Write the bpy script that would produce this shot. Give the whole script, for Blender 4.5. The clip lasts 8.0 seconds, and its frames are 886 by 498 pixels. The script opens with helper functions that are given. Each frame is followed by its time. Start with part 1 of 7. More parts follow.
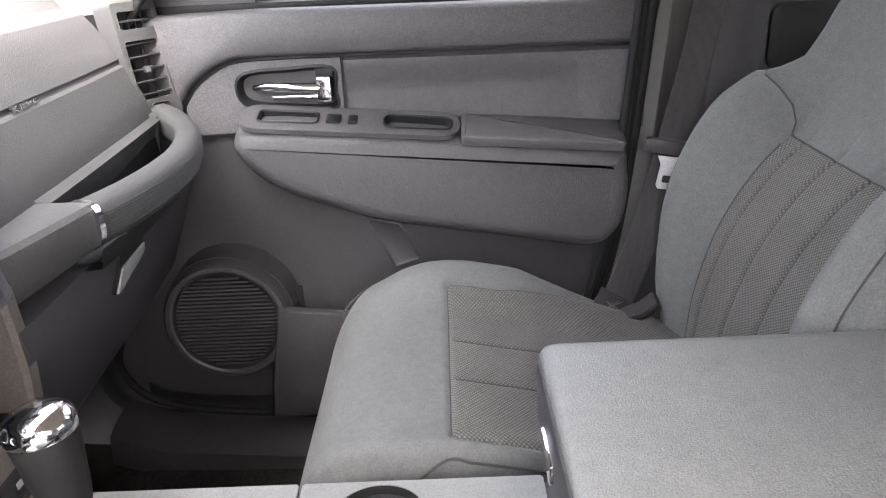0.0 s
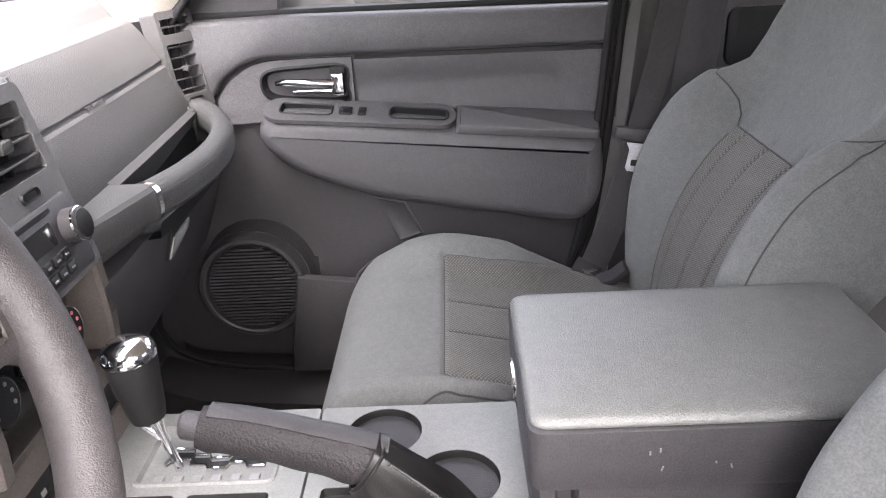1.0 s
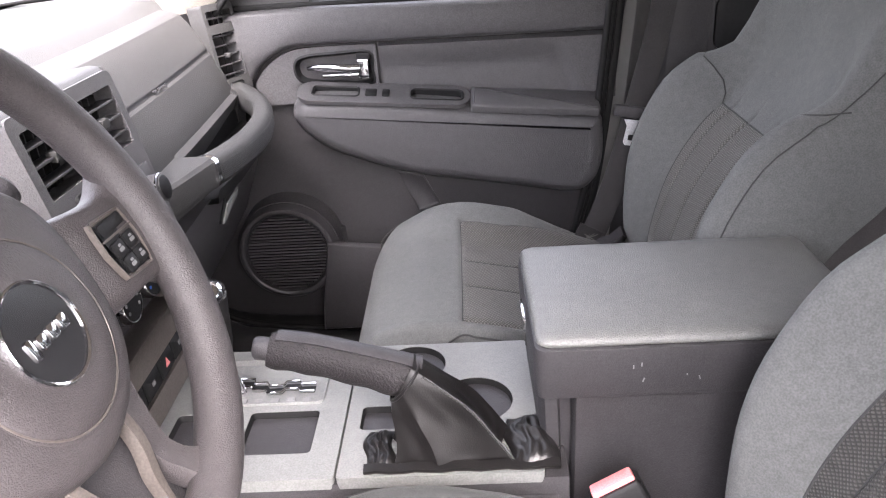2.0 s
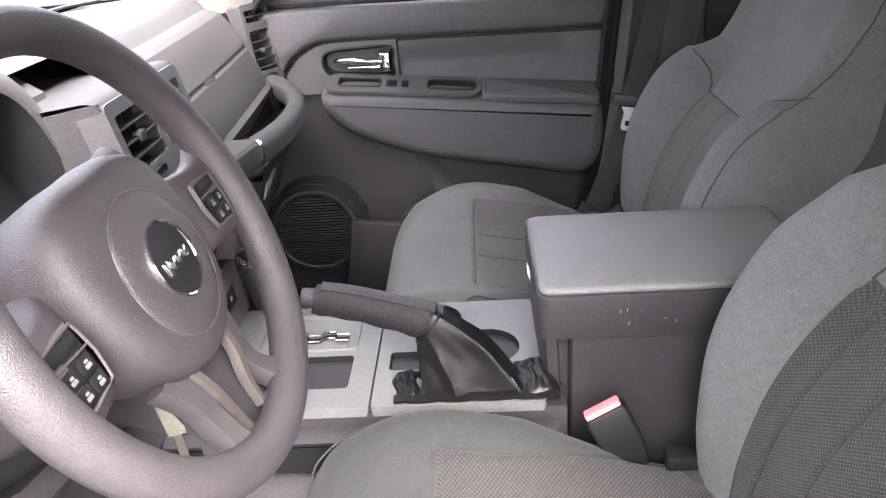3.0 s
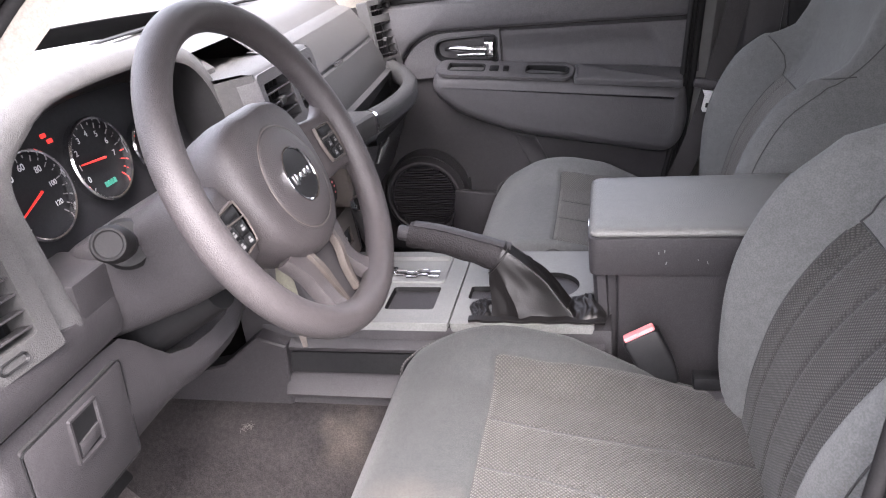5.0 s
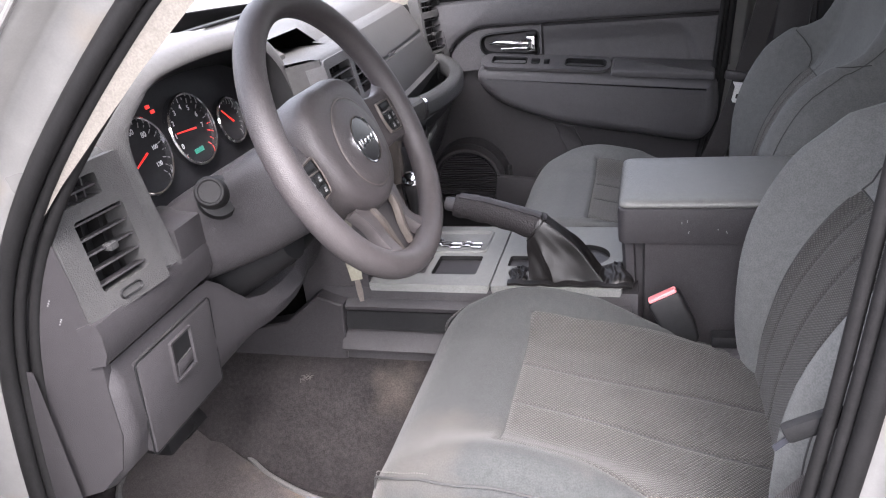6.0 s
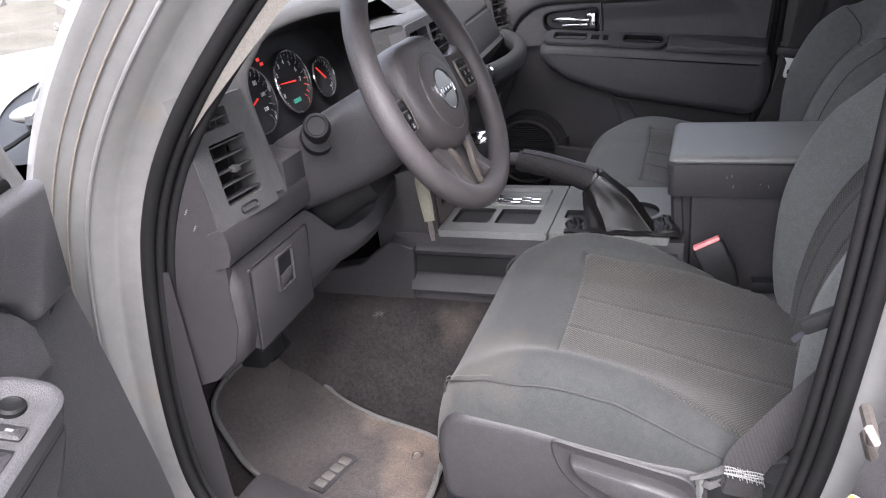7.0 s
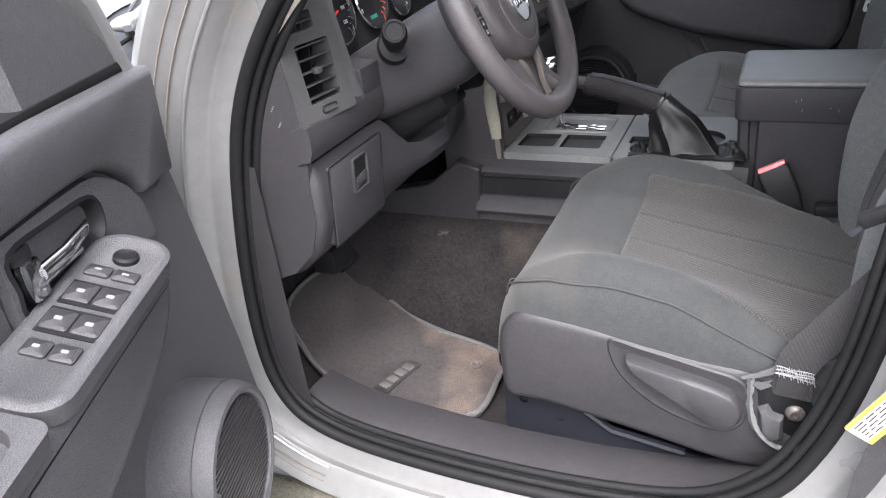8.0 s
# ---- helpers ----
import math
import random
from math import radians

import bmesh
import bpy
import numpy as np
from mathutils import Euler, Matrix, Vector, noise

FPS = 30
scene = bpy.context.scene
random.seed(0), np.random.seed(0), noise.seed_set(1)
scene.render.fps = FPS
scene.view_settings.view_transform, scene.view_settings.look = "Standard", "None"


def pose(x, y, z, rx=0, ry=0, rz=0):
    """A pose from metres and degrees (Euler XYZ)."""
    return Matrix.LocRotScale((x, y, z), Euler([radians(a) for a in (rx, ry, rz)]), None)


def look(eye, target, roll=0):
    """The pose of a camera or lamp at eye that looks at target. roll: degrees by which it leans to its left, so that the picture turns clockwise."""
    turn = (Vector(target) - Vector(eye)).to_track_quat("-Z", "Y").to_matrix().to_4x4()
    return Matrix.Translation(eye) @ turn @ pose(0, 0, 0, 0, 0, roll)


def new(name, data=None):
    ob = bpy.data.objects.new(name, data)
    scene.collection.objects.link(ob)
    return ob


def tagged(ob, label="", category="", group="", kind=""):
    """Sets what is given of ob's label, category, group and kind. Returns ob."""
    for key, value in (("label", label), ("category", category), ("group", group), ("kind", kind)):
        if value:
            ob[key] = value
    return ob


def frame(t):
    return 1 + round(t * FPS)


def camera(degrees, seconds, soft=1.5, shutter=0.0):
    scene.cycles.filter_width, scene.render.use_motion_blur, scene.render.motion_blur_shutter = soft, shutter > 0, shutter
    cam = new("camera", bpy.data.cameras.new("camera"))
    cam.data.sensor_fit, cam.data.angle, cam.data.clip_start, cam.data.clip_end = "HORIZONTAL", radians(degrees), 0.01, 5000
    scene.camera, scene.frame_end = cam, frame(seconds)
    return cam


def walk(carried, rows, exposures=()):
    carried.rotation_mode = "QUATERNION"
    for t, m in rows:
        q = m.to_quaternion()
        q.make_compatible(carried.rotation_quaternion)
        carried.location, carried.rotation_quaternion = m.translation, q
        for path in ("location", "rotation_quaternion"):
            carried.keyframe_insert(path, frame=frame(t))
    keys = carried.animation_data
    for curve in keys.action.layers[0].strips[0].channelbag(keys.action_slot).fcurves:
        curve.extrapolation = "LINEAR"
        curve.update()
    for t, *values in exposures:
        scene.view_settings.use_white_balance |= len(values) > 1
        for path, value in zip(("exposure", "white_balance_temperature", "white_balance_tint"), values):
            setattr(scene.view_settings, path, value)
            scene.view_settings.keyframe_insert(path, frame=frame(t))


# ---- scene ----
cam = camera(61.3, 8.0, soft=1.1)
PATH = [
    (0, (0.06, -0.421, 1.273), (0.038, 1.425, 0.504), -2.7),
    (0.5, (0.071, -0.504, 1.306), (0.036, 1.329, 0.507), -2.7),
    (1, (0.079, -0.582, 1.33), (0.033, 1.243, 0.512), -3.0),
    (1.5, (0.07, -0.653, 1.347), (0.008, 1.163, 0.51), -3.4),
    (2.8, (0.064, -0.846, 1.391), (-0.024, 0.95, 0.514), -4.0),
    (3, (0.061, -0.874, 1.397), (-0.037, 0.922, 0.522), -4.1),
    (3.5, (0.066, -0.931, 1.406), (-0.077, 0.859, 0.526), -4.7),
    (4, (0.092, -0.986, 1.41), (-0.128, 0.799, 0.534), -5.3),
    (4.5, (0.125, -1.04, 1.414), (-0.21, 0.731, 0.547), -5.8),
    (5.8, (0.179, -1.195, 1.414), (-0.341, 0.547, 0.58), -6.6),
    (6, (0.178, -1.229, 1.416), (-0.355, 0.509, 0.582), -6.6),
    (6.5, (0.18, -1.315, 1.412), (-0.4, 0.408, 0.578), -6.5),
    (7, (0.194, -1.393, 1.404), (-0.464, 0.299, 0.564), -6.6),
    (7.5, (0.205, -1.445, 1.386), (-0.529, 0.206, 0.528), -6.8),
    (8, (0.206, -1.477, 1.357), (-0.588, 0.112, 0.437), -7.0),
]
walk(cam, [(t, look(eye, target, roll)) for t, eye, target, roll in PATH],
     [(0.0, 4.75, 6600, 14), (1.5, 4.65, 6560, 17), (3.5, 4.17, 6480, 20), (4.4, 4.10, 6450, 20), (6.0, 3.68, 6260, 17), (6.7, 3.22, 6200, 16), (8.0, 3.01, 6140, 13)])

# ---- light ----
world = bpy.data.worlds.new("world")
scene.world = world
world.use_nodes = True
_nt = world.node_tree
_sky = _nt.nodes.new("ShaderNodeTexSky")
_sky.sky_type, _sky.sun_disc = "NISHITA", False
_sky.sun_elevation, _sky.sun_rotation = radians(56), radians(156)
_sky.air_density, _sky.dust_density, _sky.ozone_density = 1.0, 6.0, 1.0
_nt.nodes["Background"].inputs[1].default_value = 0.15
_grey = _nt.nodes.new("ShaderNodeHueSaturation")
_grey.inputs["Saturation"].default_value = 0.35
_nt.links.new(_sky.outputs[0], _grey.inputs["Color"])
_nt.links.new(_grey.outputs[0], _nt.nodes["Background"].inputs[0])
_sun = new("sun", bpy.data.lights.new("sun", "SUN"))
_sun.data.energy, _sun.data.angle, _sun.data.color = 0.5, radians(75), (1.0, 0.97, 0.93)
_sun.matrix_world = look((1.3, -2.9, 4.7), (0, 0, 0))


# ---- materials ----
def ramp(nt, fac, stops):
    r = nt.nodes.new("ShaderNodeValToRGB")
    while len(r.color_ramp.elements) < len(stops):
        r.color_ramp.elements.new(0.5)
    for e, (p, c) in zip(r.color_ramp.elements, stops):
        e.position, e.color = p, (*c, 1)
    nt.links.new(fac, r.inputs[0])
    return r.outputs[0]


def tex(nt, kind, scale, stretch=(1, 1, 1), detail=4.0, coord="Object"):
    c, m, n = nt.nodes.new("ShaderNodeTexCoord"), nt.nodes.new("ShaderNodeMapping"), nt.nodes.new(kind)
    nt.links.new(c.outputs[coord], m.inputs[0])
    m.inputs["Scale"].default_value = stretch
    nt.links.new(m.outputs[0], n.inputs["Vector"])
    n.inputs["Scale"].default_value = scale
    if kind == "ShaderNodeTexNoise":
        n.inputs["Detail"].default_value = detail
    return n


def mat(name, dark, light, rough=0.6, metal=0.0, grain=0.0, grain_scale=900.0, mottle=9.0, stretch=(1, 1, 1), coat=0.0, kind="ShaderNodeTexNoise",
        rough_var=0.08, spec=0.5, sheen=0.0, wear=None, fleck=0.14, fleck_scale=520.0, dust=None):
    """A surface: colour mottled at two scales, uneven roughness, and a fine relief."""
    m = bpy.data.materials.new(name)
    m.use_nodes = True
    nt = m.node_tree
    b = nt.nodes["Principled BSDF"]
    big, small = tex(nt, "ShaderNodeTexNoise", mottle), tex(nt, "ShaderNodeTexNoise", mottle * 14)
    mix = nt.nodes.new("ShaderNodeMath")
    mix.operation = "MULTIPLY_ADD"
    mix.inputs[1].default_value = 0.45
    half = nt.nodes.new("ShaderNodeMath")
    half.operation = "MULTIPLY"
    half.inputs[1].default_value = 0.55
    nt.links.new(big.outputs[0], half.inputs[0])
    nt.links.new(small.outputs[0], mix.inputs[0])
    nt.links.new(half.outputs[0], mix.inputs[2])
    colour = ramp(nt, mix.outputs[0], [(0.32, dark), (0.68, light)])
    if wear:
        w = tex(nt, "ShaderNodeTexNoise", wear[1], detail=6.0)
        f = ramp(nt, w.outputs[0], [(wear[2], (0, 0, 0)), (min(wear[2] + 0.16, 1.0), (1, 1, 1))])
        mx = nt.nodes.new("ShaderNodeMixRGB")
        nt.links.new(f, mx.inputs[0])
        nt.links.new(colour, mx.inputs[1])
        mx.inputs[2].default_value = (*wear[0], 1)
        colour = mx.outputs[0]
    if dust:
        g, d = nt.nodes.new("ShaderNodeNewGeometry"), nt.nodes.new("ShaderNodeVectorMath")
        d.operation = "DISTANCE"
        d.inputs[1].default_value = dust[1]
        nt.links.new(g.outputs["Position"], d.inputs[0])
        n = tex(nt, "ShaderNodeTexNoise", 22.0, detail=6.0)
        s = nt.nodes.new("ShaderNodeMath")
        s.operation = "MULTIPLY_ADD"
        s.inputs[1].default_value = dust[2] * 1.2
        nt.links.new(n.outputs[0], s.inputs[0])
        nt.links.new(d.outputs["Value"], s.inputs[2])
        f = ramp(nt, s.outputs[0], [(dust[2] * 0.75, (0.8, 0.8, 0.8)), (dust[2] * 1.5, (0, 0, 0))])
        mx = nt.nodes.new("ShaderNodeMixRGB")
        nt.links.new(f, mx.inputs[0])
        nt.links.new(colour, mx.inputs[1])
        mx.inputs[2].default_value = (*dust[0], 1)
        colour = mx.outputs[0]
    if fleck:
        n = tex(nt, "ShaderNodeTexNoise", fleck_scale, detail=1.5)
        tone = ramp(nt, n.outputs[0], [(0.33, (1 - fleck,) * 3), (0.67, (1 + fleck,) * 3)])
        mx = nt.nodes.new("ShaderNodeMixRGB")
        mx.blend_type = "MULTIPLY"
        mx.inputs[0].default_value = 1.0
        nt.links.new(colour, mx.inputs[1])
        nt.links.new(tone, mx.inputs[2])
        colour = mx.outputs[0]
    nt.links.new(colour, b.inputs["Base Color"])
    mr = nt.nodes.new("ShaderNodeMapRange")
    mr.inputs["To Min"].default_value, mr.inputs["To Max"].default_value = max(0.02, rough - rough_var), min(1, rough + rough_var)
    nt.links.new(big.outputs[0], mr.inputs[0])
    nt.links.new(mr.outputs[0], b.inputs["Roughness"])
    b.inputs["Metallic"].default_value = metal
    b.inputs["Specular IOR Level"].default_value = spec
    b.inputs["Coat Weight"].default_value = coat
    b.inputs["Sheen Weight"].default_value = sheen
    if grain:
        g = tex(nt, kind, grain_scale, stretch, 2.0)
        bump = nt.nodes.new("ShaderNodeBump")
        bump.inputs["Strength"].default_value, bump.inputs["Distance"].default_value = grain, 0.0015
        nt.links.new(g.outputs[0], bump.inputs["Height"])
        nt.links.new(bump.outputs[0], b.inputs["Normal"])
    return m


def weave(name, dark, light, pitch, rough=0.9, relief=0.9, coord="UV", slant=40):
    """Woven cloth: two crossed waves of thread, uneven in tone."""
    m = mat(name, dark, light, rough, sheen=0.08, mottle=14, spec=0.25)
    nt = m.node_tree
    b = nt.nodes["Principled BSDF"]
    base = b.inputs["Base Color"].links[0].from_socket
    c, turn = nt.nodes.new("ShaderNodeTexCoord"), nt.nodes.new("ShaderNodeMapping")
    turn.inputs["Rotation"].default_value = (0, 0, radians(slant))
    nt.links.new(c.outputs[coord], turn.inputs[0])
    waves = []
    for axis, k in (("X", 1.0), ("Y", 1.0)):
        w = nt.nodes.new("ShaderNodeTexWave")
        w.bands_direction = axis
        w.inputs["Scale"].default_value = k * 0.314 / pitch
        w.inputs["Distortion"].default_value = 0.5
        w.inputs["Detail Scale"].default_value = 3.0
        nt.links.new(turn.outputs[0], w.inputs["Vector"])
        waves.append(w.outputs["Fac"])
    mul = nt.nodes.new("ShaderNodeMath")
    mul.operation = "MULTIPLY"
    nt.links.new(waves[0], mul.inputs[0])
    nt.links.new(waves[1], mul.inputs[1])
    tone = ramp(nt, mul.outputs[0], [(0.0, (0.52, 0.52, 0.52)), (0.55, (1.22, 1.21, 1.19))])
    mx = nt.nodes.new("ShaderNodeMixRGB")
    mx.blend_type = "MULTIPLY"
    mx.inputs[0].default_value = 1.0
    nt.links.new(base, mx.inputs[1])
    nt.links.new(tone, mx.inputs[2])
    nt.links.new(mx.outputs[0], b.inputs["Base Color"])
    bump = nt.nodes.new("ShaderNodeBump")
    bump.inputs["Strength"].default_value, bump.inputs["Distance"].default_value = relief, 0.001
    nt.links.new(mul.outputs[0], bump.inputs["Height"])
    nt.links.new(bump.outputs[0], b.inputs["Normal"])
    return m


def plain(name, colour, rough=0.5, metal=0.0, glow=0.0):
    m = bpy.data.materials.new(name)
    m.use_nodes = True
    b = m.node_tree.nodes["Principled BSDF"]
    b.inputs["Base Color"].default_value = (*colour, 1)
    b.inputs["Roughness"].default_value, b.inputs["Metallic"].default_value = rough, metal
    if glow:
        b.inputs["Emission Color"].default_value, b.inputs["Emission Strength"].default_value = (*colour, 1), glow
    return m


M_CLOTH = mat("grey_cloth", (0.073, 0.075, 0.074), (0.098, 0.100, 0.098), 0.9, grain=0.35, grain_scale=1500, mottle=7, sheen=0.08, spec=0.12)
# grey cloth with weaker light put into the base; wear and dust its own
M_CLOTH_WORN_DIM = mat("dimmed_worn_grey_cloth", (0.025, 0.0263, 0.0263), (0.035, 0.0363, 0.036), 0.9, grain=0.35, grain_scale=1500, mottle=7, sheen=0.08, spec=0.12,
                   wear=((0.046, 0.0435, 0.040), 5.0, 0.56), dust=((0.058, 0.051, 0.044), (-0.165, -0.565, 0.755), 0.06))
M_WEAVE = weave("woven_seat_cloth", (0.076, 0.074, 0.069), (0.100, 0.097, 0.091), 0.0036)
# the same weave with the driver seat's weaker light put into its colour
M_WEAVE_DIM = weave("dimmed_woven_seat_cloth", (0.036, 0.0350, 0.0330), (0.050, 0.0480, 0.0450), 0.0036)
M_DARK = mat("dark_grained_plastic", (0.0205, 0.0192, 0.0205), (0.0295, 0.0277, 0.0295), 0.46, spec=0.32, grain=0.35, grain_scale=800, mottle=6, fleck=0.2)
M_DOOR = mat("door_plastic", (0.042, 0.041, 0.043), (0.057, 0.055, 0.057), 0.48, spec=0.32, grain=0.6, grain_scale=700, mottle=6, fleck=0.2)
# dash plastic lightened, with the windscreen light on the hood in its colour
M_GREY_LIT = mat("lit_grey_hood_plastic", (0.038, 0.038, 0.038), (0.054, 0.053, 0.053), 0.60, spec=0.20, grain=0.5, grain_scale=700, mottle=8, fleck=0.13, fleck_scale=800)
M_GREY = mat("grey_dash_plastic", (0.030, 0.030, 0.030), (0.043, 0.042, 0.042), 0.60, spec=0.20, grain=0.6, grain_scale=620, mottle=8, fleck=0.13, fleck_scale=800)
M_GREY2 = mat("grey_trim_plastic", (0.105, 0.107, 0.103), (0.132, 0.134, 0.129), 0.5, grain=0.12, grain_scale=900, mottle=8)
M_LID = mat("armrest_vinyl", (0.082, 0.083, 0.079), (0.112, 0.112, 0.106), 0.42, spec=0.5, grain=0.55, grain_scale=620, mottle=6, fleck=0.2, fleck_scale=700)
M_WHEEL = mat("wheel_leather", (0.030, 0.0265, 0.0272), (0.042, 0.0372, 0.0380), 0.46, spec=0.42, grain=0.5, grain_scale=900, mottle=8, fleck=0.20, fleck_scale=620)
M_BLACK = mat("black_plastic", (0.006, 0.006, 0.0065), (0.011, 0.011, 0.0115), 0.5, spec=0.15, grain=0.15, grain_scale=900)
M_GLOSS = mat("gloss_black", (0.010, 0.010, 0.011), (0.016, 0.016, 0.017), 0.15)
M_RUBBER = mat("black_rubber", (0.0055, 0.0055, 0.0055), (0.010, 0.0095, 0.010), 0.6, spec=0.15, grain=0.15, grain_scale=400)
M_LEATHER = mat("black_boot_leather", (0.0045, 0.0042, 0.0042), (0.008, 0.0072, 0.0072), 0.33, spec=0.34, grain=0.16, grain_scale=700, mottle=12)
M_GRIP = mat("grip_rubber", (0.009, 0.008, 0.0085), (0.017, 0.015, 0.016), 0.6, spec=0.2, grain=1.0, grain_scale=420, mottle=12, fleck=0.35, fleck_scale=380)
M_CHROME = mat("chrome", (0.72, 0.72, 0.74), (0.82, 0.82, 0.84), 0.10, metal=1.0, rough_var=0.05)
M_TONGUE = mat("polished_steel", (0.50, 0.50, 0.51), (0.62, 0.62, 0.63), 0.3, metal=0.6)
M_SATIN = mat("satin_metal_paint", (0.085, 0.073, 0.066), (0.115, 0.10, 0.091), 0.42, metal=0.5)
M_SILVER = mat("silver_car_paint", (0.160, 0.157, 0.153), (0.202, 0.199, 0.193), 0.30, metal=0.35, coat=0.3, mottle=4, fleck=0.03, wear=((0.19, 0.165, 0.135), 7.0, 0.60))
M_CARPET = mat("dark_carpet", (0.009, 0.008, 0.0085), (0.028, 0.025, 0.025), 0.98, grain=1.0, grain_scale=500, mottle=9, spec=0.1, fleck=0.25, fleck_scale=420, wear=((0.042, 0.036, 0.032), 6.0, 0.56))
M_MAT = mat("worn_mat_carpet", (0.033, 0.029, 0.029), (0.055, 0.049, 0.048), 0.98, grain=1.0, grain_scale=600, mottle=8, spec=0.1, fleck=0.22, fleck_scale=450, wear=((0.112, 0.088, 0.072), 4.5, 0.50))
M_MATEDGE = mat("mat_binding", (0.055, 0.053, 0.053), (0.085, 0.082, 0.08), 0.9, grain=0.8, grain_scale=700)
M_BELT = weave("belt_webbing", (0.030, 0.0275, 0.0285), (0.044, 0.0405, 0.0415), 0.0014, 0.75, slant=0)
M_RED = mat("red_button", (0.60, 0.15, 0.16), (0.72, 0.21, 0.21), 0.4)
M_STITCH = mat("stitch_thread", (0.056, 0.054, 0.050), (0.078, 0.075, 0.070), 0.8)
M_DSTITCH = mat("dark_thread", (0.016, 0.016, 0.016), (0.026, 0.026, 0.026), 0.8)
M_BADGE = mat("faded_thread", (0.055, 0.050, 0.046), (0.075, 0.069, 0.063), 0.9)
M_NUMERAL = mat("white_print", (0.42, 0.42, 0.43), (0.50, 0.50, 0.51), 0.5)
M_PALE = mat("pale_print", (0.12, 0.12, 0.12), (0.17, 0.17, 0.17), 0.5)
M_NEEDLE = plain("needle_red", (0.8, 0.03, 0.02), 0.4, glow=0.05)
M_GREENLCD = plain("green_lcd", (0.03, 0.20, 0.15), 0.4, glow=0.005)
M_DIAL = mat("dial_black", (0.008, 0.008, 0.0095), (0.012, 0.012, 0.0135), 0.6, spec=0.2)
M_BEIGE = mat("beige_pillar_trim", (0.088, 0.079, 0.069), (0.108, 0.098, 0.086), 0.8, grain=0.2)
M_GRIME = mat("brown_grime", (0.10, 0.085, 0.07), (0.15, 0.13, 0.11), 0.8)
M_MUD = mat("caked_mud", (0.035, 0.032, 0.022), (0.12, 0.11, 0.085), 0.95, grain=1.0, grain_scale=120, mottle=14)
M_ASPHALT = mat("asphalt", (0.075, 0.074, 0.072), (0.115, 0.112, 0.108), 0.9, grain=1.0, grain_scale=120, mottle=1.2)
M_STEEL = mat("blue_black_steel", (0.007, 0.0075, 0.011), (0.012, 0.013, 0.018), 0.4, metal=0.3)
M_LABEL = mat("yellow_label", (0.34, 0.31, 0.03), (0.42, 0.38, 0.05), 0.4)
M_PAPER = mat("white_label", (0.22, 0.21, 0.20), (0.27, 0.26, 0.25), 0.4)
M_BLUE = plain("cold_blue", (0.02, 0.12, 0.55), 0.4)
M_TAG = mat("key_tag", (0.13, 0.125, 0.095), (0.19, 0.18, 0.14), 0.4)


def glass(name, tint=(1, 1, 1)):
    m = bpy.data.materials.new(name)
    m.use_nodes = True
    b = m.node_tree.nodes["Principled BSDF"]
    b.inputs["Base Color"].default_value = (*tint, 1)
    b.inputs["Roughness"].default_value, b.inputs["IOR"].default_value, b.inputs["Transmission Weight"].default_value = 0.0, 1.05, 1.0
    return m


M_GLASS = glass("clear_glass")
# tint for the unseen rear panes, added to cut the light from behind
M_TINT = glass("tinted_glass", (0.12, 0.13, 0.13))


# ---- shape helpers ----
def part(name, bm, material, parent=None, label="", angle=40):
    me = bpy.data.meshes.new(name)
    bmesh.ops.recalc_face_normals(bm, faces=bm.faces)
    bm.to_mesh(me)
    bm.free()
    me.materials.append(material)
    for p in me.polygons:
        p.use_smooth = True
    me.set_sharp_from_angle(angle=radians(angle))
    ob = new(name, me)
    if parent:
        ob.parent = parent
        ob.matrix_parent_inverse = parent.matrix_world.inverted()
    if label:
        tagged(ob, label)
    return ob


def thing(name, label, category, at=(0, 0, 0), group="", kind=""):
    e = new(name)
    e.empty_display_size = 0.05
    e.matrix_world = Matrix.Translation(at)
    e.matrix_basis = Matrix.Translation(at)
    return tagged(e, label, category, group, kind)


def spl(pts, n, closed=False):
    """n points on a Catmull-Rom curve through pts."""
    P = [np.array(p, float) for p in pts]
    m = len(P)
    segs = m if closed else m - 1
    out = []
    for i in range(n):
        u = i * segs / (n if closed else n - 1)
        k = min(int(u), segs - 1)
        f = u - k
        if closed:
            a, b, c, d = (P[(k + j) % m] for j in (-1, 0, 1, 2))
        else:
            b, c = P[k], P[k + 1]
            a = P[k - 1] if k else 2 * b - c
            d = P[k + 2] if k + 2 < m else 2 * c - b
        out.append(0.5 * (2 * b + (c - a) * f + (2 * a - 5 * b + 4 * c - d) * f * f + (3 * b - a - 3 * c + d) * f ** 3))
    return out


def at1(knots, v):
    """Linear interpolation in (place, value) knots."""
    return float(np.interp(v, [k[0] for k in knots], [k[1] for k in knots]))


def loft(bm, rings, closed=True, caps=(True, True)):
    rows = [[bm.verts.new(tuple(p)) for p in r] for r in rings]
    n = len(rows[0])
    for a, b in zip(rows, rows[1:]):
        for i in range(n if closed else n - 1):
            j = (i + 1) % n
            bm.faces.new((a[i], a[j], b[j], b[i]))
    if closed and caps[0]:
        bm.faces.new(rows[0][::-1])
    if closed and caps[1]:
        bm.faces.new(rows[-1])
    return rows


def rounded(x0, x1, y0, y1, r, n=5):
    """Outline of a rounded rectangle, anticlockwise."""
    r = min(r, (x1 - x0) / 2 - 1e-5, (y1 - y0) / 2 - 1e-5)
    out = []
    for cx, cy, a0 in ((x1 - r, y1 - r, 0), (x0 + r, y1 - r, 90), (x0 + r, y0 + r, 180), (x1 - r, y0 + r, 270)):
        for i in range(n + 1):
            a = radians(a0 + 90 * i / n)
            out.append((cx + r * math.cos(a), cy + r * math.sin(a)))
    return out


def disc(cx, cy, r, n=40, ry=None):
    return [(cx + r * math.cos(2 * math.pi * i / n), cy + (ry or r) * math.sin(2 * math.pi * i / n)) for i in range(n)]


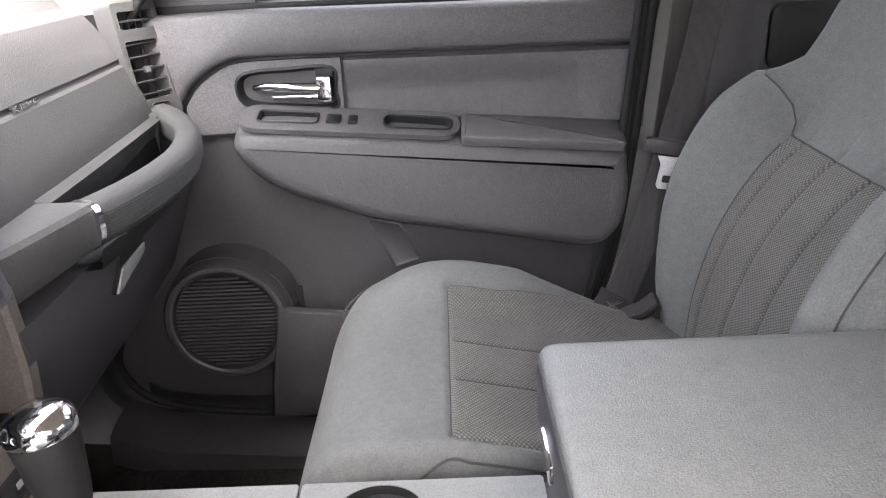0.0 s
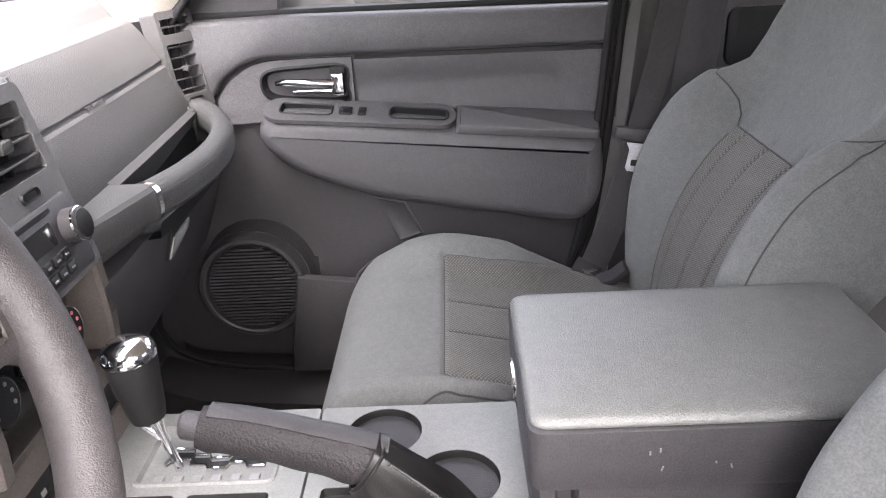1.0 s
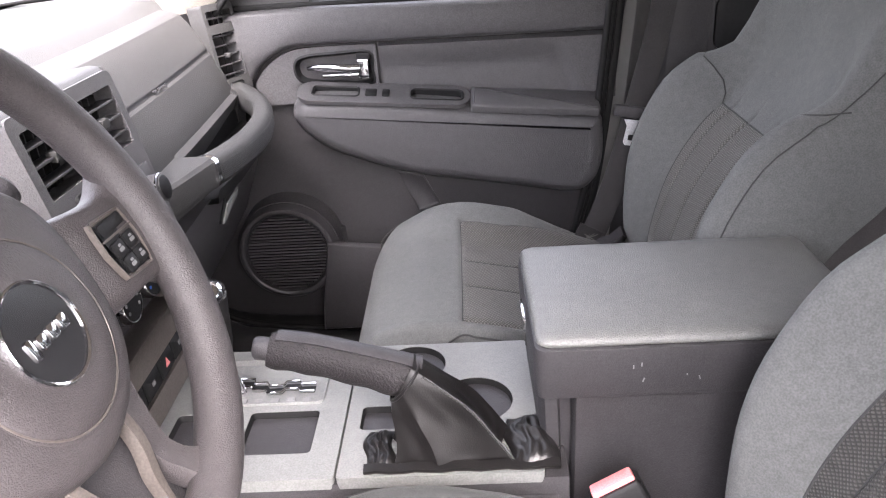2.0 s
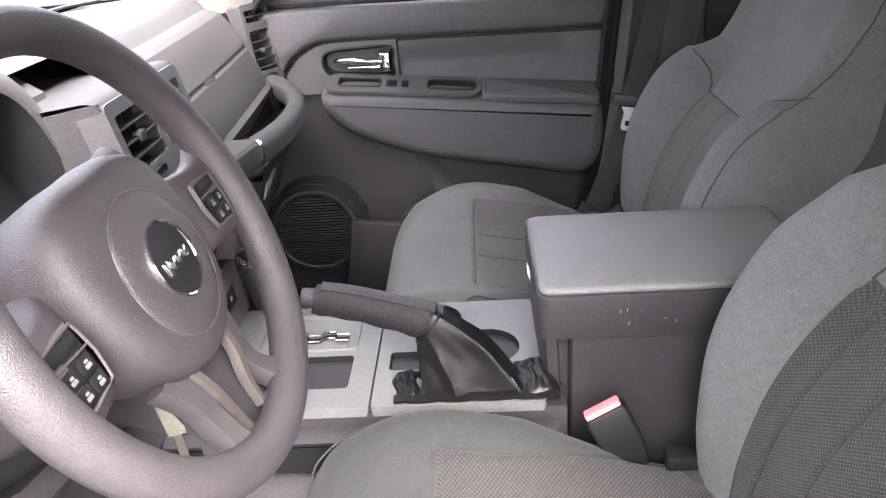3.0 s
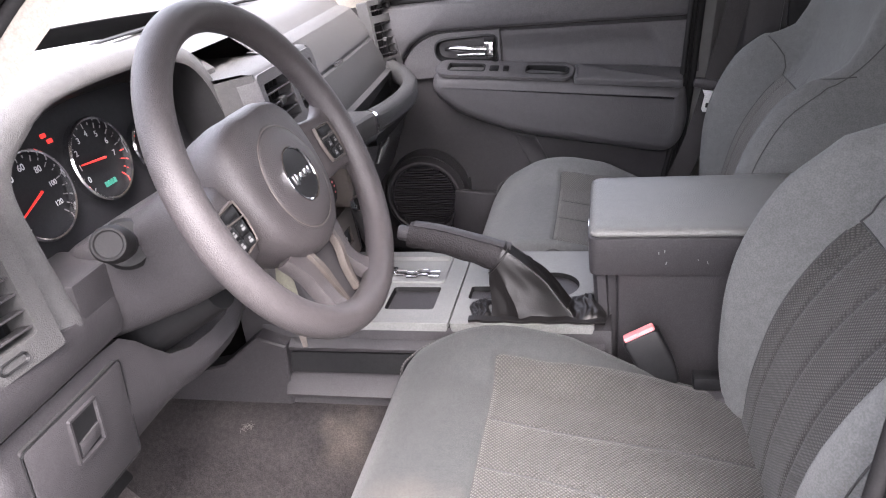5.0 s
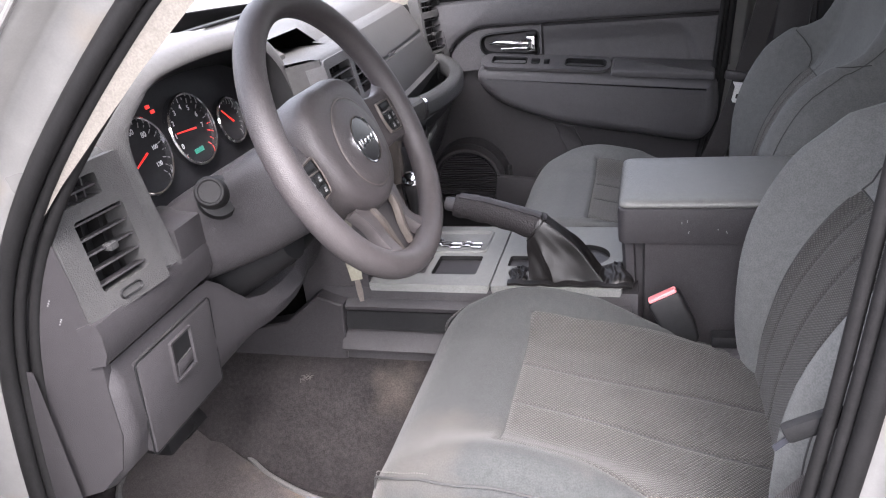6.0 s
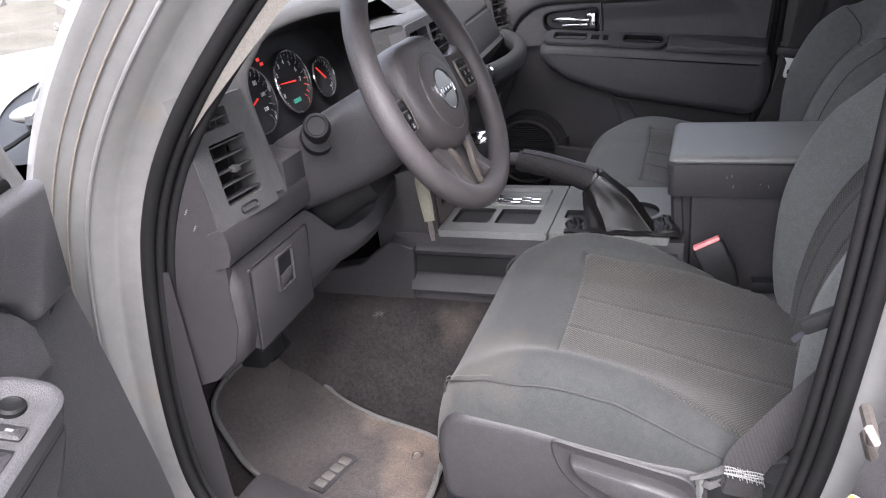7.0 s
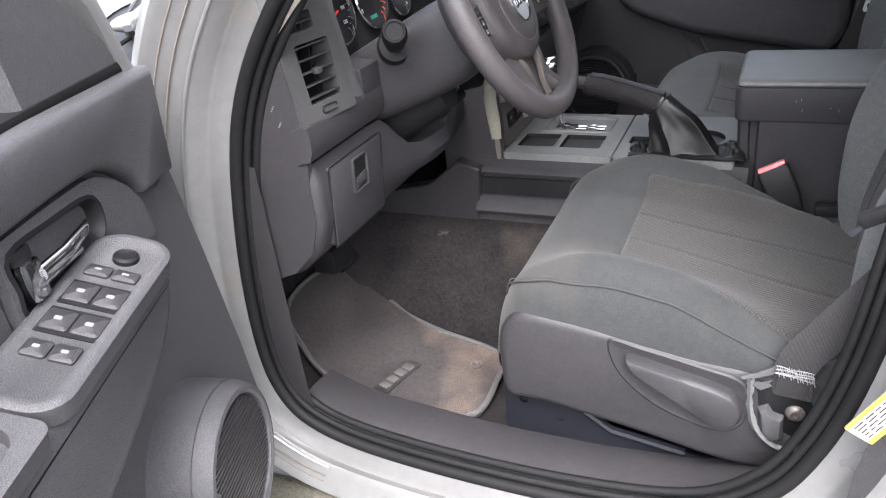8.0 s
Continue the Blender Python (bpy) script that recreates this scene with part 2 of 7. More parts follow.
def inset(pts, d):
    """The outline moved inwards by d."""
    P = np.array(pts, float)
    area = np.sum(P[:, 0] * np.roll(P[:, 1], -1) - np.roll(P[:, 0], -1) * P[:, 1])
    e1, e2 = P - np.roll(P, 1, 0), np.roll(P, -1, 0) - P
    n1 = np.stack([-e1[:, 1], e1[:, 0]], 1) / (np.linalg.norm(e1, axis=1)[:, None] + 1e-9)
    n2 = np.stack([-e2[:, 1], e2[:, 0]], 1) / (np.linalg.norm(e2, axis=1)[:, None] + 1e-9)
    n = n1 + n2
    L = np.linalg.norm(n, axis=1)[:, None] + 1e-9
    n = n / L * np.minimum(2 / L, 1.6)
    return [tuple(p) for p in P + n * d * (1 if area > 0 else -1)]


def shrink(pts, d):
    """The outline drawn in by d towards its middle."""
    P = np.array(pts, float)
    lo, hi = P.min(0), P.max(0)
    mid, half = (lo + hi) / 2, (hi - lo) / 2
    return [tuple(p) for p in mid + (P - mid) * np.maximum(half - d, 1e-4) / half]


def pillow(bm, outline, steps, to3, back=True, soft=False):
    """A moulded piece: rings of the outline, each (inset, depth), capped at the front and behind."""
    rings = [[to3(u, v, dep) for u, v in (shrink if soft else inset)(outline, ins)] for ins, dep in steps]
    loft(bm, rings, True, (back, True))


def holed(bm, outline, holes, to3, front, behind, walls=True):
    """A plate from depth behind to front with holes through it."""
    for depth in (front, behind):
        edges = []
        for loop in (outline, *holes):
            vs = [bm.verts.new(to3(u, v, depth)) for u, v in loop]
            edges += [bm.edges.new((vs[i - 1], vs[i])) for i in range(len(vs))]
        bmesh.ops.triangle_fill(bm, use_beauty=True, use_dissolve=False, edges=edges)
    if walls:
        for loop in (outline, *holes):
            loft(bm, [[to3(u, v, front) for u, v in loop], [to3(u, v, behind) for u, v in loop]], True, (False, False))
    bmesh.ops.remove_doubles(bm, verts=bm.verts, dist=1e-6)


def tube(bm, path, r, n=12, closed=False, flat=1.0, up=(0, 0, 1), caps=True):
    """A tube along path; r a number or one a point; flat squeezes it along up."""
    P = [Vector(p) for p in path]
    m = len(P)
    rings = []
    for i, p in enumerate(P):
        t = (P[(i + 1) % m] - P[i - 1]) if closed or 0 < i < m - 1 else (P[1] - P[0] if i == 0 else P[-1] - P[-2])
        t.normalize()
        a = t.cross(Vector(up))
        if a.length < 1e-4:
            a = t.cross(Vector((1, 0, 0)))
        a.normalize()
        b = a.cross(t)
        rr = r[i] if hasattr(r, "__len__") else r
        rings.append([p + (a * math.cos(2 * math.pi * k / n) + b * math.sin(2 * math.pi * k / n) * flat) * rr for k in range(n)])
    if closed:
        rings.append(rings[0])
    loft(bm, rings, True, (caps and not closed, caps and not closed))
    if closed:
        bmesh.ops.remove_doubles(bm, verts=bm.verts, dist=1e-6)


def strap(bm, path, side, w, h):
    """A flat band of width w (along side) and thickness h."""
    P = [Vector(p) for p in path]
    rings = []
    for i, p in enumerate(P):
        t = P[min(i + 1, len(P) - 1)] - P[max(i - 1, 0)]
        t.normalize()
        s = Vector(side[i] if hasattr(side[0], "__len__") else side)
        s = (s - t * s.dot(t)).normalized()
        nn = t.cross(s)
        ww = w[i] if hasattr(w, "__len__") else w
        rings.append([p + s * ww / 2 * a + nn * h / 2 * b for a, b in ((-1, -0.4), (-0.9, -1), (0, -1), (0.9, -1), (1, -0.4), (1, 0.4), (0.9, 1), (0, 1), (-0.9, 1), (-1, 0.4))])
    loft(bm, rings)


def box(bm, c, size, bevel=0.0, turn=None, seg=2):
    m = Matrix.Translation(c) @ (turn.to_4x4() if turn else Matrix.Identity(4)) @ Matrix.Diagonal((*size, 1))
    g = bmesh.ops.create_cube(bm, size=1.0, matrix=m)
    if bevel:
        es = list({e for v in g["verts"] for e in v.link_edges})
        bmesh.ops.bevel(bm, geom=es, offset=bevel, segments=seg, affect="EDGES", profile=0.6)


def turned(bm, axis_at, axis, profile, n=28):
    """A turned piece: profile of (radius, along)."""
    a = Vector(axis).normalized()
    u = a.orthogonal().normalized()
    v = a.cross(u)
    c = Vector(axis_at)
    loft(bm, [[c + a * z + (u * math.cos(2 * math.pi * k / n) + v * math.sin(2 * math.pi * k / n)) * max(r, 1e-4) for k in range(n)] for r, z in profile])


def uv_from(ob, f):
    """Lays UV by a function of the vertex's place."""
    me = ob.data
    layer = me.uv_layers.new(name="UVMap")
    for loop in me.loops:
        layer.data[loop.index].uv = f(me.vertices[loop.vertex_index].co)


def smooth01(t):
    t = min(1.0, max(0.0, t))
    return t * t * (3 - 2 * t)


def frame_of(origin, u, v):
    """Maps (a, b, depth) to a place: a along u, b along v, depth along u x v."""
    o, u, v = Vector(origin), Vector(u).normalized(), Vector(v)
    v = (v - u * v.dot(u)).normalized()
    w = u.cross(v)
    return lambda a, b, d: o + u * a + v * b + w * d

# ---- setting ----
bm = bmesh.new()
bmesh.ops.create_grid(bm, x_segments=40, y_segments=40, size=400)
tagged(part("ground", bm, M_ASPHALT), "grey weathered asphalt of a parking lot", "ground", kind="structure")

OPENING = [(-0.10, 1.45), (-0.216, 1.373), (-0.378, 1.217), (-0.470, 1.075), (-0.516, 0.90), (-0.535, 0.72), (-0.520, 0.60), (-0.455, 0.535), (-0.30, 0.505),
           (-0.05, 0.50), (0.14, 0.525), (0.235, 0.59), (0.285, 0.68), (0.318, 0.80), (0.338, 0.95), (0.352, 1.10), (0.365, 1.30), (0.36, 1.50), (0.30, 1.585), (0.12, 1.585)]


def body_side(sgn, name, label):
    """Door opening of the car: rubber seal, painted jamb and sill, with the scuff plate."""
    e = thing(name, label, "car body", (0, sgn * 0.72, 0), kind="structure")
    loop = [tuple(p) for p in spl(OPENING, 120, True)]

    def ring(d, y, lift=0.0):
        flat = [(1 - 0.50 * smooth01((0.62 - v) / 0.08)) if d > 0.04 else 1.0 for u, v in loop]
        return [(u, sgn * y, v + lift) for (u, v), k in zip((inset(loop, -d * k)[i] for i, k in enumerate(flat)), flat)]
    bm = bmesh.new()
    rows = [ring(0.006, 0.695), ring(0.014, 0.703), ring(0.034, 0.706), ring(0.040, 0.712), ring(0.046, 0.735), ring(0.060, 0.745), ring(0.090, 0.752), ring(0.100, 0.762), ring(0.112, 0.766), ring(0.128, 0.758), ring(0.140, 0.735), ring(0.142, 0.70)]
    loft(bm, rows, True, (False, False))
    part("door_jamb", bm, M_SILVER, e, "silver painted sheet metal, dusty in the folds")
    bm = bmesh.new()
    tube(bm, ring(0.002, 0.693), 0.0095, 12, True, up=(0, 1, 0))
    tube(bm, ring(-0.010, 0.684), 0.0060, 10, True, up=(0, 1, 0))
    tube(bm, ring(-0.020, 0.674), 0.0065, 10, True, up=(0, 1, 0))
    part("door_seal", bm, M_RUBBER, e, "black rubber weatherstrip")
    keep = [i for i, (u, v) in enumerate(loop) if u < 0.0 and v > 0.52]
    for d, y, r, m, nm, lb in ((0.053, 0.742, 0.0028, M_SILVER, "pressed_ridge", ""), (0.093, 0.7545, 0.0016, M_GRIME, "sealant_seam", "dirty brown sealant line"), (0.074, 0.7505, 0.0014, M_GRIME, "sealant_seam", "dirty brown sealant line")):
        rr = ring(d, y)
        run = [rr[i] for i in keep]
        j = max(range(len(run) - 1), key=lambda i: (Vector(run[i]) - Vector(run[i + 1])).length)
        if (Vector(run[j]) - Vector(run[j + 1])).length > 0.15:
            run = run[j + 1:] + run[:j + 1]
        bm = bmesh.new()
        tube(bm, run, r, 8)
        part(nm, bm, m, e, lb)
    bm = bmesh.new()
    sec = [(0.672, 0.512), (0.655, 0.518), (0.60, 0.514), (0.572, 0.505), (0.565, 0.46)]
    xs = [-0.50, -0.42, -0.2, 0.0, 0.15, 0.25]
    up = {-0.50: 0.05, -0.42: 0.02, 0.15: 0.012, 0.25: 0.05}
    loft(bm, [[(x, sgn * y, z + up.get(x, 0)) for y, z in sec] for x in xs], False)
    part("scuff_plate", bm, M_DARK, e, "black plastic sill cover, scuffed")
    return e


body_driver = body_side(-1, "door_frame_1", "silver car door opening with black rubber seal and sill")
body_side(1, "door_frame_2", "silver car door opening behind the closed door")

# floor pan with the sloping toe board, and the tunnel under the console
bm = bmesh.new()
sec = [(-1.02, 0.92), (-0.86, 0.72), (-0.70, 0.55), (-0.60, 0.49), (-0.50, 0.47), (0.0, 0.46), (0.6, 0.46), (1.5, 0.50)]
pts = [tuple(p) for p in spl(sec, 40)]
ys = np.linspace(-0.60, 0.60, 31)
loft(bm, [[(x, y, z + 0.006 * math.sin(9 * y + 5 * x) + (0.05 * smooth01((abs(y) - 0.53) / 0.07))) for x, z in pts] for y in ys], False)
tagged(part("floor", bm, M_CARPET), "dark worn carpet of the footwell", "floor", kind="structure")

# kick panels beside the footwells
for sgn in (-1, 1):
    bm = bmesh.new()
    rows = []
    for x in np.linspace(-1.0, -0.47, 12):
        t = (x + 1.0) / 0.53
        rows.append([(x, sgn * (0.60 + 0.075 * smooth01((t - 0.45) / 0.5) + dy), z) for z, dy in ((0.44, -0.02), (0.52, 0.0), (0.60, 0.01), (0.80, 0.012), (1.0, 0.012))])
    loft(bm, rows, False)
    tagged(part("trim_%d" % (1 if sgn < 0 else 2), bm, M_DARK), "black plastic kick panel beside the footwell", "trim", kind="structure")

# firewall, roof, rear walls, rear doors
bm = bmesh.new()
box(bm, (-1.04, 0, 0.76), (0.04, 1.30, 0.60))
tagged(part("wall_front", bm, M_BLACK), "black bulkhead under the dashboard", "wall", kind="structure")
bm = bmesh.new()
rows = []
for x, z in ((-0.30, 1.545), (-0.18, 1.60), (0.1, 1.66), (0.6, 1.68), (1.2, 1.66), (1.6, 1.60)):
    rows.append([(x, y, z - 0.10 * abs(y / 0.66) ** 5) for y in np.linspace(-0.66, 0.66, 21)])
loft(bm, rows, False)
bmesh.ops.solidify(bm, geom=bm.faces[:], thickness=-0.04)
tagged(part("ceiling", bm, M_BEIGE), "beige cloth headliner of the car", "ceiling", kind="structure")
bm = bmesh.new()
box(bm, (1.62, 0, 0.80), (0.04, 1.4, 0.75), 0.01)
tagged(part("wall_rear", bm, M_DARK), "black plastic tailgate trim", "wall", kind="structure")
# unseen dark tailgate pane, added for the light; it casts no shadow
bm = bmesh.new()
box(bm, (1.62, 0, 1.385), (0.006, 1.36, 0.42))
tagged(part("window_2", bm, M_TINT), "added dark tailgate window, out of view", "window", kind="structure").visible_shadow = False
for k, sgn in ((3, -1), (4, 1)):
    e = thing("door_%d" % k, "closed rear car door with dark plastic trim", "door", (0.95, sgn * 0.74, 0.5), kind="structure")
    bm = bmesh.new()
    out = [tuple(p) for p in spl([(0.52, 1.17), (0.49, 0.9), (0.50, 0.6), (0.56, 0.5), (1.0, 0.5), (1.56, 0.6), (1.58, 1.17), (1.0, 1.185)], 64, True)]
    pillow(bm, out, [(0, 0), (0, 0.03), (0.012, 0.04)], lambda u, v, d, s=sgn: Vector((u, s * (0.77 - d), v)))
    part("lower_trim", bm, M_DARK, e)
    bm = bmesh.new()
    out = rounded(0.545, 1.5, 1.065, 1.165, 0.02)
    pillow(bm, out, [(0, 0), (0, 0.05), (0.010, 0.055)], lambda u, v, d, s=sgn: Vector((u, s * (0.77 - d), v)))
    part("upper_trim", bm, M_BLACK, e)
    # unseen dark pane, added; on the driver's side it blocks light from behind
    bm = bmesh.new()
    loft(bm, [[(x, sgn * (0.735 - 0.22 * (z - 1.18)), z) for z in (1.175, 1.30, 1.42, 1.57)] for x in (0.50, 0.9, 1.3, 1.60)], False)
    bmesh.ops.solidify(bm, geom=bm.faces[:], thickness=0.004)
    pane = part("window_pane", bm, M_TINT, e, "added dark window glass, out of view")
    pane.visible_shadow = sgn < 0
    # pillar between the doors
    back = 0.04 if sgn < 0 else 0.088
    bm = bmesh.new()
    rows = [[(x, sgn * y, z) for x, y in ((x0 + back, 0.715), (x0 + back + 0.01, 0.695), (x0 + 0.13, 0.685), (x0 + 0.17, 0.70), (x0 + 0.18, 0.74), (x0 + back - 0.02, 0.74))]
            for z, x0 in ((0.48, 0.28), (0.70, 0.30), (0.95, 0.345), (1.2, 0.365), (1.45, 0.375), (1.62, 0.36))]
    loft(bm, rows)
    tagged(part("pillar_%d" % k, bm, M_DARK), "dark plastic cover of the door pillar", "pillar", kind="structure")


# ---- doors ----
def front_door(sgn, name, label):
    """A front door's inner side, in the closed place; sgn 1 is the passenger's."""
    e = thing(name, label, "car door", (-0.533, sgn * 0.728, 0.5))

    def to3(u, v, d):
        return Vector((u, sgn * (0.715 - d), v))
    bm = bmesh.new()
    out = [(-0.43, 1.19), (-0.44, 1.06), (-0.47, 0.92), (-0.50, 0.75), (-0.52, 0.60), (-0.47, 0.53), (-0.30, 0.51), (-0.05, 0.505), (0.13, 0.535), (0.225, 0.60),
           (0.298, 0.714), (0.343, 0.957), (0.366, 1.10), (0.378, 1.19)]
    pillow(bm, out, [(0, -0.055), (0, -0.012), (0.012, 0)], to3)
    # one plastic on both doors; the passenger's shade is put into the colour
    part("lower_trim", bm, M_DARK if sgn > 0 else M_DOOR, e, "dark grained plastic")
    bm = bmesh.new()
    outer = inset(out, -0.035)
    pillow(bm, outer, [(0, -0.14), (0, -0.065), (0.004, -0.06)], to3)
    part("outer_panel", bm, M_SILVER, e, "silver painted steel")
    # upper trim, above the curved seam
    bm = bmesh.new()
    seam = [tuple(p) for p in spl([(0.364, 1.121), (0.157, 1.121), (-0.088, 1.122), (-0.192, 1.123), (-0.259, 1.118), (-0.309, 1.091), (-0.331, 1.063)], 30)]
    top = seam + [(-0.40, 1.062), (-0.415, 1.185), (-0.2, 1.19), (0.15, 1.187), (0.376, 1.185)]
    pillow(bm, top, [(0, 0), (0, 0.016), (0.003, 0.022), (0.009, 0.026)], to3)
    part("upper_trim", bm, M_DOOR, e, "smooth grey plastic along the window")
    # window sealing strip and glass edge
    bm = bmesh.new()
    box(bm, to3(-0.02, 1.192, -0.012), (0.78, 0.03, 0.012), 0.004)
    part("window_seal", bm, M_RUBBER, e, "black rubber strip")
    # mirror patch and window frame at the front corner
    bm = bmesh.new()
    pillow(bm, [(-0.412, 1.192), (-0.205, 1.192), (-0.185, 1.385), (-0.235, 1.352)], [(0, -0.035), (0, -0.004), (0.004, 0.0)], to3)
    # lighter plastic on the open driver's door, for the light it gets
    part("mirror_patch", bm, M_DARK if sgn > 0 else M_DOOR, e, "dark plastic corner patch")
    bm = bmesh.new()
    strap(bm, [to3(-0.405, 1.175, -0.015), to3(-0.368, 1.268, -0.015), to3(-0.252, 1.392, -0.015), to3(-0.09, 1.49, -0.015), to3(0.02, 1.55, -0.015), to3(0.30, 1.575, -0.015), to3(0.37, 1.50, -0.015), to3(0.378, 1.19, -0.015)], (0, 1, 0), 0.04, 0.022)
    part("window_frame", bm, M_SILVER, e, "silver window frame")
    # handle bezel
    bez = [tuple(p) for p in spl([(-0.0915, 1.117), (-0.192, 1.117), (-0.255, 1.112), (-0.303, 1.085), (-0.328, 1.055)], 20)] + [(-0.335, 1.01), (-0.255, 1.012), (-0.232, 1.036), (-0.0915, 1.030)]
    hole = [tuple(p) for p in spl([(-0.235, 1.098), (-0.17, 1.103), (-0.106, 1.102), (-0.103, 1.07), (-0.106, 1.043), (-0.17, 1.044), (-0.232, 1.052), (-0.248, 1.075)], 32, True)]
    bm = bmesh.new()
    holed(bm, bez, [hole], to3, 0.014, -0.004)
    part("handle_bezel", bm, M_DOOR, e)
    bm = bmesh.new()
    rings = [[to3(u, v, d) for u, v in inset(hole, i)] for i, d in ((-0.004, 0.0145), (0.0, 0.016), (0.004, 0.010), (0.010, -0.02), (0.02, -0.026))]
    loft(bm, rings, True, (False, True))
    well = part("handle_well", bm, M_BLACK, e, "shallow dark recess round the handle")
    bm = bmesh.new()
    tube(bm, [to3(-0.225, 1.077, 0.010), to3(-0.20, 1.080, 0.022), to3(-0.16, 1.077, 0.026), to3(-0.125, 1.075, 0.022)], [0.004, 0.0065, 0.0075, 0.008], 12, flat=0.8, up=(0, 1, 0))
    box(bm, to3(-0.118, 1.073, 0.010), (0.022, 0.03, 0.038), 0.005)
    box(bm, to3(-0.16, 1.062, 0.012), (0.075, 0.012, 0.006), 0.002)
    part("door_handle", bm, M_CHROME, e, "chrome pull handle")
    bm = bmesh.new()
    box(bm, to3(-0.117, 1.097, 0.008), (0.026, 0.02, 0.012), 0.002)
    part("lock_button", bm, M_BLACK, e)
    # dished middle panel
    bm = bmesh.new()
    rows = []
    for u in [-0.0875, -0.0870] + list(np.linspace(-0.083, 0.355, 70)) + [0.3595, 0.360]:
        low = float(np.interp(u, (-0.0875, 0.084, 0.20, 0.262, 0.352), (1.031, 1.012, 0.998, 0.985, 0.988)))
        row = []
        for q in np.linspace(0, 1, 22):
            v = low + (1.117 - low) * q
            edge = 0.222 + 0.55 * (1.117 - v) - 2.2 * max(0.0, 1.085 - v) ** 2
            dip = smooth01((1.113 - v) / 0.05) * (1 - smooth01((u - edge) / 0.028))
            rim = min(1.0, (u + 0.0875) / 0.0005, (0.360 - u) / 0.0005, q * 44, (1 - q) * 44)
            row.append(to3(u, v, (0.016 - 0.0110 * dip) * max(0.0, rim)))
        rows.append(row)
    loft(bm, rows, False)
    part("middle_trim", bm, M_DOOR, e, "dished plastic panel", 60)
    # armrest
    lens = [tuple(p) for p in spl([(0.318, 0.978), (0.20, 0.995), (0.084, 1.010), (-0.06, 1.028), (-0.20, 1.040), (-0.245, 1.030), (-0.262, 1.0), (-0.245, 0.965), (-0.196, 0.925), (-0.112, 0.89), (-0.025, 0.863),
                                   (0.152, 0.832), (0.275, 0.812), (0.318, 0.832), (0.336, 0.875), (0.337, 0.935)], 90, True)]
    bm = bmesh.new()
    pillow(bm, lens, [(0, 0), (0.001, 0.022), (0.006, 0.048), (0.014, 0.062), (0.024, 0.070), (0.034, 0.073)], to3)
    part("armrest", bm, M_DOOR, e, "dark soft armrest bulge")
    return e, to3


def switch_panel(e, sgn, front=-0.243, rear=0.083):
    """Tilted panel on the armrest, with the pull cup."""
    f = frame_of((front, sgn * 0.704, 1.052), (1, 0, -0.085), (0, -sgn * 0.075, -0.026))
    L = rear - front
    out = rounded(0, L, 0.0, 0.067 if sgn > 0 else 0.078, 0.03, 6)
    d = -1 if sgn > 0 else 1
    return (lambda a, b, c: f(a, b, c * d)), out, L


e, to3 = front_door(1, "passenger_door", "closed car door with dark grey plastic trim")
f, out, L = switch_panel(e, 1)
bm = bmesh.new()
holed(bm, out, [rounded(0.03, 0.115, 0.018, 0.047, 0.006), rounded(0.215, 0.312, 0.018, 0.050, 0.010)], f, 0.0035, -0.004)
sp = part("switch_panel", bm, M_DOOR, e, "grey plastic switch panel")
for hole in (rounded(0.03, 0.115, 0.018, 0.047, 0.006), rounded(0.215, 0.312, 0.018, 0.050, 0.010)):
    bm = bmesh.new()
    loft(bm, [[f(u, v, d) for u, v in inset(hole, i)] for i, d in ((-0.003, 0.0045), (-0.001, 0.006), (0.001, 0.004), (0.003, -0.03))], True, (False, True))
    part("pull_cup", bm, M_BLACK, sp)
for a, w in ((0.128, 0.022), (0.16, 0.014)):
    bm = bmesh.new()
    pillow(bm, rounded(a, a + w, 0.022, 0.045, 0.003), [(0, 0.002), (0, 0.005), (0.002, 0.0065)], f)
    part("switch", bm, M_BLACK, sp)
bm = bmesh.new()
pillow(bm, rounded(L + 0.0015, L + 0.243, 0.0, 0.0655, 0.005), [(0, -0.012), (0, 0.0005), (0.002, 0.003), (0.007, 0.0042)], f)
part("armrest_pad", bm, M_DOOR, e, "padded grey armrest top")


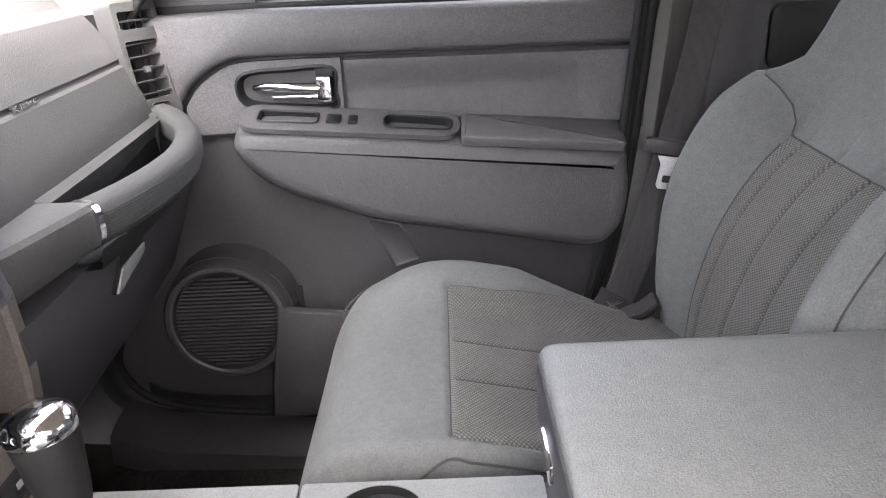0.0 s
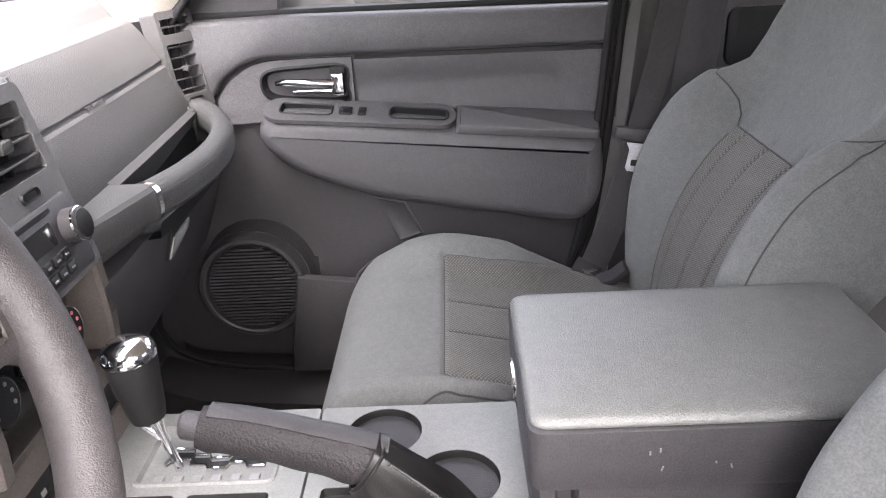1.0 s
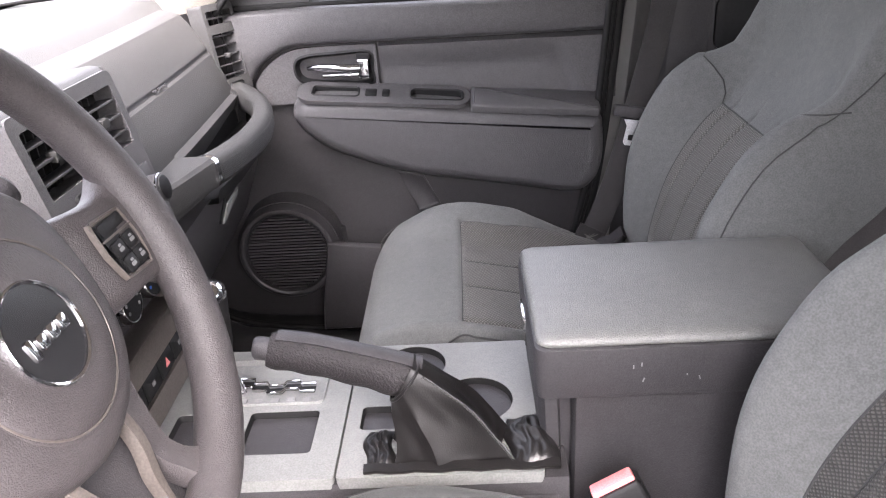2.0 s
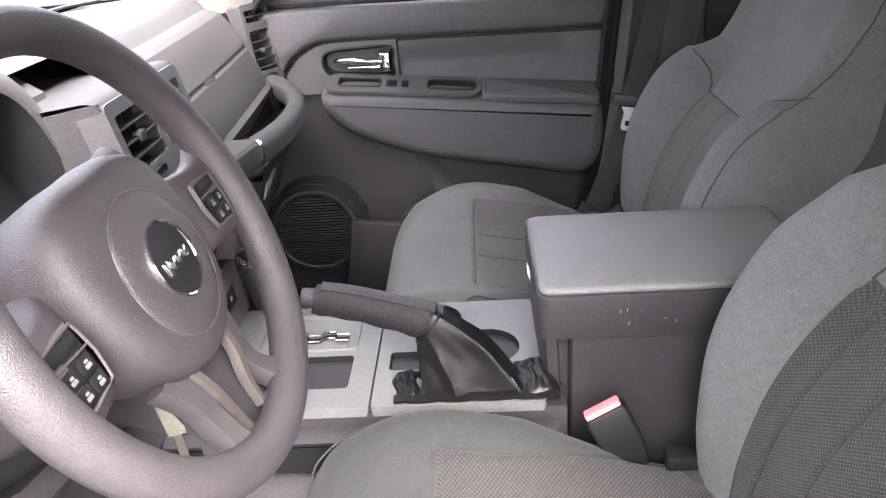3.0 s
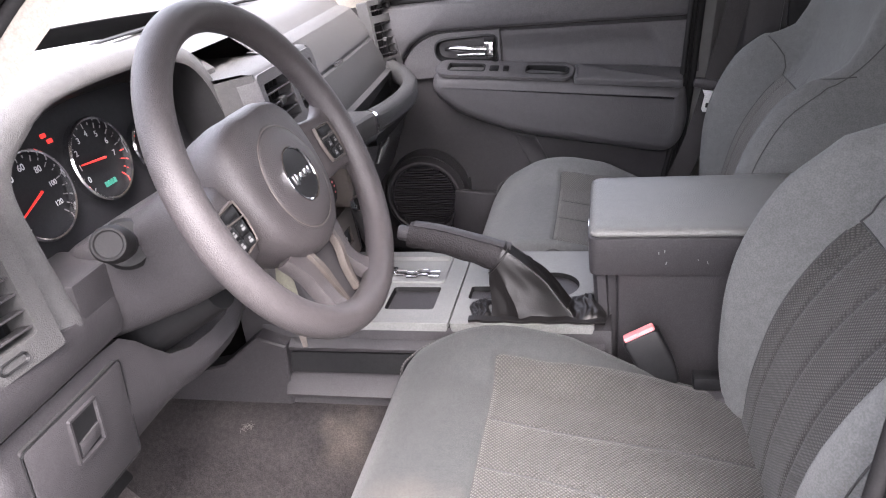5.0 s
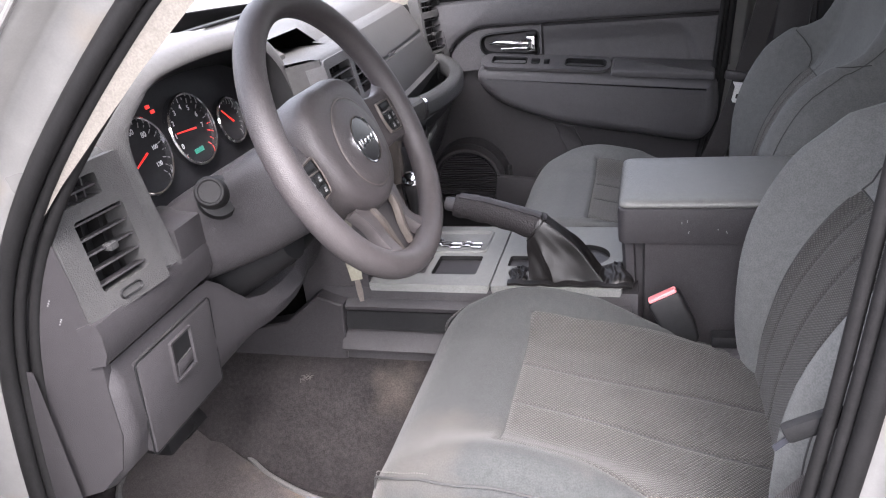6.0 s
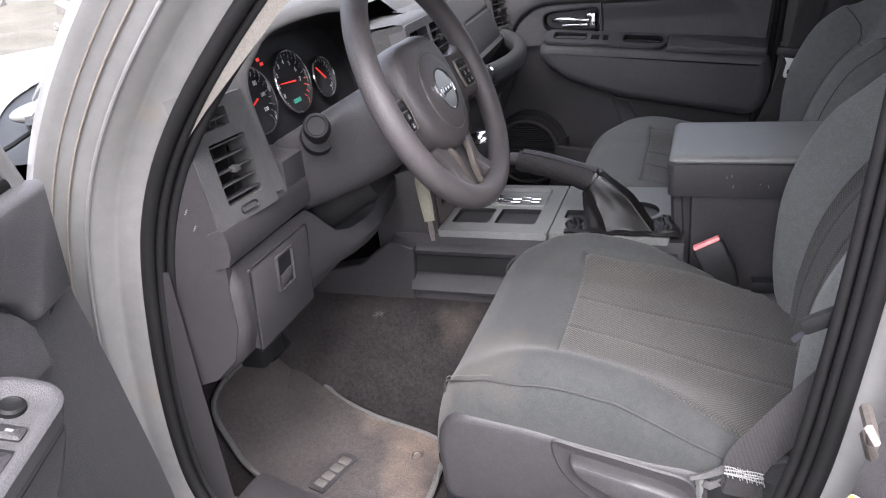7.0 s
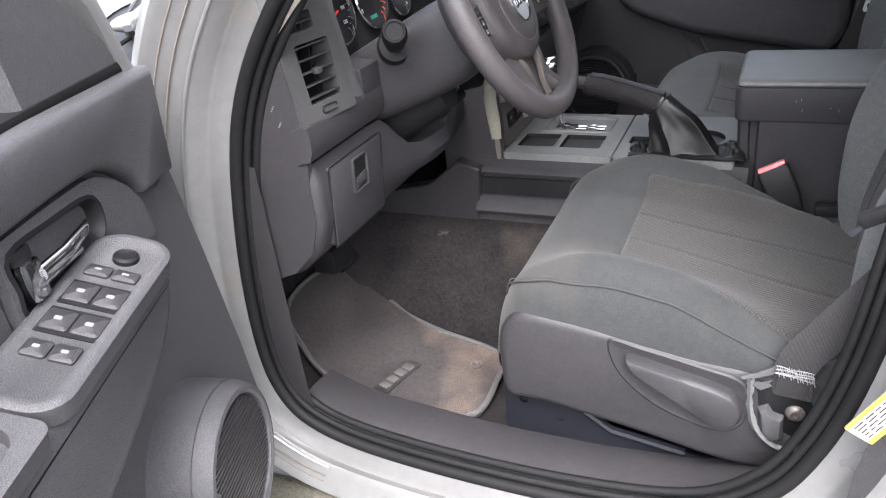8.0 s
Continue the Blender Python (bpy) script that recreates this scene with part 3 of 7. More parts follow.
def door_bottom(e, to3, sgn, c=(-0.304, 0.719)):
    """Map pocket and loudspeaker at the foot of a door."""
    bm = bmesh.new()
    wall = [(c[0] + 0.085, 0.742), (-0.10, 0.728), (0.22, 0.70), (0.235, 0.62), (0.12, 0.545), (-0.25, 0.54), (c[0] + 0.06, 0.60)]
    pillow(bm, wall, [(0.003, 0.066), (0, 0.068), (0, 0.078), (0.003, 0.082), (0.008, 0.083)], to3)
    # darker copy on the passenger side, in place of shade
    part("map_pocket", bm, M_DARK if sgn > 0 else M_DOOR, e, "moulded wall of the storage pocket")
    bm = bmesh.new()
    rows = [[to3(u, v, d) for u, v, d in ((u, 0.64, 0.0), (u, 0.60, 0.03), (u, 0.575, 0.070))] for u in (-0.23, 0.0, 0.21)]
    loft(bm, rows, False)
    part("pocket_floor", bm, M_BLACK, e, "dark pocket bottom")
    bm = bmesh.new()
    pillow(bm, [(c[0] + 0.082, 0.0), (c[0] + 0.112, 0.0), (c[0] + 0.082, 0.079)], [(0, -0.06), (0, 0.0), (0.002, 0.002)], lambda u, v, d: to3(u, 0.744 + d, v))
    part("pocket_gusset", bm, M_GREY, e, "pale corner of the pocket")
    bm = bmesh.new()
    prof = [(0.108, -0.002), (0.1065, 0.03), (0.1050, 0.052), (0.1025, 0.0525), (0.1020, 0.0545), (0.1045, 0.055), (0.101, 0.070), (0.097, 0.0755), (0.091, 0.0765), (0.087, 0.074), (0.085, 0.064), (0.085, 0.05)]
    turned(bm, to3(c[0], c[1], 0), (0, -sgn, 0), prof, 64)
    # same housing on both doors, coloured lit for the driver, shaded for the passenger
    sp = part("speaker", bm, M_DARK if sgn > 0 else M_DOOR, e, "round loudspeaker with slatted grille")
    bm = bmesh.new()
    turned(bm, to3(c[0], c[1], 0.040), (0, -sgn, 0), [(0.083, 0), (0.083, 0.018), (0.0, 0.022)], 40)
    part("cone", bm, M_BLACK, sp, "black loudspeaker behind the grille")
    for i in range(24):
        z = -0.076 + 0.152 * i / 23
        w = math.sqrt(max(0.0, 0.0815 ** 2 - z * z))
        bm = bmesh.new()
        box(bm, to3(c[0], c[1] + z, 0.0685), (2 * w, 0.008, 0.0032))
        part("slat", bm, M_DARK, sp)


door_bottom(e, to3, 1)
passenger_door = e
bm = bmesh.new()
tube(bm, spl([(-0.50, 0.70, 0.74), (-0.535, 0.70, 0.62), (-0.50, 0.70, 0.545), (-0.40, 0.70, 0.512), (-0.15, 0.70, 0.50), (0.10, 0.70, 0.512), (0.22, 0.70, 0.575)], 40), 0.032, 12, flat=1.0, up=(0, 1, 0))
part("bottom_seal", bm, M_RUBBER, e, "black rubber door seal")
bm = bmesh.new()
turned(bm, (0.335, 0.73, 1.188), (0, 0, 1), [(0.011, 0), (0.011, 0.004), (0.006, 0.006), (0.005, 0.02), (0.007, 0.024), (0.004, 0.027)], 16)
pin = part("lock_pin", bm, M_CHROME, passenger_door, "lock pin in a pale collar")

bm = bmesh.new()
pillow(bm, [(-0.075, 0.862), (-0.020, 0.850), (0.012, 0.785), (-0.035, 0.770)], [(0, -0.004), (0, 0.003), (0.003, 0.004), (0.008, 0.001)], to3)
part("lower_recess", bm, M_DARK, passenger_door, "dark moulded recess")

# driver's door, swung open about its hinges
e, to3 = front_door(-1, "driver_door", "open car door with dark grey plastic trim and window switches")
door_bottom(e, to3, -1, (-0.270, 0.714))
f, out, L = switch_panel(e, -1, -0.245, 0.0)
bm = bmesh.new()
pillow(bm, out, [(0, -0.012), (0, 0.008), (0.004, 0.011), (0.010, 0.011), (0.014, 0.008)], f)
sp = part("switch_panel", bm, M_DOOR, e, "grey plastic panel of window switches")
for a in (0.086, 0.126):
    bm = bmesh.new()
    pillow(bm, rounded(a, a + 0.034, 0.010, 0.070, 0.003), [(0, 0.004), (0, 0.0092)], f)
    part("switch_well", bm, M_BLACK, sp)
bm = bmesh.new()
turned(bm, f(0.040, 0.040, 0.008), f(0, 0, 1) - f(0, 0, 0), [(0.0125, 0), (0.012, 0.004), (0.009, 0.006), (0.0075, 0.005), (0, 0.005)], 24)
part("mirror_knob", bm, M_BLACK, sp, "round mirror control")
for a, b, w, h in ((0.06, 0.014, 0.016, 0.024), (0.06, 0.04, 0.016, 0.024), (0.09, 0.014, 0.026, 0.025), (0.09, 0.041, 0.026, 0.025), (0.13, 0.014, 0.026, 0.025), (0.13, 0.041, 0.026, 0.025),
                   (0.17, 0.016, 0.02, 0.022), (0.17, 0.04, 0.02, 0.022)):
    bm = bmesh.new()
    pillow(bm, rounded(a, a + w, b, b + h, 0.003), [(0, 0.006), (0, 0.0105), (0.003, 0.0125)], f)
    s = part("switch", bm, M_DARK, sp)
    bm = bmesh.new()
    pillow(bm, rounded(a + w * 0.42, a + w * 0.60, b + h * 0.36, b + h * 0.64, 0.001), [(0, 0.0120), (0, 0.0129)], f)
    part("mark", bm, M_PALE, s)
bm = bmesh.new()
holed(bm, rounded(L + 0.005, L + 0.30, 0.0, 0.078, 0.012), [rounded(L + 0.02, L + 0.13, 0.010, 0.062, 0.02)], f, 0.010, -0.012)
part("armrest_pad", bm, M_DOOR, e, "armrest top with an open pull cup")
bm = bmesh.new()
loft(bm, [[to3(u, v, d) for u, v, d in r] for r in (((-0.402, 1.178, 0.024), (-0.345, 1.058, 0.022)), ((-0.418, 1.17, 0.015), (-0.39, 1.056, 0.008)), ((-0.436, 1.15, -0.004), (-0.448, 1.056, -0.010)))], False)
bmesh.ops.solidify(bm, geom=bm.faces[:], thickness=0.004)
part("corner_trim", bm, M_DARK, e, "dark angled front corner of the trim", 20)
e.matrix_basis = e.matrix_basis @ Matrix.Rotation(radians(-72), 4, "Z")
driver_door = e

# ---- seats ----
def quarter(u):
    u = min(1.0, max(0.0, u))
    return 1 - math.sqrt(max(0.0, 1 - (1 - u) ** 2))


LINES_SEAT, LINES_BACK = (-0.045, 0.045), (-0.112, -0.038, 0.038, 0.112)


def columns(half, seam, lines):
    c = set(np.linspace(-seam, seam, 25).round(4))
    for l in lines:
        c |= {round(l + d, 4) for d in (-0.006, -0.003, 0, 0.003, 0.006)}
    c |= {-seam + 0.004, seam - 0.004}
    return sorted(c)


def groove(y, lines, deep=0.0035):
    return -deep * sum(math.exp(-((y - l) / 0.003) ** 2) for l in lines)


def seat(name, label, at, out, worn):
    """A front seat; out is the sign of y towards the car's side; worn is the driver seat, in dimmed cloth."""
    e = thing(name, label, "car seat", (*at, 0.46))
    ox, oy = at
    S = 0.158
    zc = [(-0.175, 0.775), (-0.13, 0.792), (-0.06, 0.804), (0.0, 0.80), (0.1, 0.779), (0.2, 0.757), (0.3, 0.737), (0.37, 0.722)]
    bb = [(-0.175, 0.0), (-0.10, 0.018), (-0.03, 0.042), (0.03, 0.05), (0.10, 0.05), (0.18, 0.026), (0.25, 0.008), (0.37, 0.0)]

    def wide(x):
        return 0.240 - 0.055 * quarter((x + 0.175) / 0.09)

    def seam_at(x):
        return S + (wide(x) - 0.036 - S) * smooth01((x - 0.06) / 0.22)

    def high(x, y):
        a = abs(y)
        W = wide(x)
        low_side = not worn and y * out < 0
        z = at1(zc, x) - 0.085 * quarter((x + 0.175) / 0.075)
        z += at1(bb, x) * smooth01((a - 0.10) / 0.10) * (0.12 if low_side else 1.0)
        if low_side:
            a += 0.045 * smooth01((a - 0.163) / 0.022)
        t = (a - (W - 0.055)) / 0.055
        if t > 0:
            z -= 0.075 * (1 - math.sqrt(max(0.0, 1 - min(t, 1) ** 2)))
        a = abs(y)
        if x > -0.004:
            z -= 0.006 * math.exp(-((a - seam_at(x)) / 0.004) ** 2)
        if a < S + 0.002:
            z -= 0.005 * math.exp(-(x / 0.004) ** 2)
        return z
    inner = columns(0, S, LINES_SEAT)
    xs = sorted(set([round(-0.175 + 0.075 * (1 - math.cos(t)), 5) for t in np.linspace(0, math.pi / 2, 12)] + list(np.linspace(-0.1, -0.012, 8).round(4)) + [-0.007, -0.004, 0.0, 0.004, 0.007] +
                    list(np.linspace(0.012, 0.37, 24).round(4))))
    # bolsters and nose
    def lay(y, x):
        return (ox + x, oy + y)
    bm = bmesh.new()
    zb = 0.60
    rows = []
    for x in xs:
        W = wide(x)
        row = [(x + 0.015 * (x < -0.1), -W + 0.012, zb), (x, -W, 0.66)]
        wide_in = seam_at(x)
        outer = [W - (W - wide_in) * t for t in (0.0, 0.02, 0.07, 0.15, 0.25, 0.37, 0.5, 0.63, 0.76, 0.87, 0.94, 0.975)]
        cols = [-o for o in outer] + [y * wide_in / S for y in inner] + outer[::-1]
        row += [(x, y, high(x, y) + (groove(y * S / wide_in, LINES_SEAT, 0.0022) if x > 0.006 and abs(y) < wide_in else 0)) for y in cols]
        row += [(x, W, 0.66), (x + 0.015 * (x < -0.1), W - 0.012, zb)]
        rows.append(row)
    n0 = 2 + 12
    V = [[bm.verts.new((ox + p[0], oy + p[1], p[2])) for p in row] for row in rows]
    bi = bmesh.new()
    VI = {}
    for i in range(len(xs) - 1):
        for k in range(len(rows[0]) - 1):
            ins = xs[i] >= 0.0 and n0 <= k < n0 + len(inner) - 1
            if not ins:
                bm.faces.new((V[i][k], V[i + 1][k], V[i + 1][k + 1], V[i][k + 1]))
            else:
                q = []
                for a, b in ((i, k), (i + 1, k), (i + 1, k + 1), (i, k + 1)):
                    if (a, b) not in VI:
                        VI[a, b] = bi.verts.new(V[a][b].co)
                    q.append(VI[a, b])
                bi.faces.new(q)
    # front face
    front = V[0]
    low = [bm.verts.new((v.co.x + 0.02, v.co.y * 0.98 + oy * 0.02, 0.60)) for v in front]
    for k in range(len(front) - 1):
        bm.faces.new((front[k], front[k + 1], low[k + 1], low[k]))
    bmesh.ops.delete(bm, geom=[v for v in bm.verts if not v.link_faces], context="VERTS")
    # driver cushion: the darkened copy of the seat cloth
    cushion = part("cushion", bm, M_CLOTH_WORN_DIM if worn else M_CLOTH, e, "smooth grey cloth cushion with raised bolsters", 60)
    ins = part("cushion_insert", bi, M_WEAVE_DIM if worn else M_WEAVE, cushion, "woven taupe-grey cloth panel", 60)
    uv_from(ins, lambda c: (c.x, c.y))
    # seam with stitching round the nose and along the outer side
    path = []

    def on(x, y, lift):
        h = 0.002
        n = Vector((-(high(x + h, y) - high(x - h, y)) / (2 * h), -(high(x, y + h) - high(x, y - h)) / (2 * h), 1)).normalized()
        return Vector((ox + x, oy + y, high(x, y))) + n * lift
    for sy in (-1, 1):
        deep = 0.060 if not worn and sy * out < 0 else 0.011
        line = [(x, sy * (wide(x) - deep - 0.014 + 0.014 * smooth01((x + 0.11) / 0.08))) for x in np.linspace(-0.105, 0.27, 16)]
        front = [Vector((ox - 0.146, oy + sy * 0.196, 0.655)), Vector((ox - 0.150, oy + sy * 0.196, 0.69)), on(-0.150, sy * 0.186, 0.003), on(-0.132, sy * 0.200, 0.003)]
        if deep > 0.02:
            front = [Vector((ox - 0.128, oy + sy * 0.206, 0.69)), Vector((ox - 0.118, oy + sy * 0.204, 0.73)), on(-0.085, sy * 0.198, 0.002), on(-0.045, sy * 0.190, 0.0018)]
            line = [p for p in line if p[0] > -0.01]
        path = front + [on(x, y, 0.0014) for x, y in line]
        path = [Vector(p) for p in spl(path, 110)]
        bm = bmesh.new()
        tube(bm, path, 0.0016, 6)
        part("seam", bm, M_DSTITCH, cushion)
        bm = bmesh.new()
        fine = spl(path, 260)
        for a, b in zip(fine[::2], fine[1::2]):
            a, b = Vector(a), Vector(b)
            off = Vector((0, -sy * 0.006, 0.0036))
            tube(bm, [a + off, b + off - (b - a) * 0.15], 0.0008, 5)
        tagged(part("stitching", bm, M_STITCH, cushion, "pale stitching"), kind="stuff")
    # sunk seams round the woven panel and along its channels
    edge = [[on(0.0, y, -0.0003) for y in np.linspace(-S, S, 30)]]
    for sy in (-1, 1):
        edge.append([on(x, sy * seam_at(x), -0.0003) for x in np.linspace(0, 0.36, 60)])
        edge.append([on(x, sy * 0.045 * seam_at(x) / S, -0.0018) for x in np.linspace(0.006, 0.36, 40)])
    for run in edge:
        bm = bmesh.new()
        tube(bm, run, 0.0013, 6)
        part("panel_seam", bm, M_DSTITCH, cushion)
    # backrest
    prof = [(0.330, 0.68), (0.338, 0.74), (0.346, 0.81), (0.372, 0.90), (0.418, 0.98), (0.478, 1.045), (0.522, 1.105), (0.553, 1.18), (0.585, 1.27), (0.612, 1.36), (0.625, 1.40)]
    if not worn:
        prof = prof[:6] + [(0.502, 1.105), (0.518, 1.18), (0.548, 1.27), (0.582, 1.36), (0.598, 1.40)]
    pts = spl(prof, 56)
    zz = [p[1] for p in pts]
    itop = min(range(56), key=lambda i: abs(zz[i] - 1.022))
    bol = [(0.68, 0.02), (0.76, 0.035), (0.85, 0.052), (0.93, 0.075), (1.0, 0.088), (1.06, 0.085), (1.10, 0.06), (1.15, 0.022), (1.20, 0.004), (1.4, 0.0)]
    wid = [(0.68, 0.205), (0.75, 0.225), (0.85, 0.238), (1.0, 0.240), (1.10, 0.225), (1.20, 0.19), (1.34, 0.165), (1.40, 0.12)]
    if not worn:
        bol = bol[:5] + [(1.06, 0.078), (1.10, 0.045), (1.15, 0.018), (1.20, 0.004), (1.4, 0.0)]
        wid = wid[:4] + [(1.06, 0.235), (1.105, 0.212), (1.16, 0.222), (1.25, 0.222), (1.34, 0.20), (1.40, 0.15)]
    SB = 0.148 if worn else 0.142
    inner = columns(0, SB, LINES_BACK)
    bm, bi, VI = bmesh.new(), bmesh.new(), {}
    rows = []
    for i, p in enumerate(pts):
        a, b = pts[max(i - 1, 0)], pts[min(i + 1, 55)]
        t = Vector((b[0] - a[0], 0, b[1] - a[1])).normalized()
        nrm = Vector((-t.z, 0, t.x))
        z = p[1]
        W, B = at1(wid, z), at1(bol, z)
        thick = 0.105 - 0.05 * quarter((1.40 - z) / 0.06)
        outer = [W - (W - SB) * q for q in (0.0, 0.015, 0.06, 0.13, 0.22, 0.33, 0.45, 0.57, 0.70, 0.83, 0.93, 0.975)]
        cols = [-o for o in outer] + inner + outer[::-1]

        def depth(y):
            s = abs(y)
            d = B * smooth01((s - 0.128) / 0.078) + 0.004 * smooth01(s / 0.15)
            q = (s - (W - 0.05)) / 0.05
            if q > 0:
                d -= 0.07 * (1 - math.sqrt(max(0.0, 1 - min(q, 1) ** 2)))
            if z < 1.03:
                d -= 0.005 * math.exp(-((s - SB) / 0.004) ** 2)
                if s < SB:
                    d += groove(y, LINES_BACK)
            if s < SB + 0.002:
                d -= 0.005 * math.exp(-((z - 1.022) / 0.005) ** 2)
            return d - 0.03 * quarter((1.405 - z) / 0.03)
        row = [Vector((p[0], y, z)) + nrm * depth(y) for y in cols]
        back = [Vector((p[0], y, z)) - nrm * (thick * (1 - 0.25 * (y / W) ** 4)) for y in (W * 0.985, W * 0.9, W * 0.5, 0, -W * 0.5, -W * 0.9, -W * 0.985)]
        side = Vector((p[0], W, z)) - nrm * 0.05
        side2 = Vector((p[0], -W, z)) - nrm * 0.05
        rows.append(row + [side] + back + [side2])
    V = [[bm.verts.new((ox + q.x, oy + q.y, q.z)) for q in row] for row in rows]
    n = len(V[0])
    for i in range(55):
        for k in range(n):
            ins = i < itop and 12 <= k < 12 + len(inner) - 1
            j = (k + 1) % n
            if not ins:
                bm.faces.new((V[i][k], V[i][j], V[i + 1][j], V[i + 1][k]))
            else:
                q = []
                for a, b in ((i, k), (i, j), (i + 1, j), (i + 1, k)):
                    if (a, b) not in VI:
                        VI[a, b] = bi.verts.new(V[a][b].co)
                    q.append(VI[a, b])
                bi.faces.new(q)
    bm.faces.new(V[-1])
    bm.faces.new(V[0][::-1])
    bmesh.ops.delete(bm, geom=[v for v in bm.verts if not v.link_faces], context="VERTS")
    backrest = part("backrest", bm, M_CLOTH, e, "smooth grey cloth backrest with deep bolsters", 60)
    # the driver's panel takes the weave darkened in colour for weaker light
    ins = part("backrest_insert", bi, M_WEAVE_DIM if worn else M_WEAVE, backrest, "woven taupe-grey cloth panel with sewn channels", 60)
    uv_from(ins, lambda c: (c.y, c.z * 1.2))
    runs = [12, 12 + len(inner) - 1] + [12 + inner.index(round(l, 4)) for l in LINES_BACK]
    for k in runs:
        bm = bmesh.new()
        tube(bm, [Vector((ox + rows[i][k].x, oy + rows[i][k].y, rows[i][k].z)) for i in range(2, itop)], 0.0014, 6)
        part("panel_seam", bm, M_DSTITCH, backrest)
    bm = bmesh.new()
    tube(bm, [Vector((ox + rows[itop][k].x, oy + rows[itop][k].y, rows[itop][k].z)) for k in range(12, 12 + len(inner))], 0.0014, 6)
    part("panel_seam", bm, M_DSTITCH, backrest)
    # seams running on from the panel's corners to the head
    for sy in (-1, 1):
        run = []
        last = 50 if worn else min(range(56), key=lambda i: abs(zz[i] - 1.108))
        for i in range(itop, last):
            f2 = (i - itop) / (last - itop)
            step = 0 if worn else 11 * f2
            k0 = int(step)
            pick = [12 - k if sy < 0 else 11 + len(inner) + k for k in (k0, min(k0 + 1, 12))]
            q = rows[i][pick[0]].lerp(rows[i][pick[1]], step - k0)
            lean = Vector((0, -sy * 0.028 * smooth01(f2 * 1.4), 0)) if worn else Vector((-0.0005, 0, 0))
            run.append(Vector((ox + q.x - 0.001, oy + q.y, q.z)) + lean)
        bm = bmesh.new()
        tube(bm, run, 0.0012, 6)
        part("panel_seam", bm, M_DSTITCH, backrest)
    # seam along the bolster crests
    for sy in (-1, 1):
        path = []
        for i in range(3, 50):
            row = rows[i]
            k = 3 if sy < 0 else len(inner) + 24 - 4
            q = row[k]
            path.append(Vector((ox + q.x - 0.0005, oy + q.y, q.z)))
        bm = bmesh.new()
        tube(bm, path, 0.0010, 6)
        part("seam", bm, M_DSTITCH, backrest)
        bm = bmesh.new()
        fine = spl([v + Vector((-0.003, -sy * 0.004, 0.003)) for v in path], 260)
        for a, b in zip(fine[::2], fine[1::2]):
            tube(bm, [a, b], 0.0006, 5)
        tagged(part("stitching", bm, M_STITCH, backrest, "pale stitching"), kind="stuff")
    # base under the cushion
    bm = bmesh.new()
    box(bm, (ox + 0.10, oy, 0.585), (0.44, 0.40, 0.06), 0.015)
    part("seat_pan", bm, M_BLACK, e)
    for sy in (-1, 1):
        bm = bmesh.new()
        box(bm, (ox + 0.10, oy + sy * 0.185, 0.485), (0.50, 0.045, 0.045), 0.006)
        box(bm, (ox - 0.10, oy + sy * 0.185, 0.53), (0.07, 0.03, 0.08), 0.006)
        box(bm, (ox + 0.28, oy + sy * 0.185, 0.53), (0.07, 0.03, 0.08), 0.006)
        part("rail", bm, M_STEEL, e, "blue-black steel seat rail")
    # outer side shield
    f = lambda u, v, d: Vector((ox + u, oy + out * (0.222 + d), v))
    shield = [tuple(p) for p in spl([(-0.155, 0.66), (-0.15, 0.725), (-0.11, 0.762), (-0.03, 0.758), (0.05, 0.742), (0.13, 0.728), (0.21, 0.715), (0.225, 0.66), (0.26, 0.63), (0.31, 0.62), (0.30, 0.57), (0.20, 0.55),
                                     (0.06, 0.575), (-0.08, 0.60), (-0.145, 0.605)], 80, True)]
    bm = bmesh.new()
    pillow(bm, shield, [(0, -0.02), (0, 0.008), (0.006, 0.018), (0.016, 0.022)], f)
    sh = part("side_shield", bm, M_DARK, e, "dark plastic side cover")
    dish = [tuple(p) for p in spl([(0.015, 0.742), (0.06, 0.735), (0.14, 0.718), (0.195, 0.70), (0.20, 0.64), (0.17, 0.612), (0.10, 0.628), (0.05, 0.66), (0.02, 0.70)], 48, True)]
    bm = bmesh.new()
    loft(bm, [[f(u, v, d) for u, v in inset(dish, i)] for i, d in ((0, 0.0225), (0.003, 0.0245), (0.006, 0.024), (0.012, 0.0228))], True, (False, True))
    part("lever_recess", bm, M_DARK, sh)
    bm = bmesh.new()
    lev = [tuple(p) for p in spl([(0.042, 0.722), (0.10, 0.710), (0.175, 0.690), (0.195, 0.665), (0.188, 0.637), (0.160, 0.630), (0.115, 0.662), (0.055, 0.702)], 48, True)]
    pillow(bm, lev, [(0, 0.02), (0, 0.034), (0.004, 0.042), (0.009, 0.044)], f, soft=True)
    part("lever", bm, M_DARK, sh, "seat height lever")
    bm = bmesh.new()
    plate = [(-0.165, 0.61), (-0.07, 0.60), (-0.035, 0.565), (0.03, 0.535), (0.24, 0.505), (0.26, 0.475), (-0.165, 0.475)]
    g = lambda u, v, d: Vector((ox + u, oy + out * (0.200 + d), v))
    holed(bm, plate, [disc(-0.133, 0.571, 0.008, 14), disc(-0.075, 0.545, 0.008, 14, 0.006)], g, 0.004, 0.0)
    rp = part("rail_plate", bm, M_STEEL, e, "blue-black steel side plate with holes")
    bm = bmesh.new()
    tube(bm, [g(-0.03, 0.572, 0.008), g(0.01, 0.545, 0.009), g(0.12, 0.527, 0.008)], 0.007, 8)
    part("strut", bm, M_STEEL, rp)
    return e


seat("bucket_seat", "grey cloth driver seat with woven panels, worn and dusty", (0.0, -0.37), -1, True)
seat("bucket_seat", "grey cloth front passenger seat with woven panels", (0.052, 0.37), 1, False)

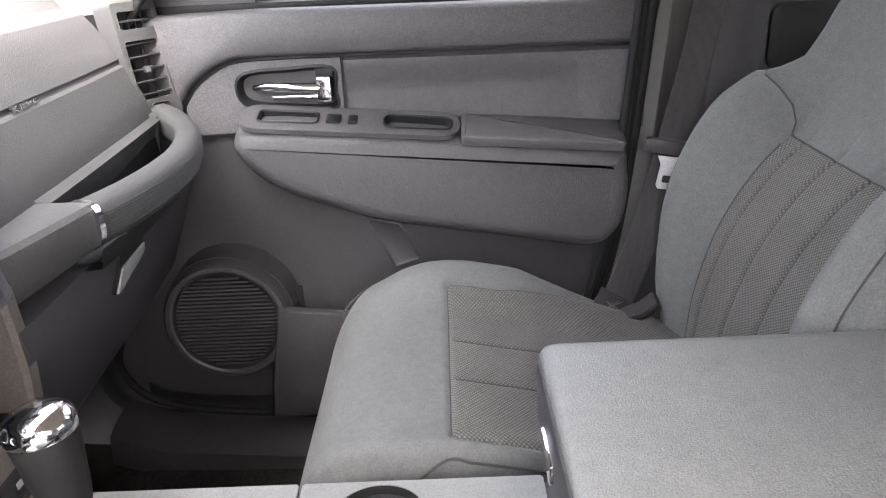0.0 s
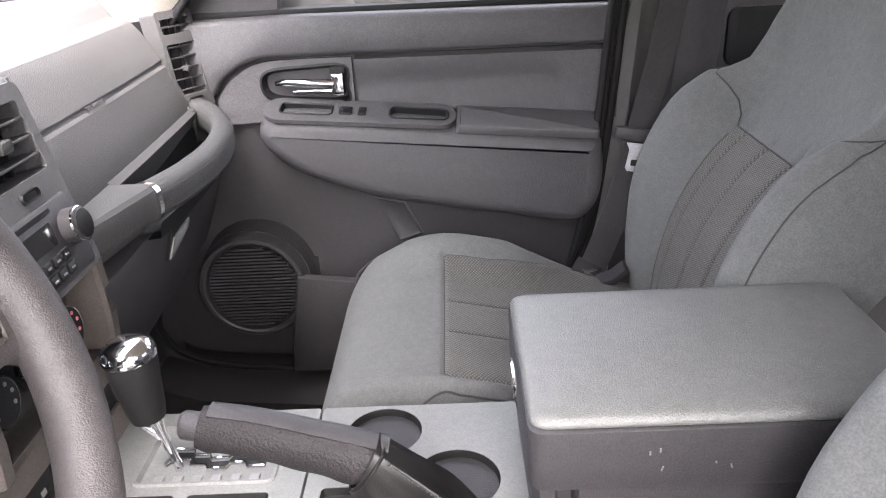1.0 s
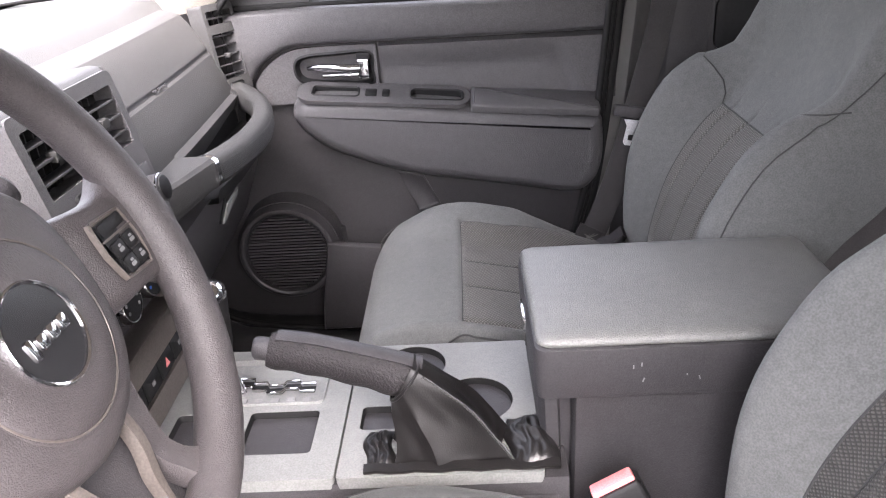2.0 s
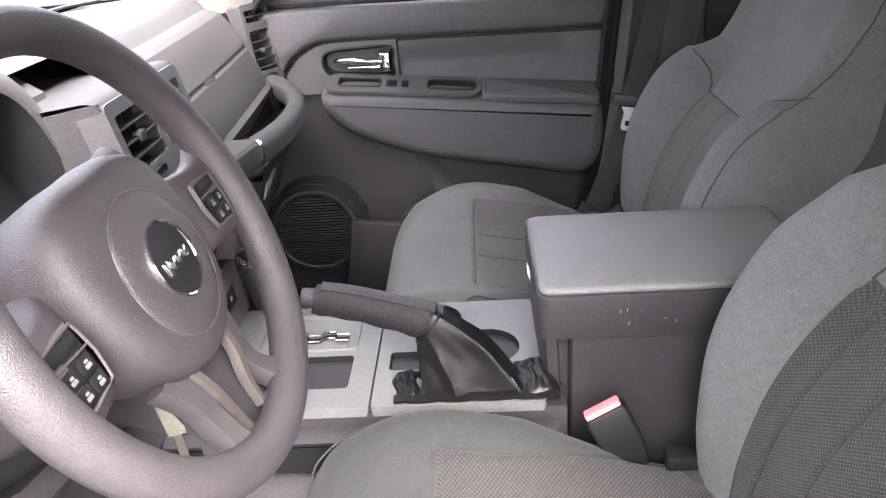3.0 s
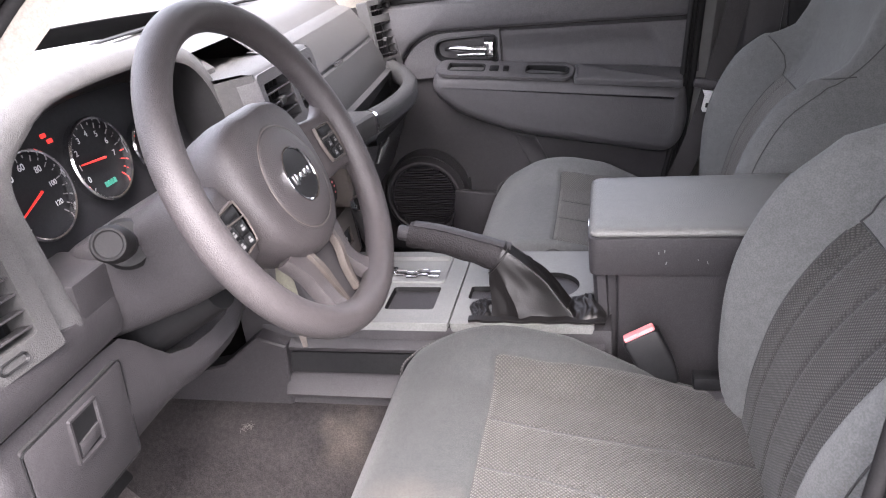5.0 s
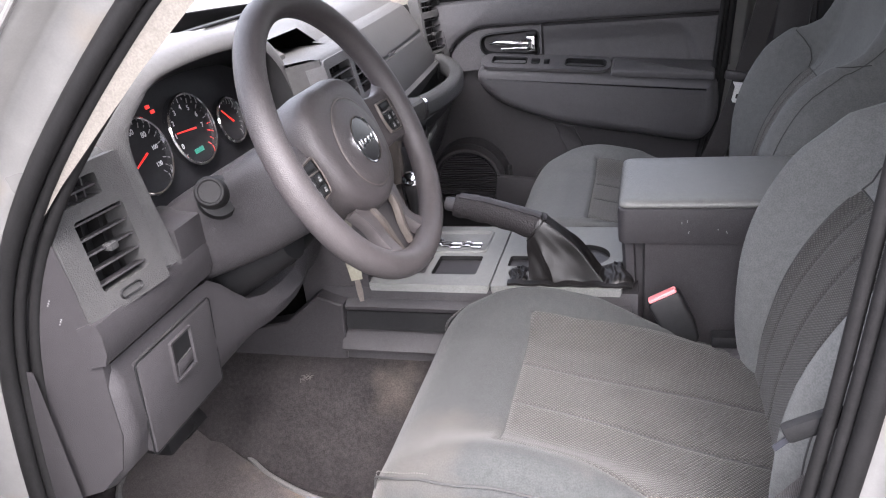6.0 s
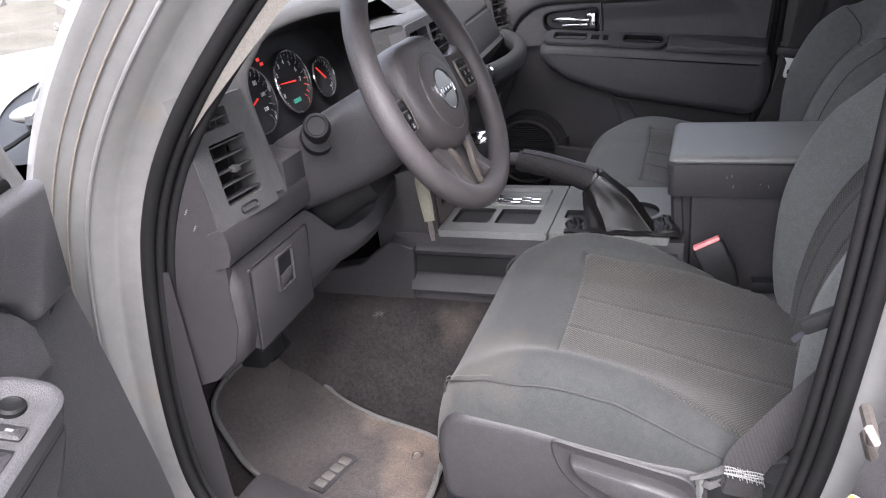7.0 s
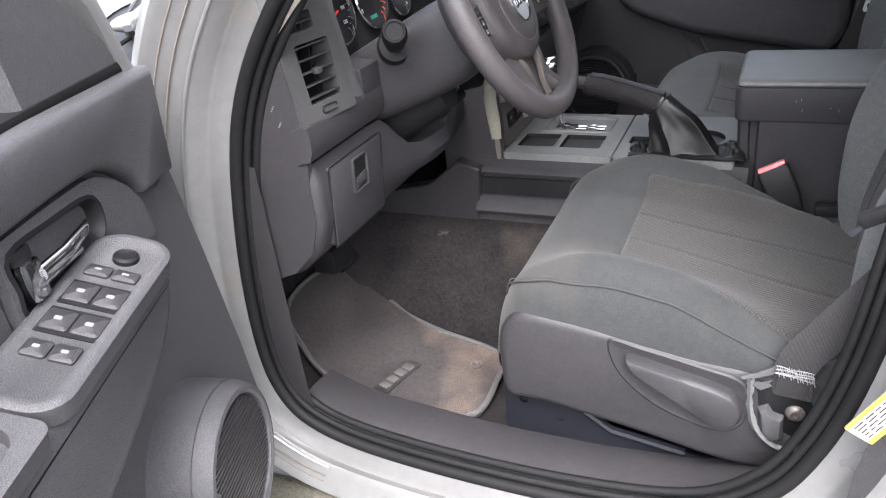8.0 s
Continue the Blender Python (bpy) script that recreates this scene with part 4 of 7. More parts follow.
# ---- centre console ----
e = thing("center_console", "grey plastic centre console between the seats", "console", (0.05, 0.01, 0.46))
console = e
T = lambda u, v, d: Vector((u, v, 0.815 + d))
bm = bmesh.new()
rows = []
for x in np.linspace(-0.40, 0.16, 12):
    rows.append([(x, y, z) for y, z in ((-0.150, 0.66), (-0.146, 0.69), (-0.136, 0.73), (-0.126, 0.778), (-0.121, 0.806), (0.131, 0.806), (0.136, 0.778), (0.146, 0.73), (0.158, 0.66))])
loft(bm, rows, False)
part("side_panel", bm, M_DARK, e, "dark plastic console sides")


def cup(cx, cy, r):
    return disc(cx, cy, r, 36)


trays = [rounded(-0.292, -0.215, -0.08, -0.004, 0.006), rounded(-0.203, -0.120, -0.08, -0.004, 0.006)]
gate = rounded(-0.262, -0.122, 0.012, 0.104, 0.006)
bm = bmesh.new()
holed(bm, rounded(-0.308, -0.0885, -0.122, 0.131, 0.004), trays + [gate], T, 0.0, -0.016)
front_top = part("front_top", bm, M_GREY2, e, "satin grey plastic top with trays")
cup1, cup2, slot = cup(-0.012, 0.085, 0.041), cup(0.066, 0.006, 0.044), rounded(-0.069, 0.0, -0.044, -0.001, 0.006)
bm = bmesh.new()
holed(bm, rounded(-0.0855, 0.135, -0.122, 0.131, 0.004), [cup1, cup2, slot], T, 0.0, -0.016)
rear_top = part("rear_top", bm, M_GREY2, e, "satin grey plastic top with cup holders")
for loop, dep, own, nm in ((trays[0], 0.05, front_top, "tray"), (trays[1], 0.05, front_top, "tray"), (cup1, 0.08, rear_top, "cup_holder"), (cup2, 0.08, rear_top, "cup_holder"), (slot, 0.03, rear_top, "coin_slot")):
    bm = bmesh.new()
    loft(bm, [[T(u, v, d) for u, v in inset(loop, i)] for i, d in ((0.0004, -0.0006), (0.0012, -0.003), (0.002, -0.012), (0.005, -dep + 0.006), (0.010, -dep))], True, (False, True))
    part(nm, bm, M_RUBBER, own, "dark recess")
bm = bmesh.new()
pillow(bm, gate, [(-0.004, -0.014), (-0.004, 0.0), (-0.003, 0.003), (0.0, 0.003), (0.002, -0.004), (0.006, -0.005)], T)
part("shift_gate", bm, M_GREY2, front_top, "grey gear gate plate")
bm = bmesh.new()
zig = [(-0.242, 0.058), (-0.236, 0.068), (-0.216, 0.067), (-0.214, 0.058), (-0.198, 0.058), (-0.194, 0.051), (-0.176, 0.052), (-0.173, 0.059), (-0.156, 0.059), (-0.153, 0.053), (-0.135, 0.053)]
tube(bm, [T(u, v, -0.001) for u, v in zig], 0.0017, 8)
tube(bm, [T(u, v - 0.016, -0.001) for u, v in zig], 0.0017, 8)
part("gate_trim", bm, M_CHROME, front_top, "chrome zigzag edging")
bm = bmesh.new()
pillow(bm, [(u, v - 0.002) for u, v in zig] + [(u, v - 0.014) for u, v in zig[::-1]], [(0, -0.006), (0, -0.004)], T)
part("gate_slot", bm, M_BLACK, front_top)
for i in range(6):
    bm = bmesh.new()
    box(bm, T(-0.242 + 0.020 * i, 0.023, -0.004), (0.010, 0.009, 0.002))
    part("gear_mark", bm, M_PALE, front_top)
# armrest box and lid
bm = bmesh.new()
rows = [[(x, y, z) for x, y in ((0.168, -0.072), (0.168, -0.084), (0.171, -0.088), (0.475, -0.088), (0.475, 0.125), (0.168, 0.125))] for z in (0.46, 0.70, 0.81, 0.888)]
loft(bm, rows)
part("armrest_box", bm, M_DARK, e, "dark plastic storage box")
bm = bmesh.new()
rows = [[(x - dx, y, z) for x, y in ((0.136, -0.066), (0.142, -0.078), (0.155, -0.080), (0.158, -0.072), (0.170, -0.070), (0.170, 0.115), (0.142, 0.115), (0.136, 0.10))] for z, dx in ((0.46, -0.004), (0.80, 0.0), (0.85, 0.002), (0.890, 0.004))]
loft(bm, rows)
part("front_post", bm, M_DARK, e, "scuffed front edge of the storage box")
bm = bmesh.new()
pillow(bm, rounded(0.128, 0.475, -0.094, 0.130, 0.014, 6), [(0.006, 0.068), (0.001, 0.070), (0, 0.074), (-0.001, 0.120), (0.0, 0.1285), (0.003, 0.131)], T)
lid = part("armrest_lid", bm, M_DARK, e, "dark plastic lid edge with scuffs")
bm = bmesh.new()
pillow(bm, rounded(0.128, 0.475, -0.094, 0.130, 0.014, 8), [(0.0045, 0.1295), (0.0015, 0.1325), (0.0008, 0.1345), (0.0025, 0.1385), (0.006, 0.1412), (0.011, 0.1425), (0.018, 0.1432), (0.05, 0.1445)], T, soft=True)
part("pad", bm, M_LID, lid, "padded grained vinyl top", 60)
random.seed(21)
for k in range(5):
    bm = bmesh.new()
    x, z = random.uniform(0.20, 0.36), random.uniform(0.905, 0.93)
    box(bm, (x, -0.0952, z), (0.0012, 0.0006, random.uniform(0.002, 0.005)), 0, Matrix.Rotation(random.uniform(-0.6, 0.6), 3, "Y"))
    part("scuff", bm, M_PALE, lid, "thin pale scratch")
bm = bmesh.new()
box(bm, (0.1275, 0.045, 0.905), (0.006, 0.05, 0.018), 0.002)
part("latch", bm, M_CHROME, lid, "lid latch")
# pocket and ledges on the driver's side
bm = bmesh.new()
rows = [[(x, y, z) for y, z in ((-0.124, 0.786), (-0.134, 0.783), (-0.142, 0.777), (-0.140, 0.771), (-0.128, 0.768))] for x in (-0.37, -0.1, 0.15)]
loft(bm, rows)
part("ledge", bm, M_DARK, e)
bm = bmesh.new()
rows = [[(x, y, z) for y, z in ((-0.136, 0.727), (-0.146, 0.724), (-0.164, 0.700), (-0.162, 0.694), (-0.146, 0.690))] for x in (-0.362, -0.1, 0.15)]
loft(bm, rows)
part("lower_ledge", bm, M_DARK, e, "grey plastic lower edge")
bm = bmesh.new()
pillow(bm, rounded(-0.355, 0.10, 0.730, 0.764, 0.004), [(0, 0.0), (0, 0.004)], lambda u, v, d: Vector((u, -0.131 - d - 0.18 * (0.765 - v), v)))
part("side_pocket", bm, M_BLACK, e, "black slack pocket")
bm = bmesh.new()
pillow(bm, [(-0.60, 0.66), (-0.36, 0.665), (-0.352, 0.785), (-0.40, 0.80), (-0.47, 0.745), (-0.60, 0.715)], [(0, -0.03), (0, 0.0), (0.003, 0.003)], lambda u, v, d: Vector((u, -0.150 - d, v)))
part("tunnel_side", bm, M_DARK, e, "dark plastic foot of the console")
bm = bmesh.new()
rows = [[(x, y, z) for y, z in ((-0.30, 0.46), (-0.265, 0.50), (-0.225, 0.60), (-0.195, 0.655), (-0.155, 0.672), (0.16, 0.672), (0.20, 0.655), (0.23, 0.60), (0.27, 0.50), (0.30, 0.46))] for x in (-0.95, -0.6, -0.3, 0.0, 0.5)]
loft(bm, rows, False)
tagged(part("tunnel", bm, M_CARPET), "dark carpeted floor tunnel under the console", "floor", kind="structure")

# ---- parking brake ----
e = thing("parking_brake", "black parking brake lever with leather boot, pulled up", "lever", (0.05, -0.075, 0.815))
bm = bmesh.new()
axis = spl([(-0.148, -0.066, 0.943), (-0.10, -0.068, 0.934), (-0.04, -0.071, 0.917), (0.006, -0.073, 0.902)], 24)
rings = []
for i, p in enumerate(axis):
    r = at1([(0, 0.0185), (2, 0.0205), (12, 0.0215), (19, 0.0235), (23, 0.021)], i)
    wave = 0.0012 * math.sin(i * 1.15)
    rings.append([(p[0] + 0.28 * (r + wave) * math.sin(a), p[1] + 0.86 * r * math.cos(a), p[2] + (r + (wave if math.sin(a) < 0 else 0)) * math.sin(a)) for a in np.linspace(0, 2 * math.pi, 24, endpoint=False)])
loft(bm, rings)
part("grip", bm, M_GRIP, e, "black grained grip with finger waves", 60)
bm = bmesh.new()
rings = []
for i, p in enumerate(axis[1:]):
    r = at1([(0, 0.0195), (12, 0.0205), (22, 0.0225)], i) + 0.0030
    half = [radians(28 + 92 * k / 14) for k in range(15)]
    rings.append([(p[0] + 0.28 * q * math.sin(a), p[1] + 0.92 * q * math.cos(a), p[2] + q * math.sin(a)) for q, run in ((r, half), (r - 0.004, half[::-1])) for a in run])
loft(bm, rings)
part("grip_top", bm, M_DARK, e, "smoother grey upper shell", 50)
bm = bmesh.new()
tube(bm, [(-0.164, -0.066, 0.9465), (-0.161, -0.066, 0.946), (-0.147, -0.066, 0.943)], [0.010, 0.0125, 0.0125], 14, up=(0.2, 0, 1))
part("release_button", bm, M_DARK, e)
# boot: a wrinkled cone from the grip to the flange
bm = bmesh.new()
secs = [((-0.024, 0.886), (0.004, 0.931), 0.0225), ((-0.027, 0.868), (0.036, 0.903), 0.0250), ((-0.028, 0.850), (0.062, 0.878), 0.0285), ((-0.028, 0.834), (0.083, 0.851), 0.0330), ((-0.030, 0.823), (0.097, 0.827), 0.0365), ((-0.032, 0.8165), (0.104, 0.8165), 0.0395)]
corners = [(1.0, -0.80), (1.0, 0.60), (-0.30, 1.0), (-1.0, 0.30), (-0.86, -0.80), (-0.20, -1.06)]
rows = []
for j, ((fx, fz), (bx0, bz), half) in enumerate(secs):
    q = j / (len(secs) - 1)
    ring = []
    for k in range(96):
        a = 2 * math.pi * k / 96 - 0.67
        side, along = divmod(k / 16, 1)
        c0, c1 = corners[int(side) % 6], corners[(int(side) + 1) % 6]
        ux, uy = c0[0] + (c1[0] - c0[0]) * along, c0[1] + (c1[1] - c0[1]) * along
        rx, ry = math.cos(a), math.sin(a)
        mixed = 0.25 + 0.6 * smooth01(q * 2.5)
        ux, uy = rx + (ux - rx) * mixed, ry + (uy - ry) * mixed
        sag = 1 - 0.13 * math.sin(math.pi * along) * smooth01(q * 2) + 0.10 * noise.noise((2.2 * rx + 3, 2.2 * ry, 5 * q)) * smooth01(q * 3)
        m = (ux * sag + 1) / 2
        ring.append((fx + (bx0 - fx) * m, -0.074 + half * uy * sag, fz + (bz - fz) * m))
    rows.append(ring)
dense = [[tuple(p) for p in spl([r[k] for r in rows], 30)] for k in range(96)]
loft(bm, [[dense[k][j] for k in range(96)] for j in range(30)], True, (False, False))
part("boot", bm, M_LEATHER, e, "creased black leather boot", 35)
bm = bmesh.new()
seam = [Vector(dense[0][j]) + Vector((0.0012, -0.004, 0.0010)) for j in range(2, 28)]
tube(bm, seam, 0.0012, 6)
fine = spl(seam, 70)
for p, q in zip(fine[::2], fine[1::2]):
    tube(bm, [Vector(p) + Vector((-0.002, -0.0025, 0.0012)), Vector(q) + Vector((-0.002, -0.0025, 0.0012))], 0.0007, 5)
part("boot_seam", bm, M_DSTITCH, e, "stitched seam of the boot")
bm = bmesh.new()
tube(bm, [Vector(dense[k][1]) * 0.997 + Vector((-0.010, -0.073, 0.908)) * 0.003 for k in range(0, 96, 3)], 0.0017, 8, True)
part("boot_collar", bm, M_LEATHER, e, "sewn collar round the grip")
# gathered leather behind the boot and along its foot
random.seed(5)
for x0, x1, y0, y1, hgt, n in ((0.098, 0.150, -0.116, -0.036, 0.013, 8), (-0.058, -0.026, -0.112, -0.050, 0.006, 7)):
    bm = bmesh.new()
    rows = []
    for i in range(33):
        u = i / 32
        row = []
        for j in range(17):
            v = j / 16
            lift = hgt * (math.sin(math.pi * u) ** 0.6) * (math.sin(math.pi * v) ** 0.5)
            ruck = (0.5 + 0.5 * math.sin(n * u + 5.2 * v + 1.6 * math.sin(4 * v + 2 * u)) + 1.2 * noise.noise((9 * u, 7 * v, 1.3))) * 0.006 * math.sin(math.pi * u) * math.sin(math.pi * v) ** 0.5
            row.append((x0 + (x1 - x0) * u + 0.004 * math.sin(7 * v), y0 + (y1 - y0) * v, 0.8165 + lift + ruck))
        rows.append(row)
    loft(bm, rows, False)
    part("boot_fold", bm, M_LEATHER, e, "gathered leather folds", 60)
bm = bmesh.new()
strap(bm, [(-0.056 + 0.0138 * i, -0.1135, 0.8185 + 0.0014 * math.sin(1.9 * i)) for i in range(16)], (0, 1, 0.2), 0.012, 0.005)
part("boot_edge", bm, M_LEATHER, e, "tucked leather edge")

# ---- gear lever ----
e = thing("gear_shifter", "black automatic gear lever with chrome top", "gear lever", (-0.225, 0.04, 0.815))
bm = bmesh.new()
turned(bm, (-0.243, 0.038, 0.880), (-0.06, 0.0, 1), [(0.017, 0), (0.0195, 0.012), (0.0235, 0.05), (0.0255, 0.066), (0.024, 0.07)], 28)
part("knob", bm, M_RUBBER, e, "black leather knob")
bm = bmesh.new()
turned(bm, (-0.2472, 0.038, 0.9505), (-0.06, 0.0, 1), [(0.0265, 0), (0.027, 0.004), (0.025, 0.012), (0.019, 0.017), (0.009, 0.019), (0, 0.0195)], 28)
part("cap", bm, M_CHROME, e, "chrome cap")
bm = bmesh.new()
turned(bm, (-0.225, 0.040, 0.81), (-0.2, 0, 1), [(0.005, 0), (0.005, 0.05), (0.010, 0.075), (0.0165, 0.09)], 20)
tube(bm, [(-0.23, 0.04, 0.845), (-0.252, 0.039, 0.868), (-0.254, 0.038, 0.882)], 0.004, 8)
part("stem", bm, M_CHROME, e, "chrome forked stem")

# ---- dashboard ----
e = thing("dashboard", "grey grained plastic car dashboard", "dashboard", (-0.5, 0.0, 0.8))
dash = e


def face_x(y):
    """How far forward the passenger side of the face lies."""
    return 0.0 - 0.022 * max(0.0, (y - 0.12) / 0.5) ** 1.5


# upper part, swept from door to door up to the windscreen
bm = bmesh.new()
rows = []
for y in np.linspace(-0.668, 0.69, 44):
    s = face_x(y) if y > 0 else -0.0
    back = -0.14 * smooth01((y + 0.575) / 0.02) * smooth01((-0.07 - y) / 0.02) - 0.05 * smooth01((y + 0.09) / 0.02) * smooth01((0.125 - y) / 0.02)
    rows.append([(min(x + s, -0.41 + s + back), y, z if back > -0.02 else max(z, 1.236) if x > -0.6 else z) for x, z in ((-0.41, 1.185), (-0.425, 1.198), (-0.438, 1.204), (-0.452, 1.222), (-0.475, 1.236), (-0.52, 1.243), (-0.62, 1.242), (-0.80, 1.215), (-1.02, 1.165), (-1.02, 1.10))])
rows = [[(max(min(x, -0.445) if y < -0.56 else x, -1.0 + 0.42 * (y / 0.66) ** 2), y, z) for x, y, z in r] for r in rows]
loft(bm, rows, False)
part("upper_pad", bm, M_GREY, e, "soft grey upper pad")
bm = bmesh.new()
loft(bm, [[(x, y, z) for x, z in ((-0.44, 1.13), (-0.45, 1.205), (-0.48, 1.226), (-0.54, 1.238), (-0.64, 1.240), (-0.64, 1.13))] for y in (-0.066, 0.0)])
part("valley", bm, M_GREY, e, "grey filler beside the instrument hood")
# passenger face with groove
bm = bmesh.new()
rows = []
for y in np.linspace(0.10, 0.645, 26):
    s = face_x(y)
    g = 0.0035 * smooth01((y - 0.165) / 0.006)
    rows.append([(x + s, y, z) for x, z in ((-0.44, 1.206), (-0.42, 1.204), (-0.405, 1.197), (-0.393, 1.182), (-0.380, 1.160), (-0.365, 1.137), (-0.3645 - g, 1.1355), (-0.3605 - g, 1.130), (-0.360 - 0.3 * g, 1.1285), (-0.359, 1.127), (-0.345, 1.09), (-0.332, 1.055), (-0.332, 1.03))])
loft(bm, rows, False)
part("airbag_panel", bm, M_GREY, e, "grained passenger panel with a groove", 25)
# raised lettering in the groove
txt = bpy.data.curves.new("airbag_lettering", "FONT")
txt.body, txt.size, txt.extrude, txt.align_x = "SRS AIRBAG", 0.010, 0.0006, "CENTER"
ob = new("lettering", txt)
ob.matrix_world = Matrix.Translation((-0.3655, 0.34, 1.1300)) @ Matrix(((0, -0.42, 0.91), (1, 0, 0), (0, 0.91, 0.42))).to_4x4()
me = bpy.data.meshes.new_from_object(ob)
bpy.data.objects.remove(ob)
lt = new("lettering", me)
lt.matrix_world = Matrix.Translation((-0.3660, 0.34, 1.1300)) @ Matrix(((0, -0.42, 0.91), (1, 0, 0), (0, 0.91, 0.42))).to_4x4()
me.materials.append(M_DARK)
lt.parent = e
lt.matrix_parent_inverse = e.matrix_world.inverted()
# tray with curved grab bar
bar = spl([(-0.293, 0.262, 1.029), (-0.277, 0.33, 1.028), (-0.269, 0.41, 1.027), (-0.271, 0.49, 1.027), (-0.285, 0.56, 1.029), (-0.308, 0.612, 1.034), (-0.338, 0.648, 1.042), (-0.372, 0.668, 1.050)], 48)
section = ((0.0165, 0.011), (0.0135, 0.019), (0.006, 0.0235), (-0.009, 0.0240), (-0.0145, 0.020), (-0.0155, 0.010), (-0.0150, -0.012), (-0.009, -0.022), (0.004, -0.0235), (0.0125, -0.018), (0.0165, -0.006))


def across(k):
    t = (Vector(bar[min(k + 1, 47)]) - Vector(bar[max(k - 1, 0)])).normalized()
    return Vector((t.y, -t.x, 0)).normalized()


bm = bmesh.new()
loft(bm, [[Vector(p) + across(k) * a * (1 + 0.012 * max(0, k - 30)) + Vector((0, 0, z)) for a, z in section] for k, p in enumerate(bar)])
grab = part("grab_bar", bm, M_GREY, e, "ribbed grey grab bar", 60)
for i in range(9):
    z = -0.0125 + 0.0030 * i
    reach = at1([(-0.018, 0.0125), (-0.006, 0.0165), (0.011, 0.0165), (0.019, 0.0135)], z)
    bm = bmesh.new()
    tube(bm, [Vector(bar[k]) + across(k) * reach * (1 + 0.012 * max(0, k - 30)) + Vector((0, 0, z)) for k in range(1, 38)], 0.0009, 5)
    part("rib", bm, M_GREY, grab)
bm = bmesh.new()
rows = []
for y, back in ((0.118, -0.030), (0.150, -0.022), (0.190, -0.013), (0.230, -0.005), (0.258, 0.0)):
    rows.append([(x + back, y, z) for x, z in ((-0.40, 1.056), (-0.294, 1.0545), (-0.285, 1.0520), (-0.2805, 1.047), (-0.2795, 1.040), (-0.280, 1.018), (-0.283, 1.010), (-0.292, 1.0045 - 0.06 * (0.258 - y)), (-0.40, 0.998))])
loft(bm, rows)
part("tray_end", bm, M_GREY, e, "solid grey end of the tray", 28)
bm = bmesh.new()
tangent = (Vector(bar[1]) - Vector(bar[0])).normalized()
loft(bm, [[Vector(bar[0]) + tangent * d + across(0) * a * 1.07 + Vector((0, 0, z * 1.06)) for a, z in section] for d in (-0.004, 0.004)])
part("chrome_clip", bm, M_CHROME, e, "chrome end piece")
# open tray: floor, back wall and its ledge
bm = bmesh.new()
rows = [[(x, y, z) for x, z in ((-0.352, 1.030), (-0.350, 1.000), (-0.33, 0.992), (-0.285 + b, 0.992), (-0.280 + b, 1.006), (-0.285 + b, 0.985), (-0.36, 0.978))] for y, b in ((0.255, 0.0), (0.35, 0.008), (0.47, 0.006), (0.56, -0.012), (0.61, -0.032), (0.645, -0.056))]
loft(bm, rows, False)
part("tray", bm, M_BLACK, e, "dark open shelf")
bm = bmesh.new()
rows = [[(x + face_x(y), y, z) for x, z in ((-0.332, 1.058), (-0.322, 1.052), (-0.3235, 1.049), (-0.338, 1.016), (-0.345, 1.004))] for y in np.linspace(0.255, 0.655, 9)]
loft(bm, rows, False)
part("tray_wall", bm, M_GREY, e, "grey back wall of the tray", 30)
bm = bmesh.new()
rows = [[(x, y, z) for x, z in ((-0.42, 1.062), (-0.356, 1.061), (-0.348, 1.056), (-0.346, 1.046), (-0.352, 0.98), (-0.42, 0.97))] for y in (0.622, 0.626, 0.655, 0.675)]
loft(bm, rows)
part("tray_block", bm, M_GREY, e, "grey block at the tray's end", 30)
# glove box
bm = bmesh.new()
rows = [[(x + face_x(y), y, z) for x, z in ((-0.34, 0.99), (-0.300, 0.985), (-0.296, 0.965), (-0.318, 0.90), (-0.35, 0.82), (-0.40, 0.755), (-0.46, 0.735), (-0.60, 0.73))] for y in np.linspace(0.125, 0.65, 12)]
loft(bm, rows, False)
glove = part("glove_box", bm, M_DARK, e, "dark plastic glove box door")
gf = frame_of((-0.3035, 0.360, 0.955), (-0.04, 1, 0), (0.30, 0, 1))
bm = bmesh.new()
pillow(bm, [(-0.040, -0.030), (0.040, -0.012), (0.040, 0.018), (-0.040, 0.018)], [(0, -0.008), (0, 0.0008)], gf)
part("latch_well", bm, M_BLACK, glove, "dark finger well")
bm = bmesh.new()
pillow(bm, [(-0.039, -0.029), (0.039, -0.012), (0.039, 0.002), (-0.030, 0.000)], [(0, -0.006), (0, 0.003), (0.003, 0.005)], gf)
part("latch", bm, M_GREY2, glove, "pale glove box latch")
# defroster grille along the windscreen, and the dark screen edge
for i in range(4):
    bm = bmesh.new()
    x = -0.80 - 0.022 * i
    z = float(np.interp(x, (-1.02, -0.80), (1.165, 1.215)))
    strap(bm, [(x + 0.36 * (y / 0.66) ** 2, y, float(np.interp(x + 0.36 * (y / 0.66) ** 2, (-1.02, -0.80, -0.62), (1.165, 1.215, 1.242))) + 0.009) for y in np.linspace(-0.50, 0.50, 21)], (1, 0, 0), 0.011, 0.004)
    part("defroster_slot", bm, M_BLACK, e)
bm = bmesh.new()
strap(bm, [(-0.925 + 0.42 * (y / 0.66) ** 2, y, 1.243 - 0.03 * (y / 0.66) ** 2) for y in np.linspace(-0.60, 0.60, 21)], (0.85, 0, 0.5), 0.075, 0.005)
part("screen_edge", bm, M_BLACK, e, "black windscreen border")
bm = bmesh.new()
loft(bm, [[(x, y, z) for x, z in ((-0.407, 1.198), (-0.4055, 1.206), (-0.411, 1.2125), (-0.455, 1.2325), (-0.49, 1.240))] for y in (-0.6745, -0.62, -0.555)], False)
part("demister_panel", bm, M_GREY, e, "grey demister outlet")
